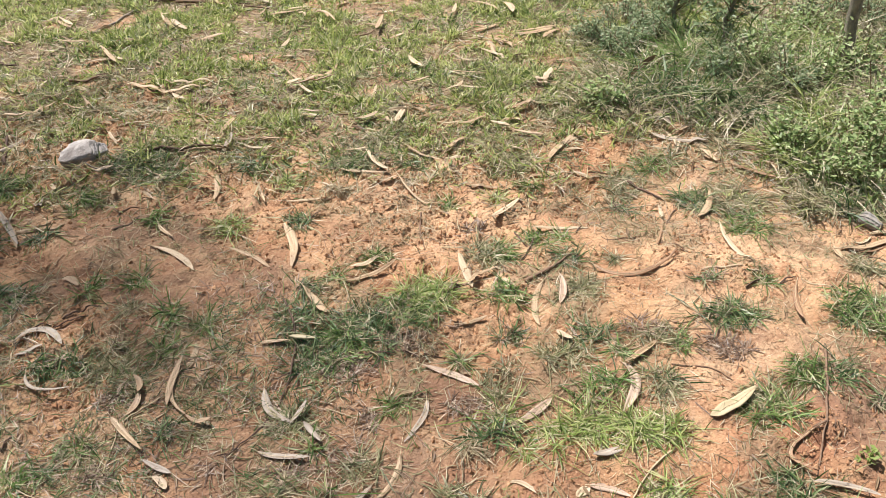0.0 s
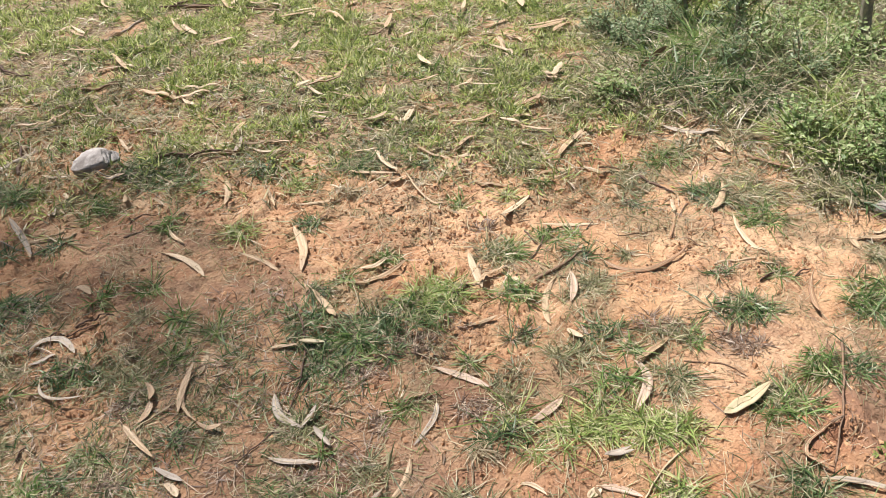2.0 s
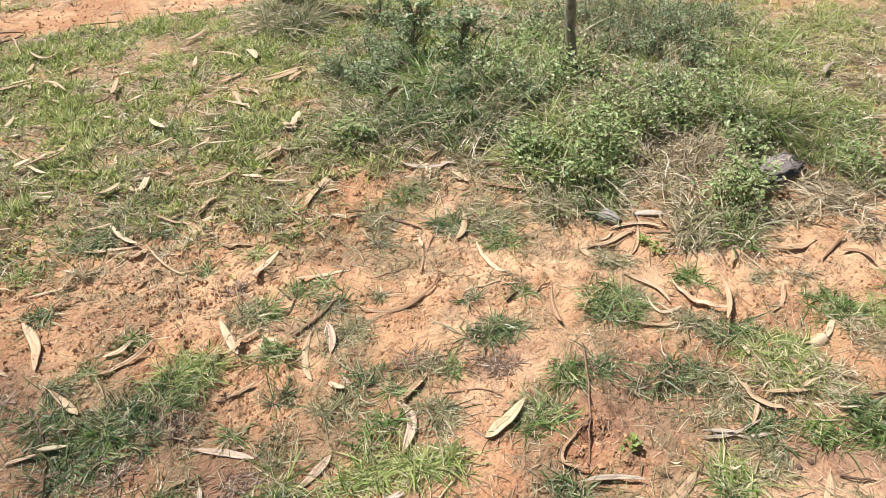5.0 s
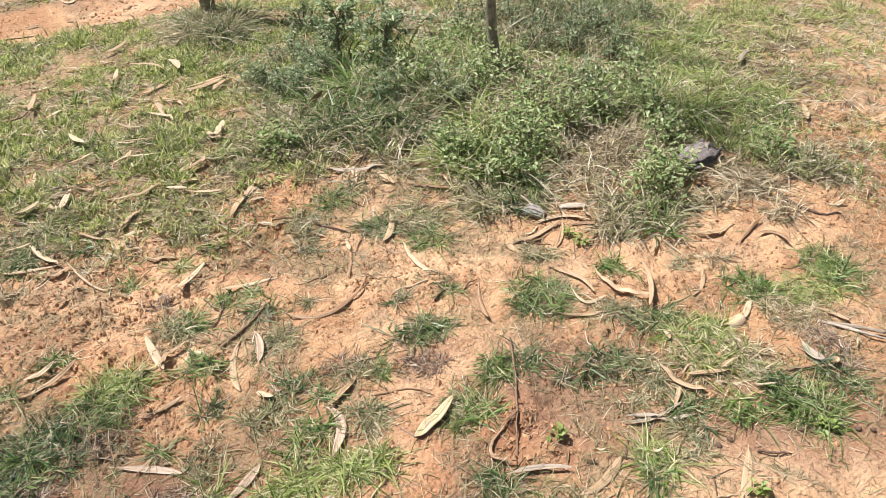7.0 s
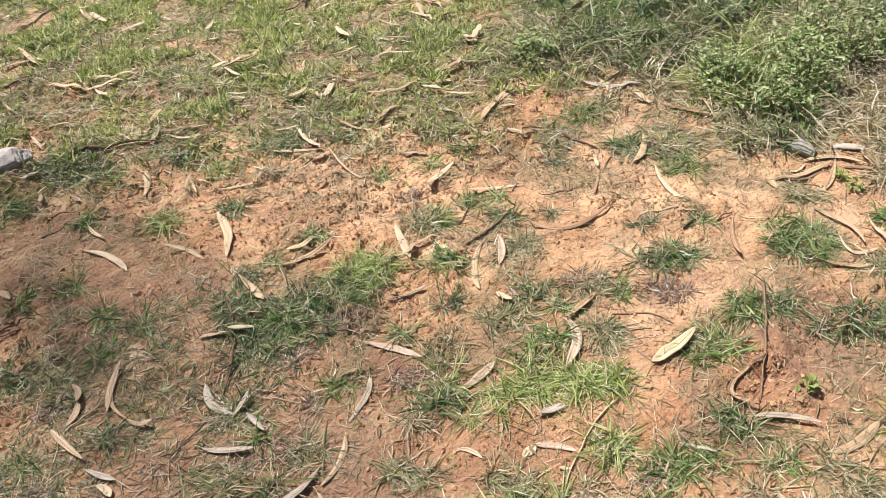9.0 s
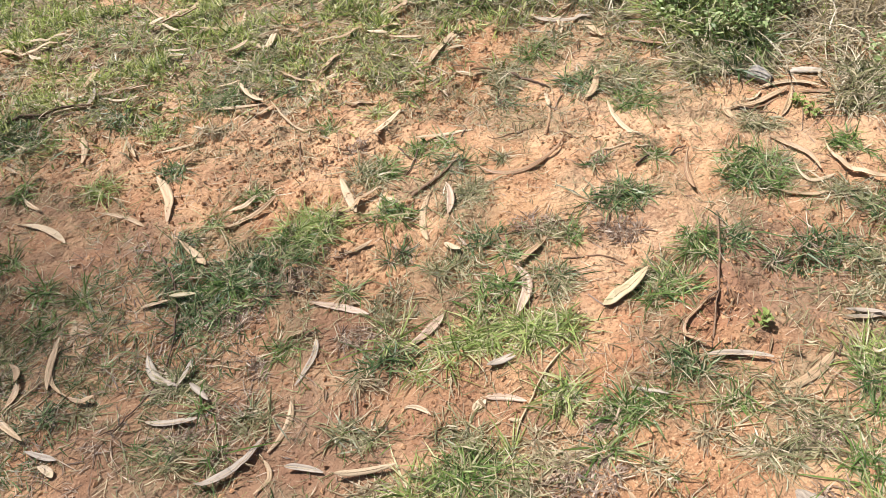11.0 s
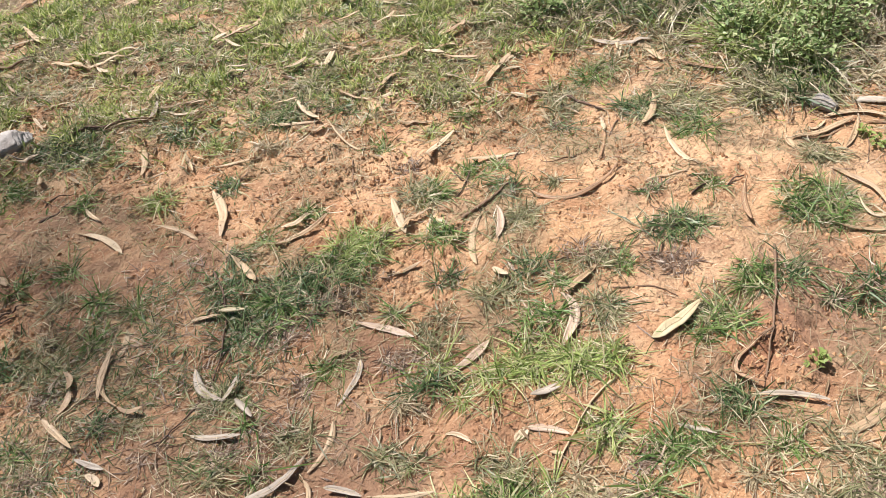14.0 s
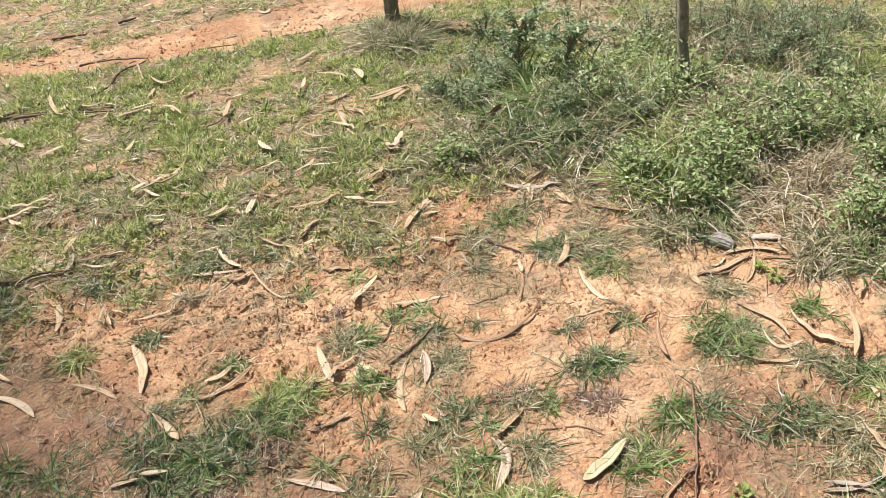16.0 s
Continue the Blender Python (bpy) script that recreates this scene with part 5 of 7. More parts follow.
gum_leaf(-0.572, 2.948, -0.486, 2.971, -0.417, 2.993, 0.0141, "brown")
gum_leaf(-1.993, 2.967, -1.987, 3.022, -1.976, 3.056, 0.0189, "pale")
gum_leaf(-0.141, 2.944, -0.086, 2.971, -0.042, 2.992, 0.0117, "tan")
gum_leaf(0.370, 2.989, 0.392, 2.948, 0.414, 2.923, 0.0213, "pale")
gum_leaf(0.372, 2.971, 0.403, 2.972, 0.439, 3.025, 0.0238, "pale")
gum_leaf(-0.550, 3.056, -0.466, 3.096, -0.428, 3.198, 0.0239, "tan")
gum_leaf(0.404, 2.945, 0.428, 3.008, 0.445, 3.067, 0.0239, "pale")
gum_leaf(0.036, 3.058, 0.115, 3.055, 0.183, 3.051, 0.0120, "tan")
gum_leaf(-1.483, 3.173, -1.431, 3.225, -1.326, 3.228, 0.0159, "tan")
gum_leaf(-0.133, 3.227, -0.110, 3.164, -0.075, 3.103, 0.0270, "pale")
gum_leaf(0.049, 3.225, 0.096, 3.197, 0.161, 3.187, 0.0173, "pale")
gum_leaf(0.229, 3.235, 0.249, 3.195, 0.268, 3.165, 0.0174, "pale")
gum_leaf(2.165, 3.211, 2.223, 3.208, 2.292, 3.248, 0.0230, "tan")
gum_leaf(3.041, 3.310, 3.125, 3.250, 3.219, 3.187, 0.0226, "tan")
gum_leaf(-1.469, 3.351, -1.404, 3.261, -1.345, 3.176, 0.0215, "tan")
gum_leaf(0.169, 3.292, 0.239, 3.241, 0.260, 3.201, 0.0150, "pale")
gum_leaf(0.986, 3.192, 1.013, 3.230, 1.047, 3.259, 0.0183, "yellow")
gum_leaf(0.210, 3.401, 0.225, 3.323, 0.222, 3.253, 0.0230, "tan")
gum_leaf(-0.675, 3.304, -0.671, 3.366, -0.662, 3.435, 0.0181, "pale")
gum_leaf(0.213, 3.467, 0.224, 3.417, 0.235, 3.355, 0.0232, "grey")
gum_leaf(-1.669, 3.378, -1.592, 3.356, -1.527, 3.354, 0.0141, "tan")
gum_leaf(2.503, 3.342, 2.555, 3.375, 2.632, 3.420, 0.0217, "tan")
gum_leaf(0.236, 3.474, 0.282, 3.447, 0.315, 3.386, 0.0183, "tan")
gum_leaf(0.212, 3.497, 0.273, 3.475, 0.341, 3.390, 0.0179, "tan")
gum_leaf(-1.060, 3.371, -1.018, 3.423, -0.956, 3.457, 0.0190, "tan")
gum_leaf(-0.161, 3.450, -0.197, 3.436, -0.220, 3.410, 0.0158, "tan")
gum_leaf(0.454, 3.467, 0.487, 3.523, 0.523, 3.567, 0.0215, "tan")
gum_leaf(0.338, 3.524, 0.417, 3.526, 0.509, 3.586, 0.0295, "tan")
gum_leaf(-1.227, 3.607, -1.176, 3.551, -1.131, 3.508, 0.0309, "pale")
gum_leaf(0.337, 3.554, 0.437, 3.583, 0.541, 3.635, 0.0217, "tan")
gum_leaf(-1.276, 3.675, -1.233, 3.593, -1.173, 3.539, 0.0226, "tan")
gum_leaf(-1.753, 3.621, -1.702, 3.568, -1.657, 3.535, 0.0206, "tan")
gum_leaf(-1.745, 3.628, -1.689, 3.573, -1.643, 3.533, 0.0148, "pale")
gum_leaf(0.148, 3.600, 0.215, 3.626, 0.285, 3.709, 0.0191, "tan")
gum_leaf(-1.309, 3.724, -1.253, 3.619, -1.184, 3.532, 0.0171, "pale")
gum_leaf(-0.290, 3.534, -0.280, 3.603, -0.270, 3.695, 0.0219, "tan")
gum_leaf(0.144, 3.589, 0.207, 3.625, 0.274, 3.662, 0.0164, "tan")
gum_leaf(-1.805, 3.564, -1.789, 3.622, -1.762, 3.660, 0.0151, "tan")
gum_leaf(2.426, 3.628, 2.477, 3.631, 2.541, 3.667, 0.0386, "tan")
gum_leaf(-0.667, 3.746, -0.650, 3.752, -0.633, 3.702, 0.0225, "pale")
gum_leaf(-0.884, 3.723, -0.847, 3.739, -0.834, 3.814, 0.0172, "tan")
gum_leaf(-0.589, 3.747, -0.544, 3.751, -0.486, 3.653, 0.0168, "tan")
gum_leaf(-0.586, 3.766, -0.544, 3.752, -0.524, 3.680, 0.0170, "tan")
gum_leaf(-0.803, 3.737, -0.734, 3.784, -0.625, 3.825, 0.0229, "tan")
gum_leaf(0.053, 3.758, 0.065, 3.811, 0.073, 3.883, 0.0201, "pale")
gum_leaf(0.320, 3.903, 0.334, 3.845, 0.340, 3.768, 0.0378, "pale")
gum_leaf(-0.525, 3.911, -0.487, 3.933, -0.452, 3.992, 0.0202, "tan")
gum_leaf(0.303, 3.905, 0.324, 3.867, 0.337, 3.806, 0.0262, "pale")
gum_leaf(-1.164, 4.105, -1.096, 3.908, -1.042, 3.836, 0.0211, "tan")
gum_leaf(-1.077, 3.903, -1.057, 3.910, -1.049, 3.954, 0.0271, "pale")
gum_leaf(-0.993, 3.941, -0.931, 3.919, -0.885, 3.950, 0.0209, "tan")
gum_leaf(-1.741, 4.076, -1.699, 3.926, -1.602, 3.859, 0.0158, "pale")
gum_leaf(-0.679, 3.971, -0.669, 4.018, -0.665, 4.074, 0.0209, "tan")
gum_leaf(-0.686, 4.170, -0.616, 4.090, -0.561, 4.146, 0.0183, "tan")
gum_leaf(-1.004, 4.138, -0.977, 4.144, -0.938, 4.108, 0.0220, "pale")
gum_leaf(0.031, 4.147, 0.086, 4.197, 0.137, 4.285, 0.0250, "tan")
gum_leaf(0.296, 4.227, 0.368, 4.249, 0.438, 4.309, 0.0285, "pale")
gum_leaf(-0.184, 5.156, -0.138, 5.090, -0.113, 5.160, 0.0293, "pale")
gum_leaf(-0.718, 5.286, -0.651, 5.291, -0.567, 5.301, 0.0232, "tan")
gum_leaf(-0.893, 5.430, -0.872, 5.457, -0.850, 5.496, 0.0316, "pale")
gum_leaf(-1.616, 5.655, -1.521, 5.699, -1.441, 5.738, 0.0251, "tan")
gum_leaf(0.322, 4.123, 0.351, 4.132, 0.381, 4.142, 0.0178, "pale")
gum_leaf(0.126, 3.890, 0.221, 3.873, 0.271, 3.806, 0.0168, "tan")
gum_leaf(0.428, 3.185, 0.518, 3.234, 0.557, 3.254, 0.0168, "brown")
gum_leaf(-0.641, 3.129, -0.596, 3.061, -0.553, 2.996, 0.0117, "tan")
gum_leaf(-0.598, 2.939, -0.577, 2.969, -0.552, 2.987, 0.0206, "pale")
gum_leaf(-0.553, 2.939, -0.518, 2.903, -0.489, 2.885, 0.0134, "pale")
gum_leaf(-0.460, 2.896, -0.384, 2.876, -0.309, 2.851, 0.0088, "tan")
gum_leaf(-0.256, 2.847, -0.257, 2.929, -0.255, 2.999, 0.0133, "pale")
gum_leaf(-0.530, 2.750, -0.522, 2.768, -0.508, 2.761, 0.0152, "pale")
gum_leaf(-0.508, 2.743, -0.472, 2.734, -0.442, 2.743, 0.0149, "pink")
gum_leaf(-1.092, 2.973, -0.999, 2.990, -0.905, 2.995, 0.0192, "pale")
gum_leaf(-0.651, 2.507, -0.610, 2.532, -0.561, 2.538, 0.0122, "tan")
gum_leaf(-0.331, 2.474, -0.289, 2.478, -0.247, 2.482, 0.0118, "tan")
gum_leaf(0.018, 2.898, 0.093, 2.922, 0.179, 2.885, 0.0110, "pale")
gum_leaf(0.062, 2.914, 0.075, 2.933, 0.088, 2.960, 0.0132, "pale")
gum_leaf(-0.028, 2.655, 0.027, 2.657, 0.082, 2.675, 0.0081, "yellow")
gum_leaf(0.183, 2.667, 0.218, 2.648, 0.252, 2.639, 0.0162, "pale")
gum_leaf(0.324, 2.778, 0.332, 2.792, 0.340, 2.803, 0.0126, "tan")
gum_leaf(-0.126, 2.513, -0.061, 2.464, -0.002, 2.407, 0.0116, "tan")
gum_leaf(0.306, 2.492, 0.324, 2.429, 0.342, 2.379, 0.0095, "tan")
gum_leaf(0.770, 2.563, 0.789, 2.557, 0.809, 2.554, 0.0100, "tan")
gum_leaf(0.849, 2.592, 0.876, 2.614, 0.899, 2.621, 0.0144, "tan")
gum_leaf(-0.529, 3.997, -0.547, 3.975, -0.565, 3.953, 0.0146, "pale")
gum_leaf(-1.693, 3.712, -1.666, 3.702, -1.640, 3.694, 0.0178, "pale")
gum_leaf(-1.307, 3.709, -1.288, 3.712, -1.270, 3.721, 0.0173, "pale")
gum_leaf(-1.384, 3.234, -1.354, 3.219, -1.321, 3.196, 0.0156, "pale")
gum_leaf(-1.370, 2.853, -1.347, 2.830, -1.303, 2.764, 0.0119, "tan")
gum_leaf(-1.299, 2.753, -1.254, 2.749, -1.214, 2.756, 0.0115, "tan")
gum_leaf(-1.899, 3.351, -1.862, 3.343, -1.815, 3.317, 0.0141, "tan")
gum_leaf(-1.158, 2.623, -1.123, 2.657, -1.075, 2.661, 0.0156, "pale")
gum_leaf(-1.516, 2.854, -1.485, 2.863, -1.459, 2.882, 0.0146, "tan")
gum_leaf(-1.049, 4.021, -1.009, 4.005, -0.970, 3.989, 0.0211, "pale")
gum_leaf(-0.742, 3.815, -0.690, 3.839, -0.638, 3.859, 0.0172, "pale")
gum_leaf(0.030, 3.107, 0.068, 3.092, 0.105, 3.085, 0.0141, "pale")
gum_leaf(-1.371, 2.348, -1.340, 2.343, -1.303, 2.327, 0.0126, "pale")
gum_leaf(-1.198, 2.611, -1.167, 2.567, -1.136, 2.522, 0.0131, "pale")
gum_leaf(-1.255, 2.233, -1.246, 2.227, -1.223, 2.195, 0.0161, "pale")
gum_leaf(-0.624, 1.323, -0.638, 1.398, -0.634, 1.456, 0.0173, "tan")
gum_leaf(-0.997, 1.069, -0.984, 1.089, -0.970, 1.109, 0.0113, "tan")
gum_leaf(-1.148, 1.299, -1.119, 1.299, -1.085, 1.293, 0.0138, "grey")
gum_leaf(-1.122, 1.251, -1.107, 1.259, -1.082, 1.256, 0.0121, "grey")

# a dark gum leaf that leans on the thicket's grass
leaning = gum_leaf(0.713, 3.017, 0.785, 3.021, 0.857, 3.017, 0.024, "brown")
leaning.matrix_basis = Matrix.Translation((0.785, 3.017, 0.099)) @ Matrix.Rotation(radians(24), 4, "Z") @ Matrix.Rotation(radians(-30), 4, "Y") @ Matrix.Rotation(radians(70), 4, "X")
tagged(leaning, "dark brown gum leaf leaning upright on thicket grass", "leaf")

# twigs and sticks
twig(0.985, 1.526, 0.916, 1.341, 0.814, 1.117, 0.0050, "brown", 0.012)
twig(-0.422, 1.687, -0.362, 1.500, -0.383, 1.289, 0.0044, "dark", 0.011)
twig(-0.388, 1.284, -0.417, 1.212, -0.466, 1.148, 0.0033, "dark", 0.006)
twig(0.243, 1.777, 0.308, 1.832, 0.388, 1.903, 0.0081, "brown", 0.006)
twig(-1.025, 2.455, -0.890, 2.458, -0.736, 2.480, 0.0073, "dark", 0.012)
twig(-0.059, 2.102, -0.058, 2.001, -0.042, 1.919, 0.0043, "brown")
twig(-0.971, 1.976, -0.943, 2.020, -0.915, 2.072, 0.0046, "brown")
twig(-0.993, 2.071, -0.956, 2.103, -0.908, 2.119, 0.0038, "brown")
twig(0.615, 2.284, 0.660, 2.229, 0.713, 2.174, 0.0066, "dark", 0.006)
twig(0.738, 2.130, 0.715, 2.098, 0.696, 2.058, 0.0037, "brown")
twig(0.673, 1.955, 0.731, 1.916, 0.786, 1.906, 0.0035, "brown")
twig(0.394, 1.541, 0.501, 1.574, 0.708, 1.581, 0.0030, "brown", 0.011)
twig(1.250, 1.914, 1.278, 1.902, 1.295, 1.876, 0.0032, "dark")
twig(1.465, 1.938, 1.436, 1.865, 1.374, 1.812, 0.0032, "brown")
twig(1.372, 1.892, 1.352, 1.840, 1.327, 1.791, 0.0030, "brown")
twig(0.576, 1.451, 0.657, 1.440, 0.719, 1.413, 0.0037, "brown")
twig(-0.713, 1.053, -0.715, 1.174, -0.716, 1.242, 0.0027, "straw", 0.005)
twig(-0.711, 1.243, -0.666, 1.295, -0.630, 1.338, 0.0035, "straw", 0.008)
twig(-0.666, 1.227, -0.637, 1.259, -0.615, 1.299, 0.0035, "straw")
twig(-1.034, 1.413, -1.058, 1.472, -1.099, 1.566, 0.0032, "straw", 0.006)
twig(-1.558, 3.485, -1.498, 3.649, -1.423, 3.903, 0.0087, "grey")
twig(-1.423, 3.904, -1.187, 3.927, -0.935, 3.903, 0.0075, "dark")
twig(0.741, 1.825, 0.836, 1.821, 0.917, 1.812, 0.0056, "tan")
twig(0.845, 1.745, 0.875, 1.765, 0.904, 1.783, 0.0042, "dark", 0.006)
twig(0.945, 1.761, 0.974, 1.779, 1.005, 1.798, 0.0034, "dark", 0.011)
twig(-0.193, 1.478, -0.123, 1.483, 0.032, 1.480, 0.0029, "dark", 0.006)
twig(-0.981, 1.600, -0.935, 1.634, -0.894, 1.646, 0.0041, "dark", 0.009)
twig(0.308, 1.550, 0.341, 1.583, 0.399, 1.617, 0.0022, "brown")
twig(-0.756, 2.470, -0.840, 2.452, -0.926, 2.451, 0.0052, "tan", 0.004)
twig(-0.953, 1.164, -0.949, 1.183, -0.947, 1.207, 0.0036, "dark", 0.006)
twig(0.411, 2.003, 0.420, 2.021, 0.433, 2.039, 0.0035, "dark")
twig(-1.219, 2.337, -1.092, 2.350, -1.025, 2.377, 0.0041, "grey", 0.012)
twig(-0.015, 2.175, -0.141, 2.183, -0.248, 2.177, 0.0027, "straw", 0.011)
twig(-1.173, 2.022, -1.215, 2.001, -1.279, 1.994, 0.0038, "straw")
twig(0.282, 1.986, 0.259, 1.915, 0.230, 1.860, 0.0042, "dark", 0.005)
twig(0.225, 2.015, 0.246, 1.957, 0.261, 1.943, 0.0034, "dark", 0.004)
twig(0.527, 1.190, 0.417, 1.075, 0.349, 0.937, 0.0035, "straw", 0.006)
twig(0.349, 0.937, 0.344, 0.909, 0.346, 0.884, 0.0027, "straw", 0.009)
twig(1.350, 0.954, 1.382, 0.934, 1.421, 0.918, 0.0053, "dark", 0.013)
twig(1.209, 0.922, 1.185, 0.878, 1.162, 0.834, 0.0031, "dark")
twig(1.209, 0.922, 1.235, 0.928, 1.268, 0.929, 0.0025, "dark")
twig(1.136, 0.843, 1.187, 0.860, 1.224, 0.859, 0.0037, "tan")
twig(1.172, 0.817, 1.205, 0.821, 1.231, 0.805, 0.0018, "straw")
twig(1.239, 0.816, 1.260, 0.775, 1.280, 0.721, 0.0025, "straw")
twig(1.015, 1.199, 1.009, 1.130, 1.032, 1.071, 0.0019, "straw")
twig(1.058, 1.045, 1.082, 1.079, 1.111, 1.121, 0.0038, "dark")
twig(1.129, 0.757, 1.155, 0.762, 1.115, 0.717, 0.0024, "brown")
twig(-0.265, 1.302, -0.218, 1.283, -0.183, 1.275, 0.0026, "straw", 0.004)
twig(0.864, 0.956, 0.908, 0.944, 0.948, 0.939, 0.0018, "brown", 0.009)
twig(1.385, 1.677, 1.386, 1.663, 1.381, 1.638, 0.0024, "brown", 0.006)
twig(-1.340, 1.724, -1.286, 1.764, -1.222, 1.812, 0.0063, "tan")
twig(-1.049, 1.553, -0.984, 1.579, -0.922, 1.617, 0.0032, "dark", 0.008)
twig(-1.417, 2.003, -1.333, 1.956, -1.223, 1.924, 0.0038, "grey", 0.011)
twig(-0.965, 1.977, -0.935, 2.020, -0.916, 2.071, 0.0046, "dark")
twig(-1.461, 2.373, -1.502, 2.458, -1.536, 2.564, 0.0099, "dark", 0.004)
twig(-1.282, 1.980, -1.204, 1.984, -1.130, 2.019, 0.0047, "tan")
twig(-1.924, 3.253, -1.843, 3.179, -1.748, 3.155, 0.0082, "dark")
twig(-1.478, 1.948, -1.456, 2.047, -1.441, 2.163, 0.0090, "grey", 0.006)
twig(1.596, 1.145, 1.659, 1.125, 1.725, 1.110, 0.0049, "brown", 0.006)
twig(2.141, 1.824, 2.168, 1.724, 2.249, 1.676, 0.0094, "dark")
twig(3.140, 3.083, 3.199, 3.034, 3.282, 2.993, 0.0078, "dark")
twig(2.775, 3.128, 2.837, 3.124, 2.919, 3.147, 0.0075, "dark")
twig(3.426, 3.185, 3.522, 3.173, 3.680, 3.195, 0.0067, "brown")
twig(0.705, 1.924, 0.763, 1.911, 0.798, 1.906, 0.0034, "brown")
twig(0.589, 1.991, 0.514, 1.969, 0.484, 1.988, 0.0026, "brown")
twig(0.699, 2.992, 0.766, 3.143, 0.914, 3.271, 0.0112, "grey")
twig(-1.357, 3.935, -1.257, 3.999, -1.141, 4.061, 0.0092, "dark")
twig(-1.283, 3.894, -1.065, 3.889, -0.825, 3.845, 0.0103, "brown")
twig(-1.376, 5.057, -1.285, 5.080, -1.184, 5.090, 0.0113, "dark")
twig(-0.992, 4.046, -0.945, 4.087, -0.899, 4.165, 0.0106, "dark")
twig(-0.888, 4.199, -0.870, 4.333, -0.801, 4.405, 0.0096, "dark")
twig(-0.801, 4.408, -0.777, 4.449, -0.759, 4.485, 0.0065, "dark")
twig(-0.786, 4.402, -0.757, 4.294, -0.728, 4.181, 0.0079, "tan")
twig(-0.408, 3.517, -0.347, 3.520, -0.298, 3.571, 0.0065, "brown")
twig(-0.035, 4.661, 0.091, 4.659, 0.194, 4.686, 0.0049, "dark")
twig(-0.380, 2.720, -0.301, 2.728, -0.243, 2.760, 0.0043, "brown")
twig(-1.015, 5.211, -0.966, 5.247, -0.915, 5.282, 0.0126, "dark")
twig(-1.134, 4.609, -1.001, 4.627, -0.762, 4.550, 0.0091, "brown")
twig(-0.497, 4.598, -0.393, 4.617, -0.286, 4.633, 0.0066, "brown")
twig(-1.490, 3.023, -1.406, 3.034, -1.327, 3.058, 0.0084, "brown")
twig(-1.019, 2.477, -0.944, 2.453, -0.882, 2.459, 0.0082, "dark")
twig(-1.272, 1.978, -1.164, 1.995, -1.135, 2.014, 0.0062, "tan")
twig(-1.431, 2.020, -1.415, 1.991, -1.389, 1.950, 0.0078, "grey")
twig(1.139, 0.859, 1.185, 0.873, 1.230, 0.865, 0.0048, "tan")

# grass tufts on the bare soil
tuft(-1.429, 2.232, 0.095, 0.070, 0.058, "dark")
tuft(-1.369, 2.232, 0.049, 0.047, 0.058, "green")
tuft(-1.234, 2.170, 0.036, 0.038, 0.052, "grey")
tuft(-1.121, 2.146, 0.049, 0.061, 0.058, "green")
tuft(-1.033, 2.399, 0.113, 0.084, 0.058, "dark")
tuft(-0.955, 2.307, 0.096, 0.075, 0.058, "dark")
tuft(-0.862, 2.060, 0.030, 0.048, 0.058, "green")
tuft(-1.181, 1.949, 0.040, 0.038, 0.058, "dark")
tuft(-1.344, 1.895, 0.068, 0.042, 0.058, "dark")
tuft(-1.649, 2.367, 0.047, 0.068, 0.052, "grey")
tuft(-1.563, 2.293, 0.113, 0.056, 0.058, "dark")
tuft(-1.175, 1.674, 0.094, 0.059, 0.058, "dark")
tuft(-1.281, 1.653, 0.061, 0.048, 0.058, "dark")
tuft(-0.951, 1.729, 0.033, 0.052, 0.058, "green")
tuft(-0.837, 1.760, 0.037, 0.041, 0.058, "green")
tuft(-0.825, 1.642, 0.035, 0.033, 0.052, "grey")
tuft(-0.711, 1.607, 0.042, 0.054, 0.058, "green")
tuft(-0.609, 1.587, 0.026, 0.018, 0.058, "green")
tuft(-1.143, 1.470, 0.052, 0.020, 0.052, "grey")
tuft(-0.674, 1.493, 0.038, 0.031, 0.058, "green")
tuft(-0.806, 1.482, 0.039, 0.033, 0.052, "grey")
tuft(-0.924, 1.412, 0.074, 0.049, 0.058, "dark")
tuft(-0.809, 1.416, 0.061, 0.064, 0.052, "grey")
tuft(-1.086, 1.429, 0.061, 0.031, 0.052, "grey")
tuft(-1.076, 1.333, 0.034, 0.024, 0.058, "green")
tuft(-0.739, 1.365, 0.042, 0.043, 0.052, "grey")
tuft(-1.246, 1.586, 0.055, 0.034, 0.036, "brown")
tuft(-0.634, 2.013, 0.050, 0.046, 0.062, "bright")
tuft(-0.622, 2.355, 0.046, 0.047, 0.058, "dark")
tuft(-0.510, 2.262, 0.044, 0.049, 0.062, "bright")
tuft(-1.024, 1.182, 0.040, 0.058, 0.052, "grey")
tuft(-1.056, 1.203, 0.026, 0.046, 0.058, "dark")
tuft(-0.782, 1.176, 0.026, 0.027, 0.058, "green")
tuft(-0.898, 1.081, 0.044, 0.028, 0.058, "green")
tuft(-0.851, 1.111, 0.029, 0.018, 0.058, "dark")
tuft(-0.613, 1.216, 0.021, 0.021, 0.058, "dark")
tuft(-0.542, 1.221, 0.030, 0.031, 0.052, "grey")
tuft(-0.756, 1.312, 0.042, 0.024, 0.036, "brown")
tuft(-0.725, 1.105, 0.032, 0.014, 0.036, "brown")
tuft(-0.095, 2.413, 0.041, 0.043, 0.062, "dark")
tuft(-0.299, 2.404, 0.094, 0.056, 0.062, "dark")
tuft(-0.196, 2.559, 0.079, 0.067, 0.055, "grey")
tuft(0.243, 2.397, 0.093, 0.074, 0.055, "grey")
tuft(0.281, 2.257, 0.041, 0.034, 0.062, "green")
tuft(-0.090, 2.295, 0.040, 0.041, 0.050, "straw")
tuft(0.019, 2.162, 0.028, 0.037, 0.062, "green")
tuft(0.179, 2.192, 0.026, 0.020, 0.070, "bright")
tuft(-0.309, 2.225, 0.064, 0.034, 0.050, "straw")
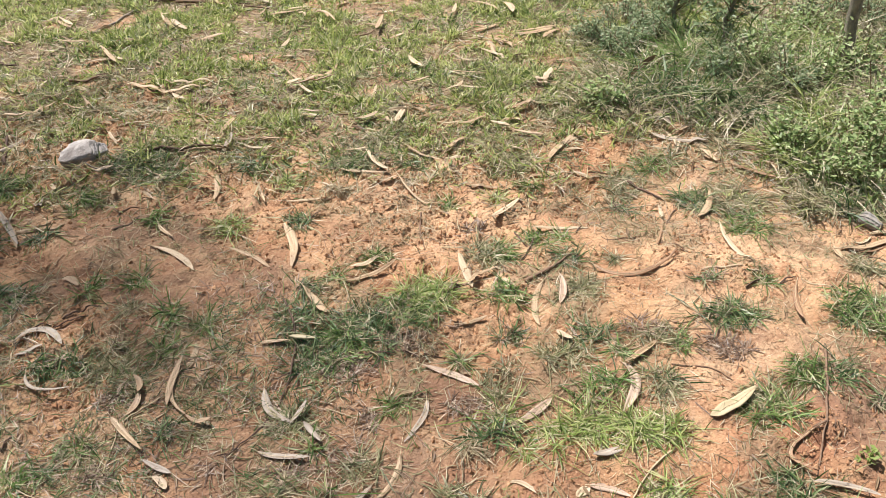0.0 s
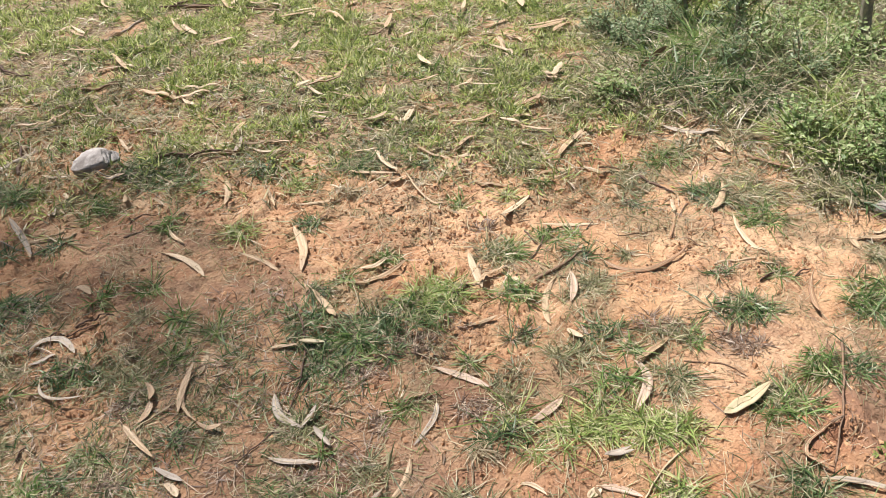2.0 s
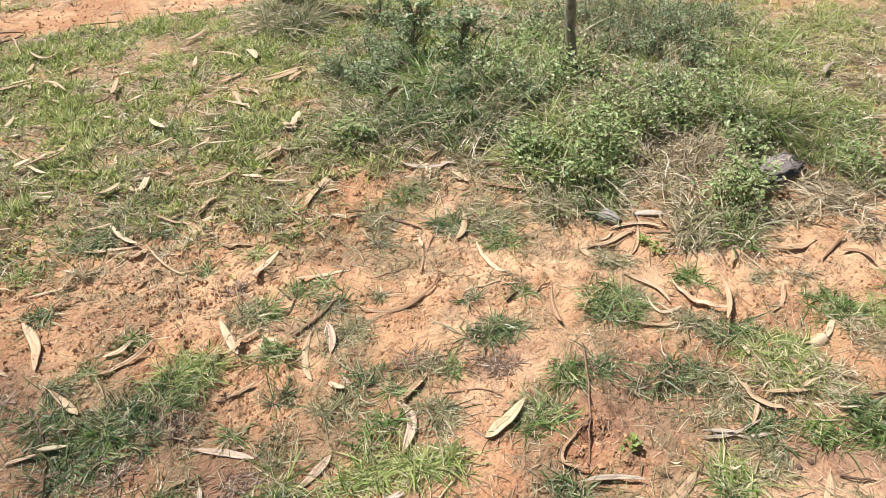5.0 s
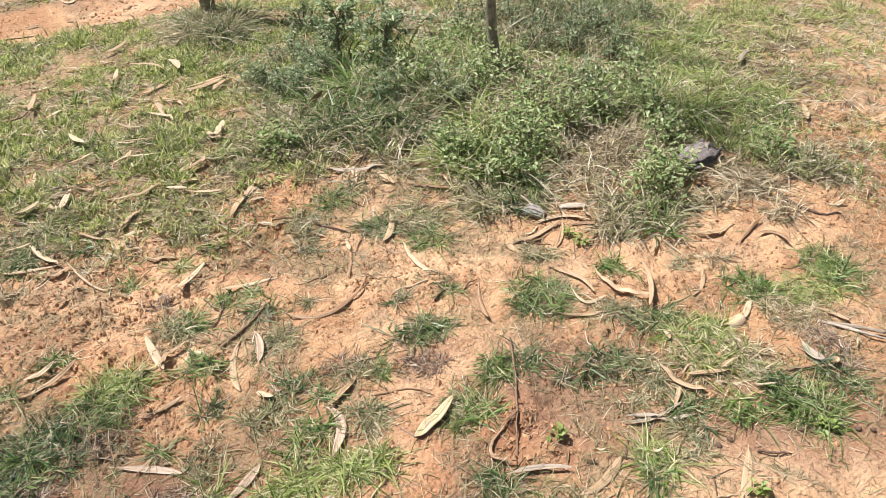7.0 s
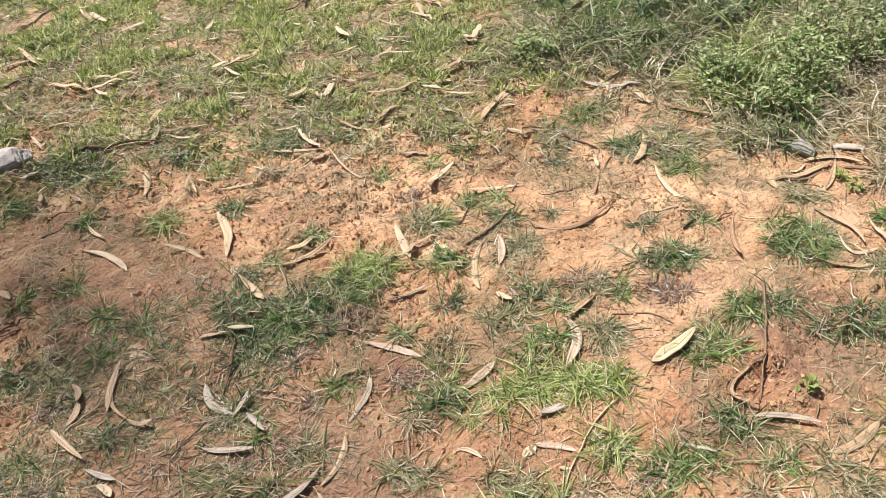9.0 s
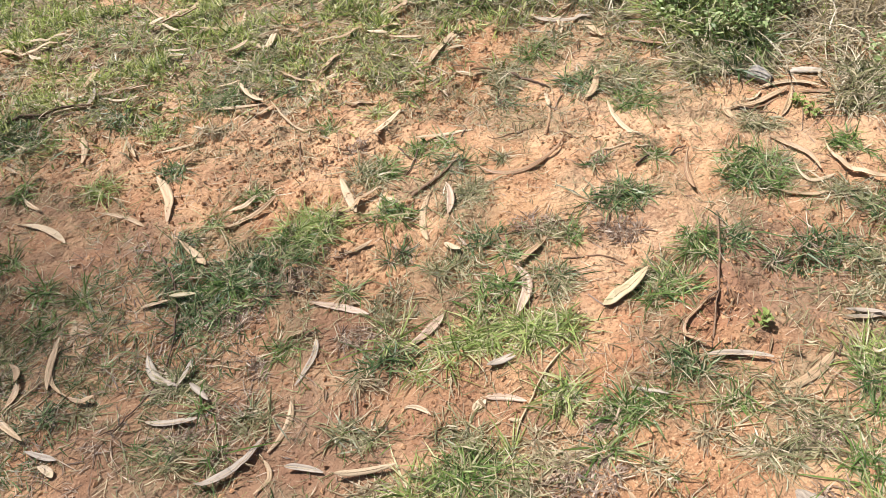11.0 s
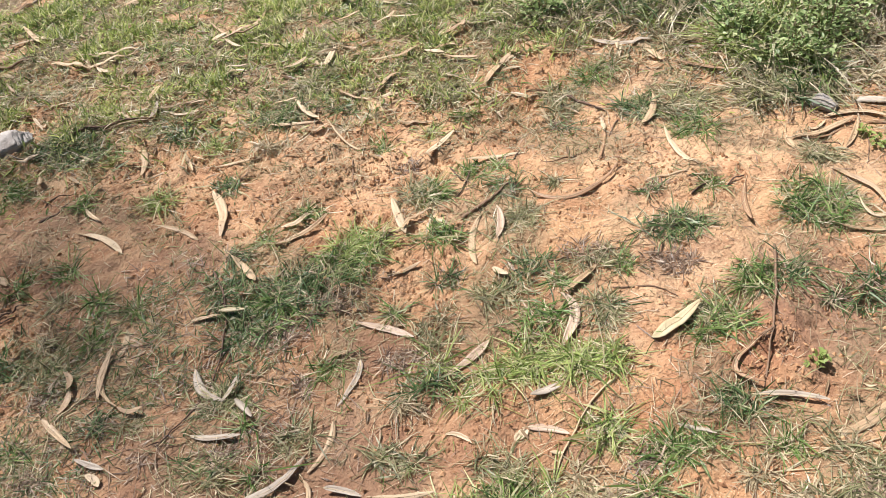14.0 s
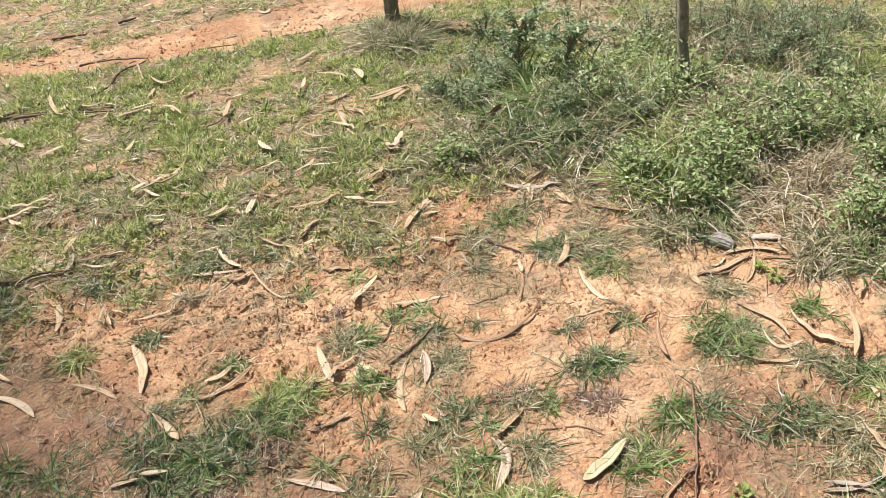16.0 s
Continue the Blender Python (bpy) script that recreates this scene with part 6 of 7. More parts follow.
tuft(-0.431, 2.043, 0.042, 0.046, 0.062, "dark")
tuft(0.322, 1.975, 0.068, 0.041, 0.062, "green")
tuft(0.177, 1.912, 0.043, 0.065, 0.062, "green")
tuft(0.128, 1.872, 0.053, 0.080, 0.055, "grey")
tuft(0.106, 2.037, 0.033, 0.035, 0.036, "brown")
tuft(0.024, 2.327, 0.050, 0.032, 0.050, "straw")
tuft(0.594, 2.279, 0.068, 0.092, 0.055, "grey")
tuft(0.568, 2.143, 0.033, 0.033, 0.062, "dark")
tuft(0.804, 2.168, 0.052, 0.069, 0.062, "dark")
tuft(0.711, 2.406, 0.077, 0.047, 0.062, "green")
tuft(0.940, 2.181, 0.099, 0.081, 0.055, "grey")
tuft(0.939, 2.055, 0.070, 0.066, 0.062, "green")
tuft(0.506, 1.885, 0.022, 0.019, 0.055, "grey")
tuft(0.762, 1.785, 0.044, 0.019, 0.062, "dark")
tuft(0.767, 1.636, 0.087, 0.052, 0.062, "dark")
tuft(0.802, 1.642, 0.036, 0.024, 0.062, "green")
tuft(0.909, 1.777, 0.030, 0.031, 0.062, "green")
tuft(0.385, 1.756, 0.067, 0.051, 0.055, "grey")
tuft(0.363, 1.885, 0.038, 0.040, 0.062, "dark")
tuft(1.142, 1.660, 0.090, 0.089, 0.062, "green")
tuft(1.201, 1.666, 0.059, 0.050, 0.050, "straw")
tuft(1.079, 1.625, 0.043, 0.038, 0.062, "dark")
tuft(1.418, 1.708, 0.044, 0.053, 0.062, "green")
tuft(1.605, 1.643, 0.035, 0.024, 0.055, "grey")
tuft(1.732, 1.635, 0.057, 0.033, 0.050, "straw")
tuft(1.230, 1.842, 0.063, 0.051, 0.055, "grey")
tuft(1.379, 1.451, 0.095, 0.045, 0.062, "dark")
tuft(1.428, 1.420, 0.053, 0.031, 0.062, "green")
tuft(1.331, 1.512, 0.083, 0.061, 0.055, "grey")
tuft(1.736, 1.471, 0.080, 0.073, 0.062, "green")
tuft(1.480, 1.363, 0.121, 0.057, 0.070, "bright")
tuft(1.473, 1.241, 0.131, 0.101, 0.050, "straw")
tuft(1.458, 1.261, 0.092, 0.073, 0.070, "bright")
tuft(-0.176, 1.869, 0.048, 0.023, 0.062, "green")
tuft(0.171, 1.709, 0.060, 0.047, 0.062, "green")
tuft(-0.297, 1.774, 0.030, 0.035, 0.062, "green")
tuft(-0.359, 1.719, 0.044, 0.017, 0.062, "dark")
tuft(-0.038, 1.709, 0.079, 0.074, 0.070, "bright")
tuft(-0.057, 1.656, 0.081, 0.071, 0.062, "green")
tuft(-0.134, 1.609, 0.110, 0.041, 0.062, "dark")
tuft(-0.253, 1.523, 0.132, 0.095, 0.062, "dark")
tuft(-0.238, 1.505, 0.054, 0.052, 0.062, "green")
tuft(0.191, 1.556, 0.043, 0.030, 0.062, "dark")
tuft(0.051, 1.456, 0.025, 0.018, 0.062, "green")
tuft(0.147, 1.381, 0.061, 0.067, 0.055, "grey")
tuft(0.074, 1.310, 0.061, 0.030, 0.036, "brown")
tuft(0.150, 1.275, 0.036, 0.027, 0.070, "bright")
tuft(-0.337, 1.452, 0.051, 0.043, 0.062, "dark")
tuft(-0.369, 1.619, 0.061, 0.051, 0.062, "dark")
tuft(-0.092, 1.527, 0.060, 0.036, 0.036, "brown")
tuft(0.403, 1.551, 0.060, 0.045, 0.062, "dark")
tuft(0.460, 1.487, 0.027, 0.029, 0.062, "green")
tuft(0.321, 1.472, 0.069, 0.039, 0.055, "grey")
tuft(0.397, 1.381, 0.047, 0.033, 0.062, "green")
tuft(0.540, 1.380, 0.050, 0.060, 0.055, "grey")
tuft(0.551, 1.397, 0.031, 0.038, 0.062, "dark")
tuft(0.356, 1.325, 0.045, 0.027, 0.062, "green")
tuft(0.393, 1.251, 0.139, 0.051, 0.070, "bright")
tuft(0.491, 1.240, 0.074, 0.044, 0.070, "bright")
tuft(0.303, 1.244, 0.075, 0.039, 0.070, "bright")
tuft(0.570, 1.551, 0.070, 0.034, 0.055, "grey")
tuft(0.734, 1.522, 0.063, 0.044, 0.036, "brown")
tuft(0.536, 1.590, 0.056, 0.036, 0.036, "brown")
tuft(0.897, 1.431, 0.046, 0.051, 0.062, "green")
tuft(0.978, 1.428, 0.053, 0.043, 0.062, "dark")
tuft(0.782, 1.347, 0.062, 0.043, 0.055, "grey")
tuft(0.773, 1.304, 0.072, 0.053, 0.062, "green")
tuft(0.757, 1.083, 0.066, 0.038, 0.062, "dark")
tuft(0.621, 1.530, 0.036, 0.026, 0.062, "green")
tuft(1.054, 1.336, 0.029, 0.018, 0.062, "dark")
tuft(1.167, 1.339, 0.074, 0.067, 0.062, "dark")
tuft(1.253, 1.283, 0.057, 0.080, 0.055, "grey")
tuft(1.127, 1.026, 0.043, 0.064, 0.070, "bright")
tuft(1.103, 0.994, 0.033, 0.043, 0.062, "green")
tuft(1.286, 1.111, 0.063, 0.062, 0.062, "dark")
tuft(1.254, 1.077, 0.052, 0.042, 0.055, "grey")
tuft(1.204, 0.993, 0.062, 0.026, 0.055, "grey")
tuft(1.400, 1.056, 0.049, 0.054, 0.062, "green")
tuft(1.379, 1.114, 0.052, 0.028, 0.070, "bright")
tuft(1.539, 1.112, 0.052, 0.061, 0.062, "dark")
tuft(1.087, 0.955, 0.039, 0.024, 0.062, "dark")
tuft(1.212, 1.207, 0.056, 0.029, 0.055, "grey")
tuft(-0.099, 1.314, 0.049, 0.034, 0.062, "green")
tuft(-0.270, 1.171, 0.024, 0.024, 0.062, "green")
tuft(-0.163, 1.130, 0.044, 0.047, 0.055, "grey")
tuft(0.074, 1.170, 0.034, 0.033, 0.050, "straw")
tuft(0.137, 1.230, 0.072, 0.031, 0.062, "dark")
tuft(0.214, 1.171, 0.056, 0.036, 0.070, "bright")
tuft(0.048, 1.042, 0.057, 0.037, 0.055, "grey")
tuft(-0.239, 1.042, 0.031, 0.021, 0.062, "green")
tuft(-0.325, 1.058, 0.033, 0.040, 0.055, "grey")
tuft(0.067, 0.916, 0.042, 0.021, 0.050, "straw")
tuft(0.165, 0.915, 0.052, 0.033, 0.070, "bright")
tuft(-0.162, 1.272, 0.024, 0.033, 0.036, "brown")
tuft(-0.237, 1.425, 0.075, 0.034, 0.036, "brown")
tuft(-0.333, 1.255, 0.074, 0.045, 0.055, "grey")
tuft(-0.312, 1.123, 0.060, 0.031, 0.036, "brown")
tuft(0.252, 1.007, 0.052, 0.038, 0.055, "grey")
tuft(0.261, 0.922, 0.080, 0.039, 0.062, "green")
tuft(0.223, 0.908, 0.048, 0.026, 0.070, "bright")
tuft(0.342, 0.852, 0.039, 0.034, 0.055, "grey")
tuft(0.472, 1.060, 0.054, 0.042, 0.070, "bright")
tuft(0.487, 1.037, 0.035, 0.026, 0.062, "green")
tuft(0.571, 1.001, 0.054, 0.032, 0.062, "green")
tuft(0.645, 0.992, 0.065, 0.042, 0.062, "green")
tuft(0.542, 0.974, 0.043, 0.023, 0.036, "brown")
tuft(0.544, 0.913, 0.046, 0.025, 0.062, "green")
tuft(0.473, 0.865, 0.072, 0.044, 0.036, "brown")
tuft(0.454, 0.917, 0.044, 0.027, 0.050, "straw")
tuft(0.617, 0.856, 0.040, 0.032, 0.050, "straw")
tuft(0.624, 0.766, 0.038, 0.018, 0.050, "straw")
tuft(0.326, 0.943, 0.039, 0.032, 0.070, "bright")
tuft(0.409, 0.962, 0.027, 0.039, 0.050, "straw")
tuft(0.814, 0.973, 0.031, 0.021, 0.062, "green")
tuft(0.914, 0.951, 0.031, 0.028, 0.055, "grey")
tuft(0.955, 0.889, 0.062, 0.028, 0.055, "grey")
tuft(1.046, 0.885, 0.030, 0.028, 0.062, "green")
tuft(0.877, 0.849, 0.059, 0.043, 0.055, "grey")
tuft(0.816, 0.850, 0.038, 0.036, 0.050, "straw")
tuft(0.981, 0.786, 0.046, 0.042, 0.062, "green")
tuft(0.998, 0.713, 0.055, 0.017, 0.070, "bright")
tuft(1.052, 0.674, 0.052, 0.033, 0.055, "grey")
tuft(0.901, 0.739, 0.049, 0.019, 0.036, "brown")
tuft(0.811, 0.693, 0.051, 0.035, 0.062, "green")
tuft(0.724, 0.716, 0.047, 0.035, 0.050, "straw")
tuft(0.693, 0.707, 0.040, 0.026, 0.036, "brown")
tuft(1.215, 0.743, 0.035, 0.041, 0.036, "brown")
tuft(1.219, 0.784, 0.031, 0.017, 0.055, "grey")
tuft(0.928, 0.632, 0.021, 0.018, 0.070, "bright")
tuft(0.749, 0.909, 0.044, 0.033, 0.050, "straw")
tuft(0.927, 0.862, 0.053, 0.025, 0.036, "brown")
tuft(2.017, 1.447, 0.077, 0.108, 0.070, "green")
tuft(1.894, 1.400, 0.099, 0.072, 0.060, "bright")
tuft(1.566, 1.018, 0.076, 0.091, 0.080, "green")
tuft(1.702, 1.075, 0.043, 0.088, 0.070, "dark")
tuft(1.762, 1.336, 0.071, 0.080, 0.050, "straw")
tuft(1.767, 1.187, 0.046, 0.097, 0.040, "brown")

# tall grass of the thicket
clump(2.776, 3.221, 0.100, 0.080, 0.140, "bright")
clump(2.871, 3.229, 0.080, 0.060, 0.100, "bright")
clump(2.774, 3.488, 0.080, 0.060, 0.100, "green")
clump(2.178, 2.520, 0.100, 0.080, 0.170, "green")
clump(2.242, 2.433, 0.090, 0.070, 0.160, "bright")
clump(2.177, 2.680, 0.090, 0.070, 0.160, "green")
clump(2.268, 2.262, 0.080, 0.060, 0.120, "bright")
clump(2.277, 2.003, 0.070, 0.060, 0.110, "bright")
clump(1.883, 2.533, 0.090, 0.070, 0.160, "green")
clump(2.508, 2.472, 0.100, 0.080, 0.120, "green")
clump(2.590, 2.386, 0.090, 0.070, 0.100, "green")
clump(2.472, 2.576, 0.080, 0.060, 0.120, "bright")
clump(2.836, 2.634, 0.100, 0.070, 0.080, "grey")
clump(2.486, 2.071, 0.080, 0.060, 0.090, "grey")
clump(2.529, 1.930, 0.100, 0.060, 0.060, "bright")
clump(2.675, 2.049, 0.080, 0.050, 0.060, "grey")
clump(1.877, 2.184, 0.070, 0.060, 0.110, "grey")
clump(2.539, 2.986, 0.090, 0.070, 0.130, "green")
clump(1.580, 3.080, 0.070, 0.060, 0.160, "green")
clump(1.669, 3.025, 0.080, 0.060, 0.160, "grey")
clump(1.481, 3.014, 0.080, 0.060, 0.160, "bright")
clump(1.202, 3.053, 0.080, 0.060, 0.180, "green")
clump(1.400, 3.112, 0.080, 0.060, 0.160, "bright")
clump(1.682, 3.146, 0.060, 0.050, 0.150, "dark")
clump(1.045, 2.854, 0.090, 0.060, 0.140, "green")
clump(1.045, 2.691, 0.070, 0.060, 0.120, "dark")
clump(0.640, 2.836, 0.070, 0.060, 0.120, "green")
clump(0.62, 4.45, 0.10, 0.05, 0.30, "straw")
clump(0.52, 4.44, 0.09, 0.05, 0.28, "green")
clump(0.70, 4.50, 0.08, 0.05, 0.22, "green")
clump(0.605, 2.802, 0.097, 0.118, 0.119, "grey")
clump(0.745, 2.833, 0.099, 0.122, 0.153, "dark")
clump(0.885, 2.841, 0.112, 0.140, 0.187, "dark")
clump(1.013, 2.800, 0.101, 0.125, 0.170, "dark")
clump(1.134, 2.737, 0.112, 0.123, 0.170, "dark")
clump(0.848, 3.072, 0.118, 0.139, 0.204, "green")
clump(1.013, 3.139, 0.134, 0.146, 0.221, "green")
clump(1.158, 3.034, 0.144, 0.142, 0.204, "dark")
clump(1.290, 2.905, 0.141, 0.153, 0.221, "grey")
clump(0.652, 3.048, 0.104, 0.150, 0.136, "grey")
clump(0.543, 2.821, 0.086, 0.118, 0.102, "straw")
clump(0.669, 2.715, 0.100, 0.050, 0.080, "brown")
clump(0.803, 2.715, 0.100, 0.050, 0.080, "brown")
clump(0.925, 2.690, 0.085, 0.045, 0.075, "brown")
clump(1.061, 2.690, 0.110, 0.060, 0.100, "grey")
clump(1.411, 2.955, 0.121, 0.143, 0.204, "green")
clump(1.106, 3.474, 0.158, 0.171, 0.187, "green")
clump(1.508, 3.350, 0.185, 0.172, 0.187, "bright")
clump(1.332, 3.404, 0.158, 0.171, 0.187, "green")
clump(1.560, 3.128, 0.101, 0.158, 0.170, "green")
clump(1.675, 2.843, 0.144, 0.159, 0.170, "grey")
clump(1.806, 2.688, 0.140, 0.136, 0.153, "grey")
clump(1.966, 2.937, 0.150, 0.175, 0.153, "green")
clump(2.042, 2.729, 0.144, 0.174, 0.170, "bright")
clump(2.141, 2.583, 0.141, 0.166, 0.187, "bright")
clump(2.308, 2.588, 0.143, 0.173, 0.153, "bright")
clump(1.833, 2.417, 0.131, 0.120, 0.119, "straw")
clump(1.975, 2.324, 0.120, 0.105, 0.119, "straw")
clump(1.684, 2.368, 0.085, 0.082, 0.102, "straw")
clump(1.653, 1.923, 0.114, 0.108, 0.136, "grey")
clump(1.528, 1.891, 0.092, 0.082, 0.128, "grey")
clump(1.802, 1.950, 0.087, 0.106, 0.119, "grey")
clump(1.210, 2.176, 0.098, 0.075, 0.128, "grey")
clump(1.287, 2.113, 0.086, 0.073, 0.119, "dark")
clump(1.154, 2.193, 0.058, 0.059, 0.102, "grey")
clump(2.344, 1.982, 0.123, 0.133, 0.102, "grey")
clump(2.110, 1.931, 0.119, 0.090, 0.102, "straw")
clump(1.932, 1.909, 0.087, 0.084, 0.085, "straw")
clump(2.082, 1.751, 0.094, 0.066, 0.076, "straw")
clump(2.287, 2.226, 0.130, 0.147, 0.119, "bright")
clump(2.442, 1.951, 0.093, 0.157, 0.102, "grey")
clump(2.574, 3.021, 0.160, 0.217, 0.102, "bright")
clump(2.356, 3.161, 0.162, 0.183, 0.119, "green")
clump(2.599, 2.677, 0.149, 0.158, 0.076, "straw")
clump(2.847, 3.326, 0.158, 0.212, 0.119, "bright")
clump(2.242, 3.512, 0.201, 0.246, 0.187, "grey")
clump(2.552, 3.776, 0.185, 0.236, 0.170, "dark")
clump(2.317, 3.848, 0.184, 0.233, 0.153, "grey")
clump(1.934, 3.523, 0.141, 0.196, 0.119, "grey")
clump(1.811, 3.817, 0.177, 0.258, 0.102, "grey")
clump(1.585, 3.886, 0.177, 0.257, 0.102, "straw")
clump(0.560, 4.290, 0.178, 0.178, 0.170, "grey")
clump(0.519, 4.195, 0.145, 0.120, 0.204, "grey")
clump(0.599, 4.144, 0.116, 0.119, 0.187, "dark")
clump(0.439, 4.255, 0.102, 0.105, 0.170, "grey")
clump(1.972, 2.099, 0.082, 0.060, 0.085, "straw")
clump(1.915, 2.138, 0.062, 0.060, 0.085, "straw")
clump(2.063, 2.092, 0.072, 0.061, 0.085, "straw")
clump(0.490, 4.453, 0.106, 0.132, 0.136, "grey")
clump(0.687, 4.345, 0.090, 0.147, 0.136, "grey")
clump(0.900, 3.762, 0.138, 0.188, 0.102, "grey")
clump(0.681, 3.467, 0.127, 0.162, 0.119, "grey")
clump(0.777, 3.306, 0.124, 0.153, 0.119, "dark")
clump(3.237, 3.043, 0.169, 0.131, 0.060, "straw")
clump(2.575, 2.716, 0.138, 0.180, 0.128, "bright")
clump(2.613, 2.522, 0.121, 0.149, 0.110, "bright")
clump(2.520, 2.356, 0.103, 0.120, 0.102, "bright")
clump(2.114, 2.054, 0.093, 0.077, 0.076, "straw")
clump(2.449, 2.086, 0.096, 0.095, 0.076, "straw")
clump(2.384, 2.872, 0.127, 0.164, 0.119, "bright")
clump(3.026, 3.030, 0.165, 0.158, 0.060, "straw")
clump(1.567, 3.383, 0.119, 0.125, 0.119, "bright")
clump(1.662, 3.270, 0.104, 0.108, 0.119, "bright")
clump(1.071, 3.319, 0.101, 0.113, 0.128, "bright")
clump(1.256, 3.367, 0.103, 0.118, 0.119, "bright")
clump(1.362, 2.240, 0.093, 0.093, 0.119, "dark")
clump(1.171, 2.122, 0.098, 0.068, 0.119, "grey")
clump(1.379, 2.109, 0.054, 0.069, 0.102, "grey")
clump(1.624, 1.941, 0.081, 0.079, 0.128, "grey")
clump(1.594, 2.015, 0.082, 0.081, 0.119, "grey")
clump(1.667, 1.837, 0.077, 0.089, 0.128, "green")
clump(1.495, 2.183, 0.052, 0.049, 0.060, "straw")
clump(1.903, 3.590, 0.128, 0.161, 0.170, "grey")
clump(2.029, 3.501, 0.137, 0.157, 0.170, "grey")
clump(2.287, 3.680, 0.142, 0.174, 0.187, "grey")
clump(2.397, 3.512, 0.136, 0.165, 0.170, "grey")
clump(2.477, 3.363, 0.131, 0.157, 0.153, "bright")
clump(2.648, 3.372, 0.118, 0.161, 0.136, "bright")
clump(1.636, 3.616, 0.129, 0.144, 0.153, "bright")
clump(1.678, 3.380, 0.122, 0.131, 0.136, "bright")
clump(1.805, 3.367, 0.122, 0.132, 0.128, "bright")
clump(1.424, 3.405, 0.124, 0.129, 0.136, "bright")
clump(2.187, 3.993, 0.153, 0.176, 0.170, "grey")
clump(2.675, 3.694, 0.141, 0.166, 0.153, "green")
clump(0.549, 4.467, 0.096, 0.094, 0.187, "grey")
clump(0.686, 4.335, 0.093, 0.089, 0.153, "green")
clump(1.244, 2.415, 0.156, 0.149, 0.150, "bright")
clump(1.411, 2.650, 0.135, 0.149, 0.240, "bright")
clump(2.214, 2.451, 0.114, 0.133, 0.140, "bright")
clump(1.323, 2.381, 0.155, 0.160, 0.160, "green")
clump(1.248, 2.494, 0.100, 0.105, 0.140, "bright")
clump(1.735, 1.973, 0.073, 0.082, 0.140, "green")
clump(0.959, 3.105, 0.105, 0.119, 0.160, "bright")
clump(1.640, 2.688, 0.092, 0.104, 0.180, "bright")
clump(1.307, 2.373, 0.094, 0.095, 0.130, "green")
clump(1.375, 2.256, 0.081, 0.080, 0.130, "bright")
clump(1.650, 2.210, 0.090, 0.070, 0.100, "straw")
clump(1.760, 2.290, 0.100, 0.080, 0.110, "straw")
clump(1.870, 2.360, 0.100, 0.080, 0.110, "straw")
clump(1.720, 2.420, 0.090, 0.080, 0.110, "straw")
clump(1.620, 2.350, 0.070, 0.070, 0.090, "straw")
clump(1.655, 3.095, 0.110, 0.070, 0.130, "bright")
clump(1.590, 3.180, 0.080, 0.070, 0.120, "green")

# leafy plants of the thicket
plant(1.567, 3.083, 0.060, 0.045, 0.160, "leafy")
plant(1.712, 3.093, 0.055, 0.045, 0.150, "leafy")
plant(1.547, 0.953, 0.016, 0.015, 0.030, "broad")
plant(1.358, 1.908, 0.022, 0.018, 0.03, "broad")
plant(1.384, 1.861, 0.020, 0.018, 0.025, "broad")
plant(0.991, 0.625, 0.014, 0.011, 0.030, "broad")
plant(1.285, 0.847, 0.011, 0.012, 0.030, "broad")
plant(1.461, 2.392, 0.126, 0.154, 0.180, "leafy")
plant(1.310, 2.307, 0.122, 0.115, 0.150, "leafy")
plant(1.196, 2.521, 0.085, 0.089, 0.120, "leafy")
plant(1.751, 2.044, 0.118, 0.118, 0.140, "leafy")
plant(1.851, 2.094, 0.101, 0.124, 0.140, "leafy")
plant(2.331, 2.119, 0.080, 0.090, 0.100, "leafy")
plant(0.937, 2.698, 0.048, 0.066, 0.090, "broad")
plant(1.820, 2.950, 0.087, 0.122, 0.220, "broad")
plant(1.605, 2.695, 0.161, 0.157, 0.260, "leafy")
plant(1.690, 2.563, 0.090, 0.125, 0.180, "leafy")
plant(0.748, 3.412, 0.139, 0.179, 0.130, "wiry")
plant(0.663, 3.506, 0.115, 0.164, 0.110, "wiry")
plant(0.851, 3.414, 0.115, 0.161, 0.130, "wiry")
plant(0.866, 3.733, 0.136, 0.163, 0.150, "wiry")
plant(0.955, 3.520, 0.118, 0.137, 0.160, "wiry")
plant(1.205, 3.345, 0.190, 0.206, 0.210, "sapling")
plant(1.043, 3.566, 0.165, 0.169, 0.190, "sapling")
plant(2.113, 3.636, 0.175, 0.210, 0.240, "wiry")
plant(2.312, 3.407, 0.113, 0.199, 0.200, "wiry")
plant(0.605, 2.802, 0.054, 0.066, 0.090, "leafy")
plant(1.983, 3.132, 0.047, 0.082, 0.120, "broad")
plant(1.665, 3.606, 0.084, 0.109, 0.120, "broad")
plant(0.941, 1.154, 0.033, 0.025, 0.050, "broad")
plant(1.525, 2.540, 0.101, 0.155, 0.160, "leafy")
plant(0.753, 3.264, 0.109, 0.125, 0.130, "wiry")
plant(0.933, 3.519, 0.116, 0.143, 0.160, "wiry")
plant(1.096, 3.002, 0.102, 0.104, 0.170, "wiry")
plant(1.256, 3.058, 0.102, 0.108, 0.180, "leafy")
plant(1.330, 2.868, 0.097, 0.099, 0.180, "wiry")
plant(1.510, 2.970, 0.100, 0.107, 0.180, "leafy")
plant(1.452, 2.516, 0.098, 0.106, 0.170, "leafy")
plant(1.202, 2.467, 0.087, 0.087, 0.120, "leafy")
plant(1.850, 2.617, 0.089, 0.104, 0.140, "leafy")
plant(2.036, 2.706, 0.091, 0.111, 0.140, "leafy")
plant(2.073, 2.543, 0.087, 0.104, 0.140, "leafy")
plant(1.930, 2.851, 0.095, 0.117, 0.140, "wiry")
plant(2.184, 2.875, 0.095, 0.123, 0.140, "leafy")
plant(2.008, 2.338, 0.073, 0.105, 0.130, "leafy")
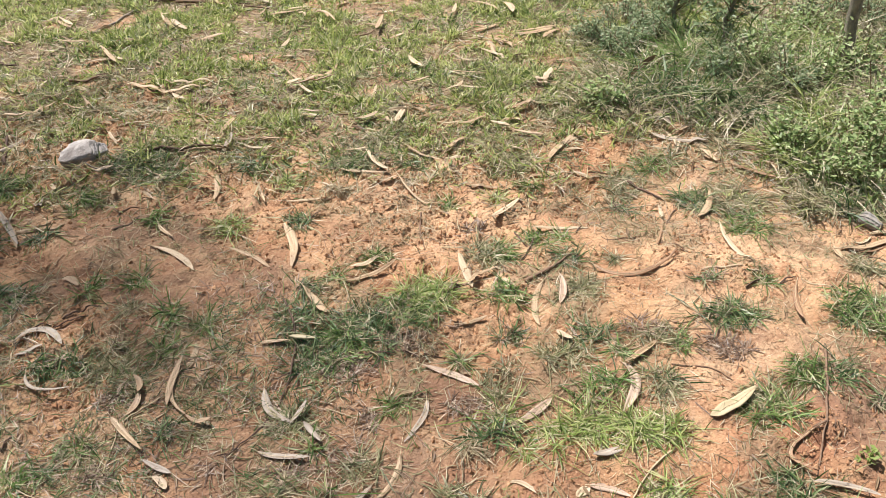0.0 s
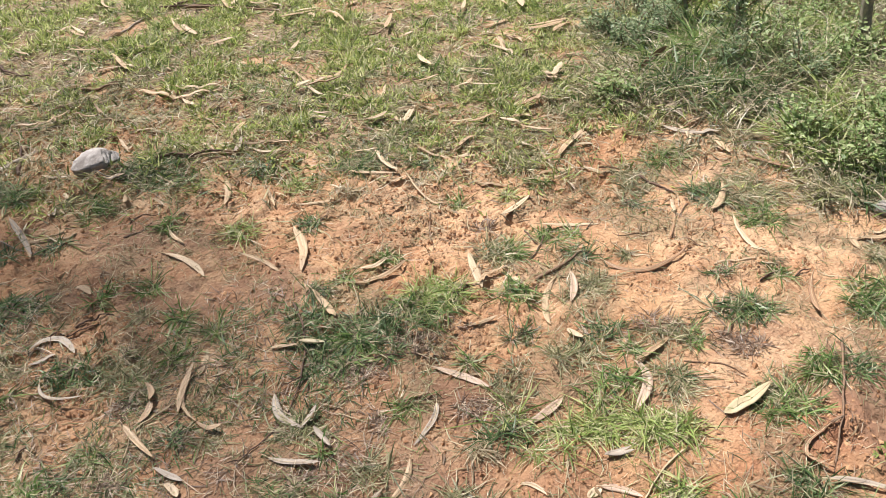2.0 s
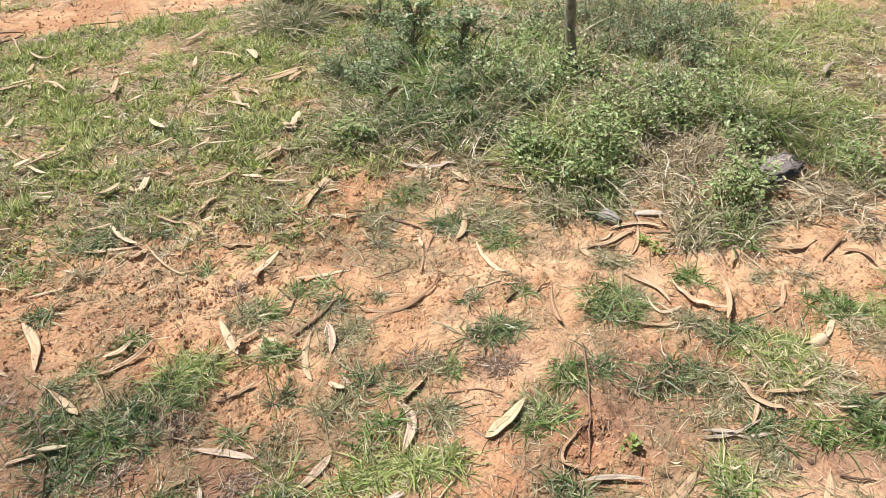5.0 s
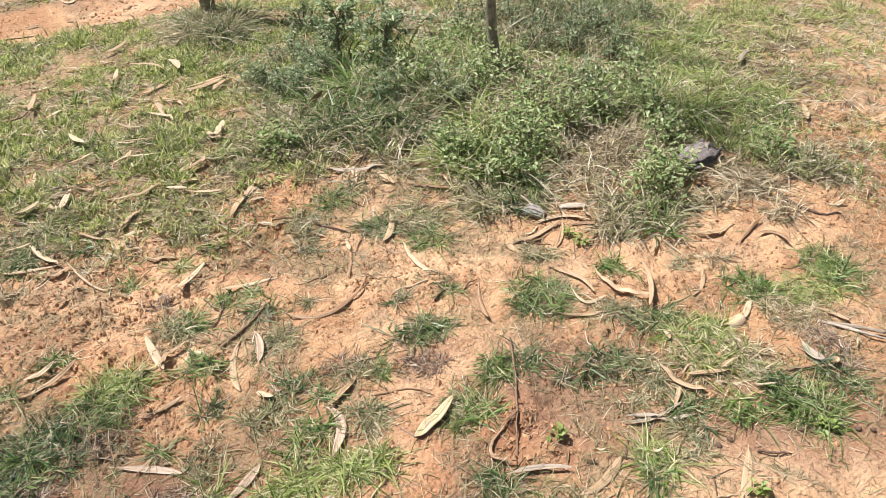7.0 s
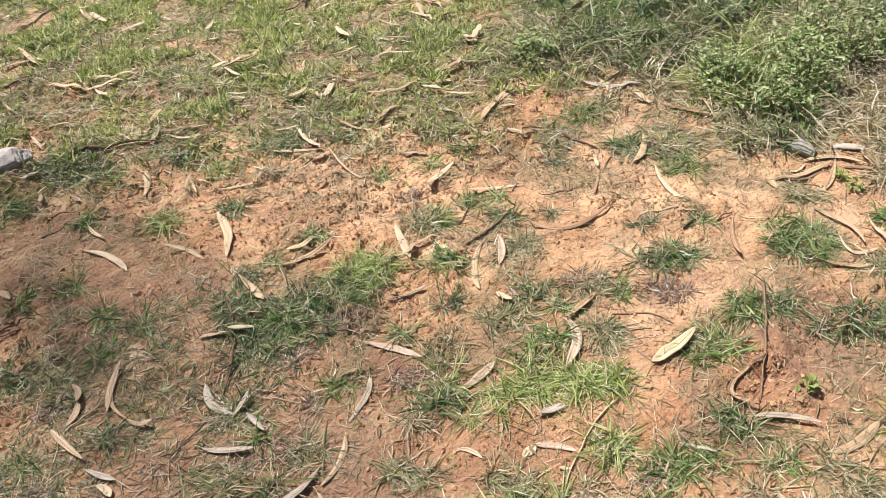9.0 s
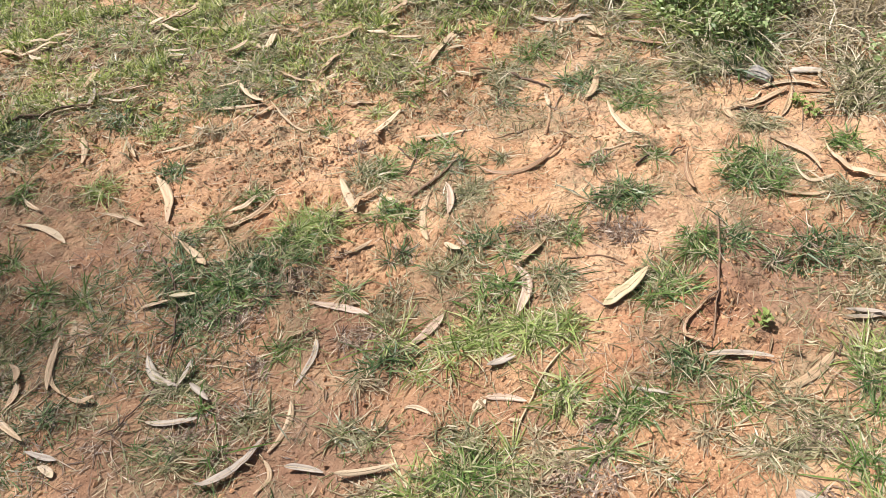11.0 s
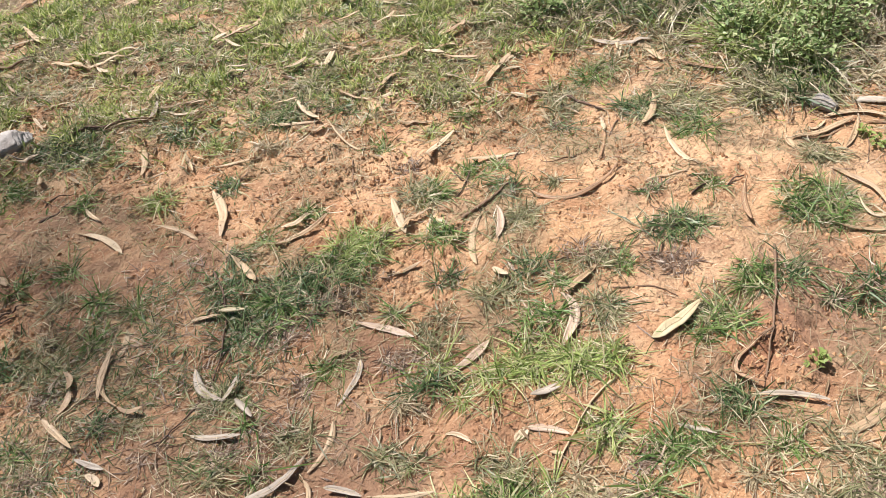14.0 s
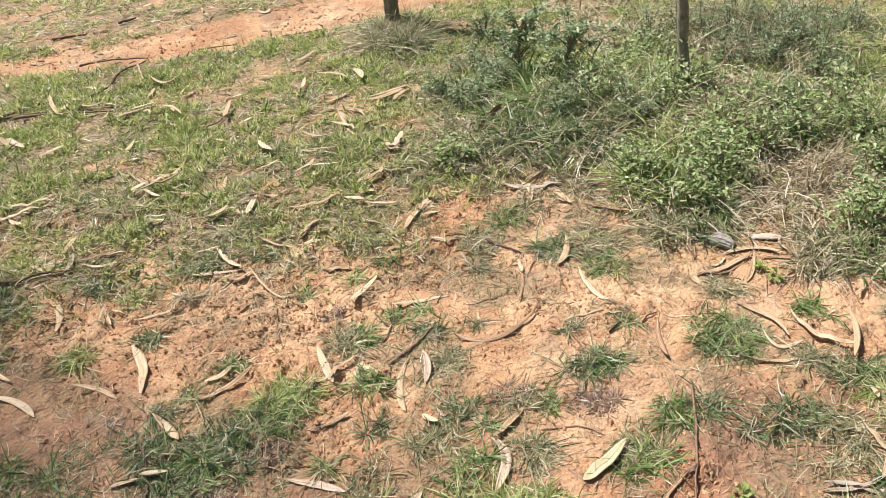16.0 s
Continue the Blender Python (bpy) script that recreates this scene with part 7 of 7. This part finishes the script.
plant(1.070, 3.876, 0.126, 0.137, 0.180, "wiry")
plant(1.016, 4.154, 0.134, 0.153, 0.160, "wiry")
plant(1.504, 3.481, 0.113, 0.121, 0.140, "leafy")
plant(1.671, 3.564, 0.115, 0.127, 0.140, "leafy")
plant(1.977, 3.337, 0.120, 0.133, 0.180, "wiry")
plant(2.217, 3.544, 0.125, 0.148, 0.180, "wiry")
plant(2.221, 3.109, 0.101, 0.125, 0.130, "wiry")
plant(2.012, 3.708, 0.131, 0.171, 0.200, "wiry")
plant(2.245, 3.829, 0.134, 0.184, 0.220, "wiry")
plant(2.382, 3.642, 0.128, 0.174, 0.200, "wiry")
plant(2.392, 3.359, 0.120, 0.155, 0.180, "wiry")
plant(2.661, 3.528, 0.123, 0.172, 0.180, "wiry")
plant(1.952, 3.906, 0.137, 0.183, 0.180, "wiry")
plant(1.766, 3.807, 0.121, 0.158, 0.160, "wiry")
plant(2.110, 3.286, 0.118, 0.146, 0.140, "wiry")


# ---- leaf litter ----
def litter(name, count, box, share, low, high, mat, label, seed):
    """Small torn bits of dry leaf, lying nearly flat."""
    x, y, r = scatter(count, *box, share, seed)
    n = len(x)
    a = r.uniform(0, 6.283, n)
    way = np.stack([np.cos(a), np.sin(a), r.normal(0, 0.06, n)], 1)
    long = low + (high - low) * r.rand(n) ** 2
    spot = np.stack([x, y, height(x, y) + 0.004 + 0.012 * lawn(x, y)], 1)
    me = leaflets(name, spot, way, long, long * r.uniform(0.07, 0.22, n), mat, 0.15, 0.15)
    return tagged(new(name, me), label, "leaf litter", kind="stuff")


BITS = leafage("leaf_bits", ((0.0, (0.20, 0.12, 0.07)), (0.4, (0.40, 0.29, 0.17)), (0.8, (0.52, 0.41, 0.26)), (1.0, (0.62, 0.51, 0.34))), 0.12)
litter("leaf_litter", 3600, (-2.4, 3.6, 2.3, 5.2), lambda x, y: (0.25 + 0.75 * lattice(x, y, 0.4, 30)) * (1 - 0.9 * track(x, y)), 0.012, 0.10, BITS, "small dry leaf bits scattered over the grass", 41)
litter("leaf_litter", 1500, (-1.8, 2.8, 0.4, 2.5), lambda x, y: 0.15 + 0.7 * lattice(x, y, 0.3, 31), 0.006, 0.05, BITS, "small dry leaf bits scattered over red earth", 42)
litter("leaf_litter", 60, (0.75, 1.35, 2.38, 2.62), lambda x, y: 1.0 + 0 * x, 0.03, 0.09, BITS, "dry leaves heaped at the foot of the thicket", 43)
litter("leaf_litter", 700, (0.2, 2.9, 2.1, 3.6), fringe, 0.02, 0.09, BITS, "dry leaves caught in straw round the thicket", 44)
litter("leaf_litter", 900, (-3.0, 1.6, 4.4, 6.6), lambda x, y: 0.35 + 0.6 * lattice(x, y, 0.3, 32), 0.015, 0.08, BITS, "dark and pale leaf bits on and behind the dirt track", 45)
litter("leaf_litter", 420, (-0.9, 1.3, 2.05, 2.75), lambda x, y: 0.3 + 0.7 * lattice(x, y, 0.2, 33), 0.02, 0.085, BITS, "tan leaf bits where the grass thins into earth", 46)
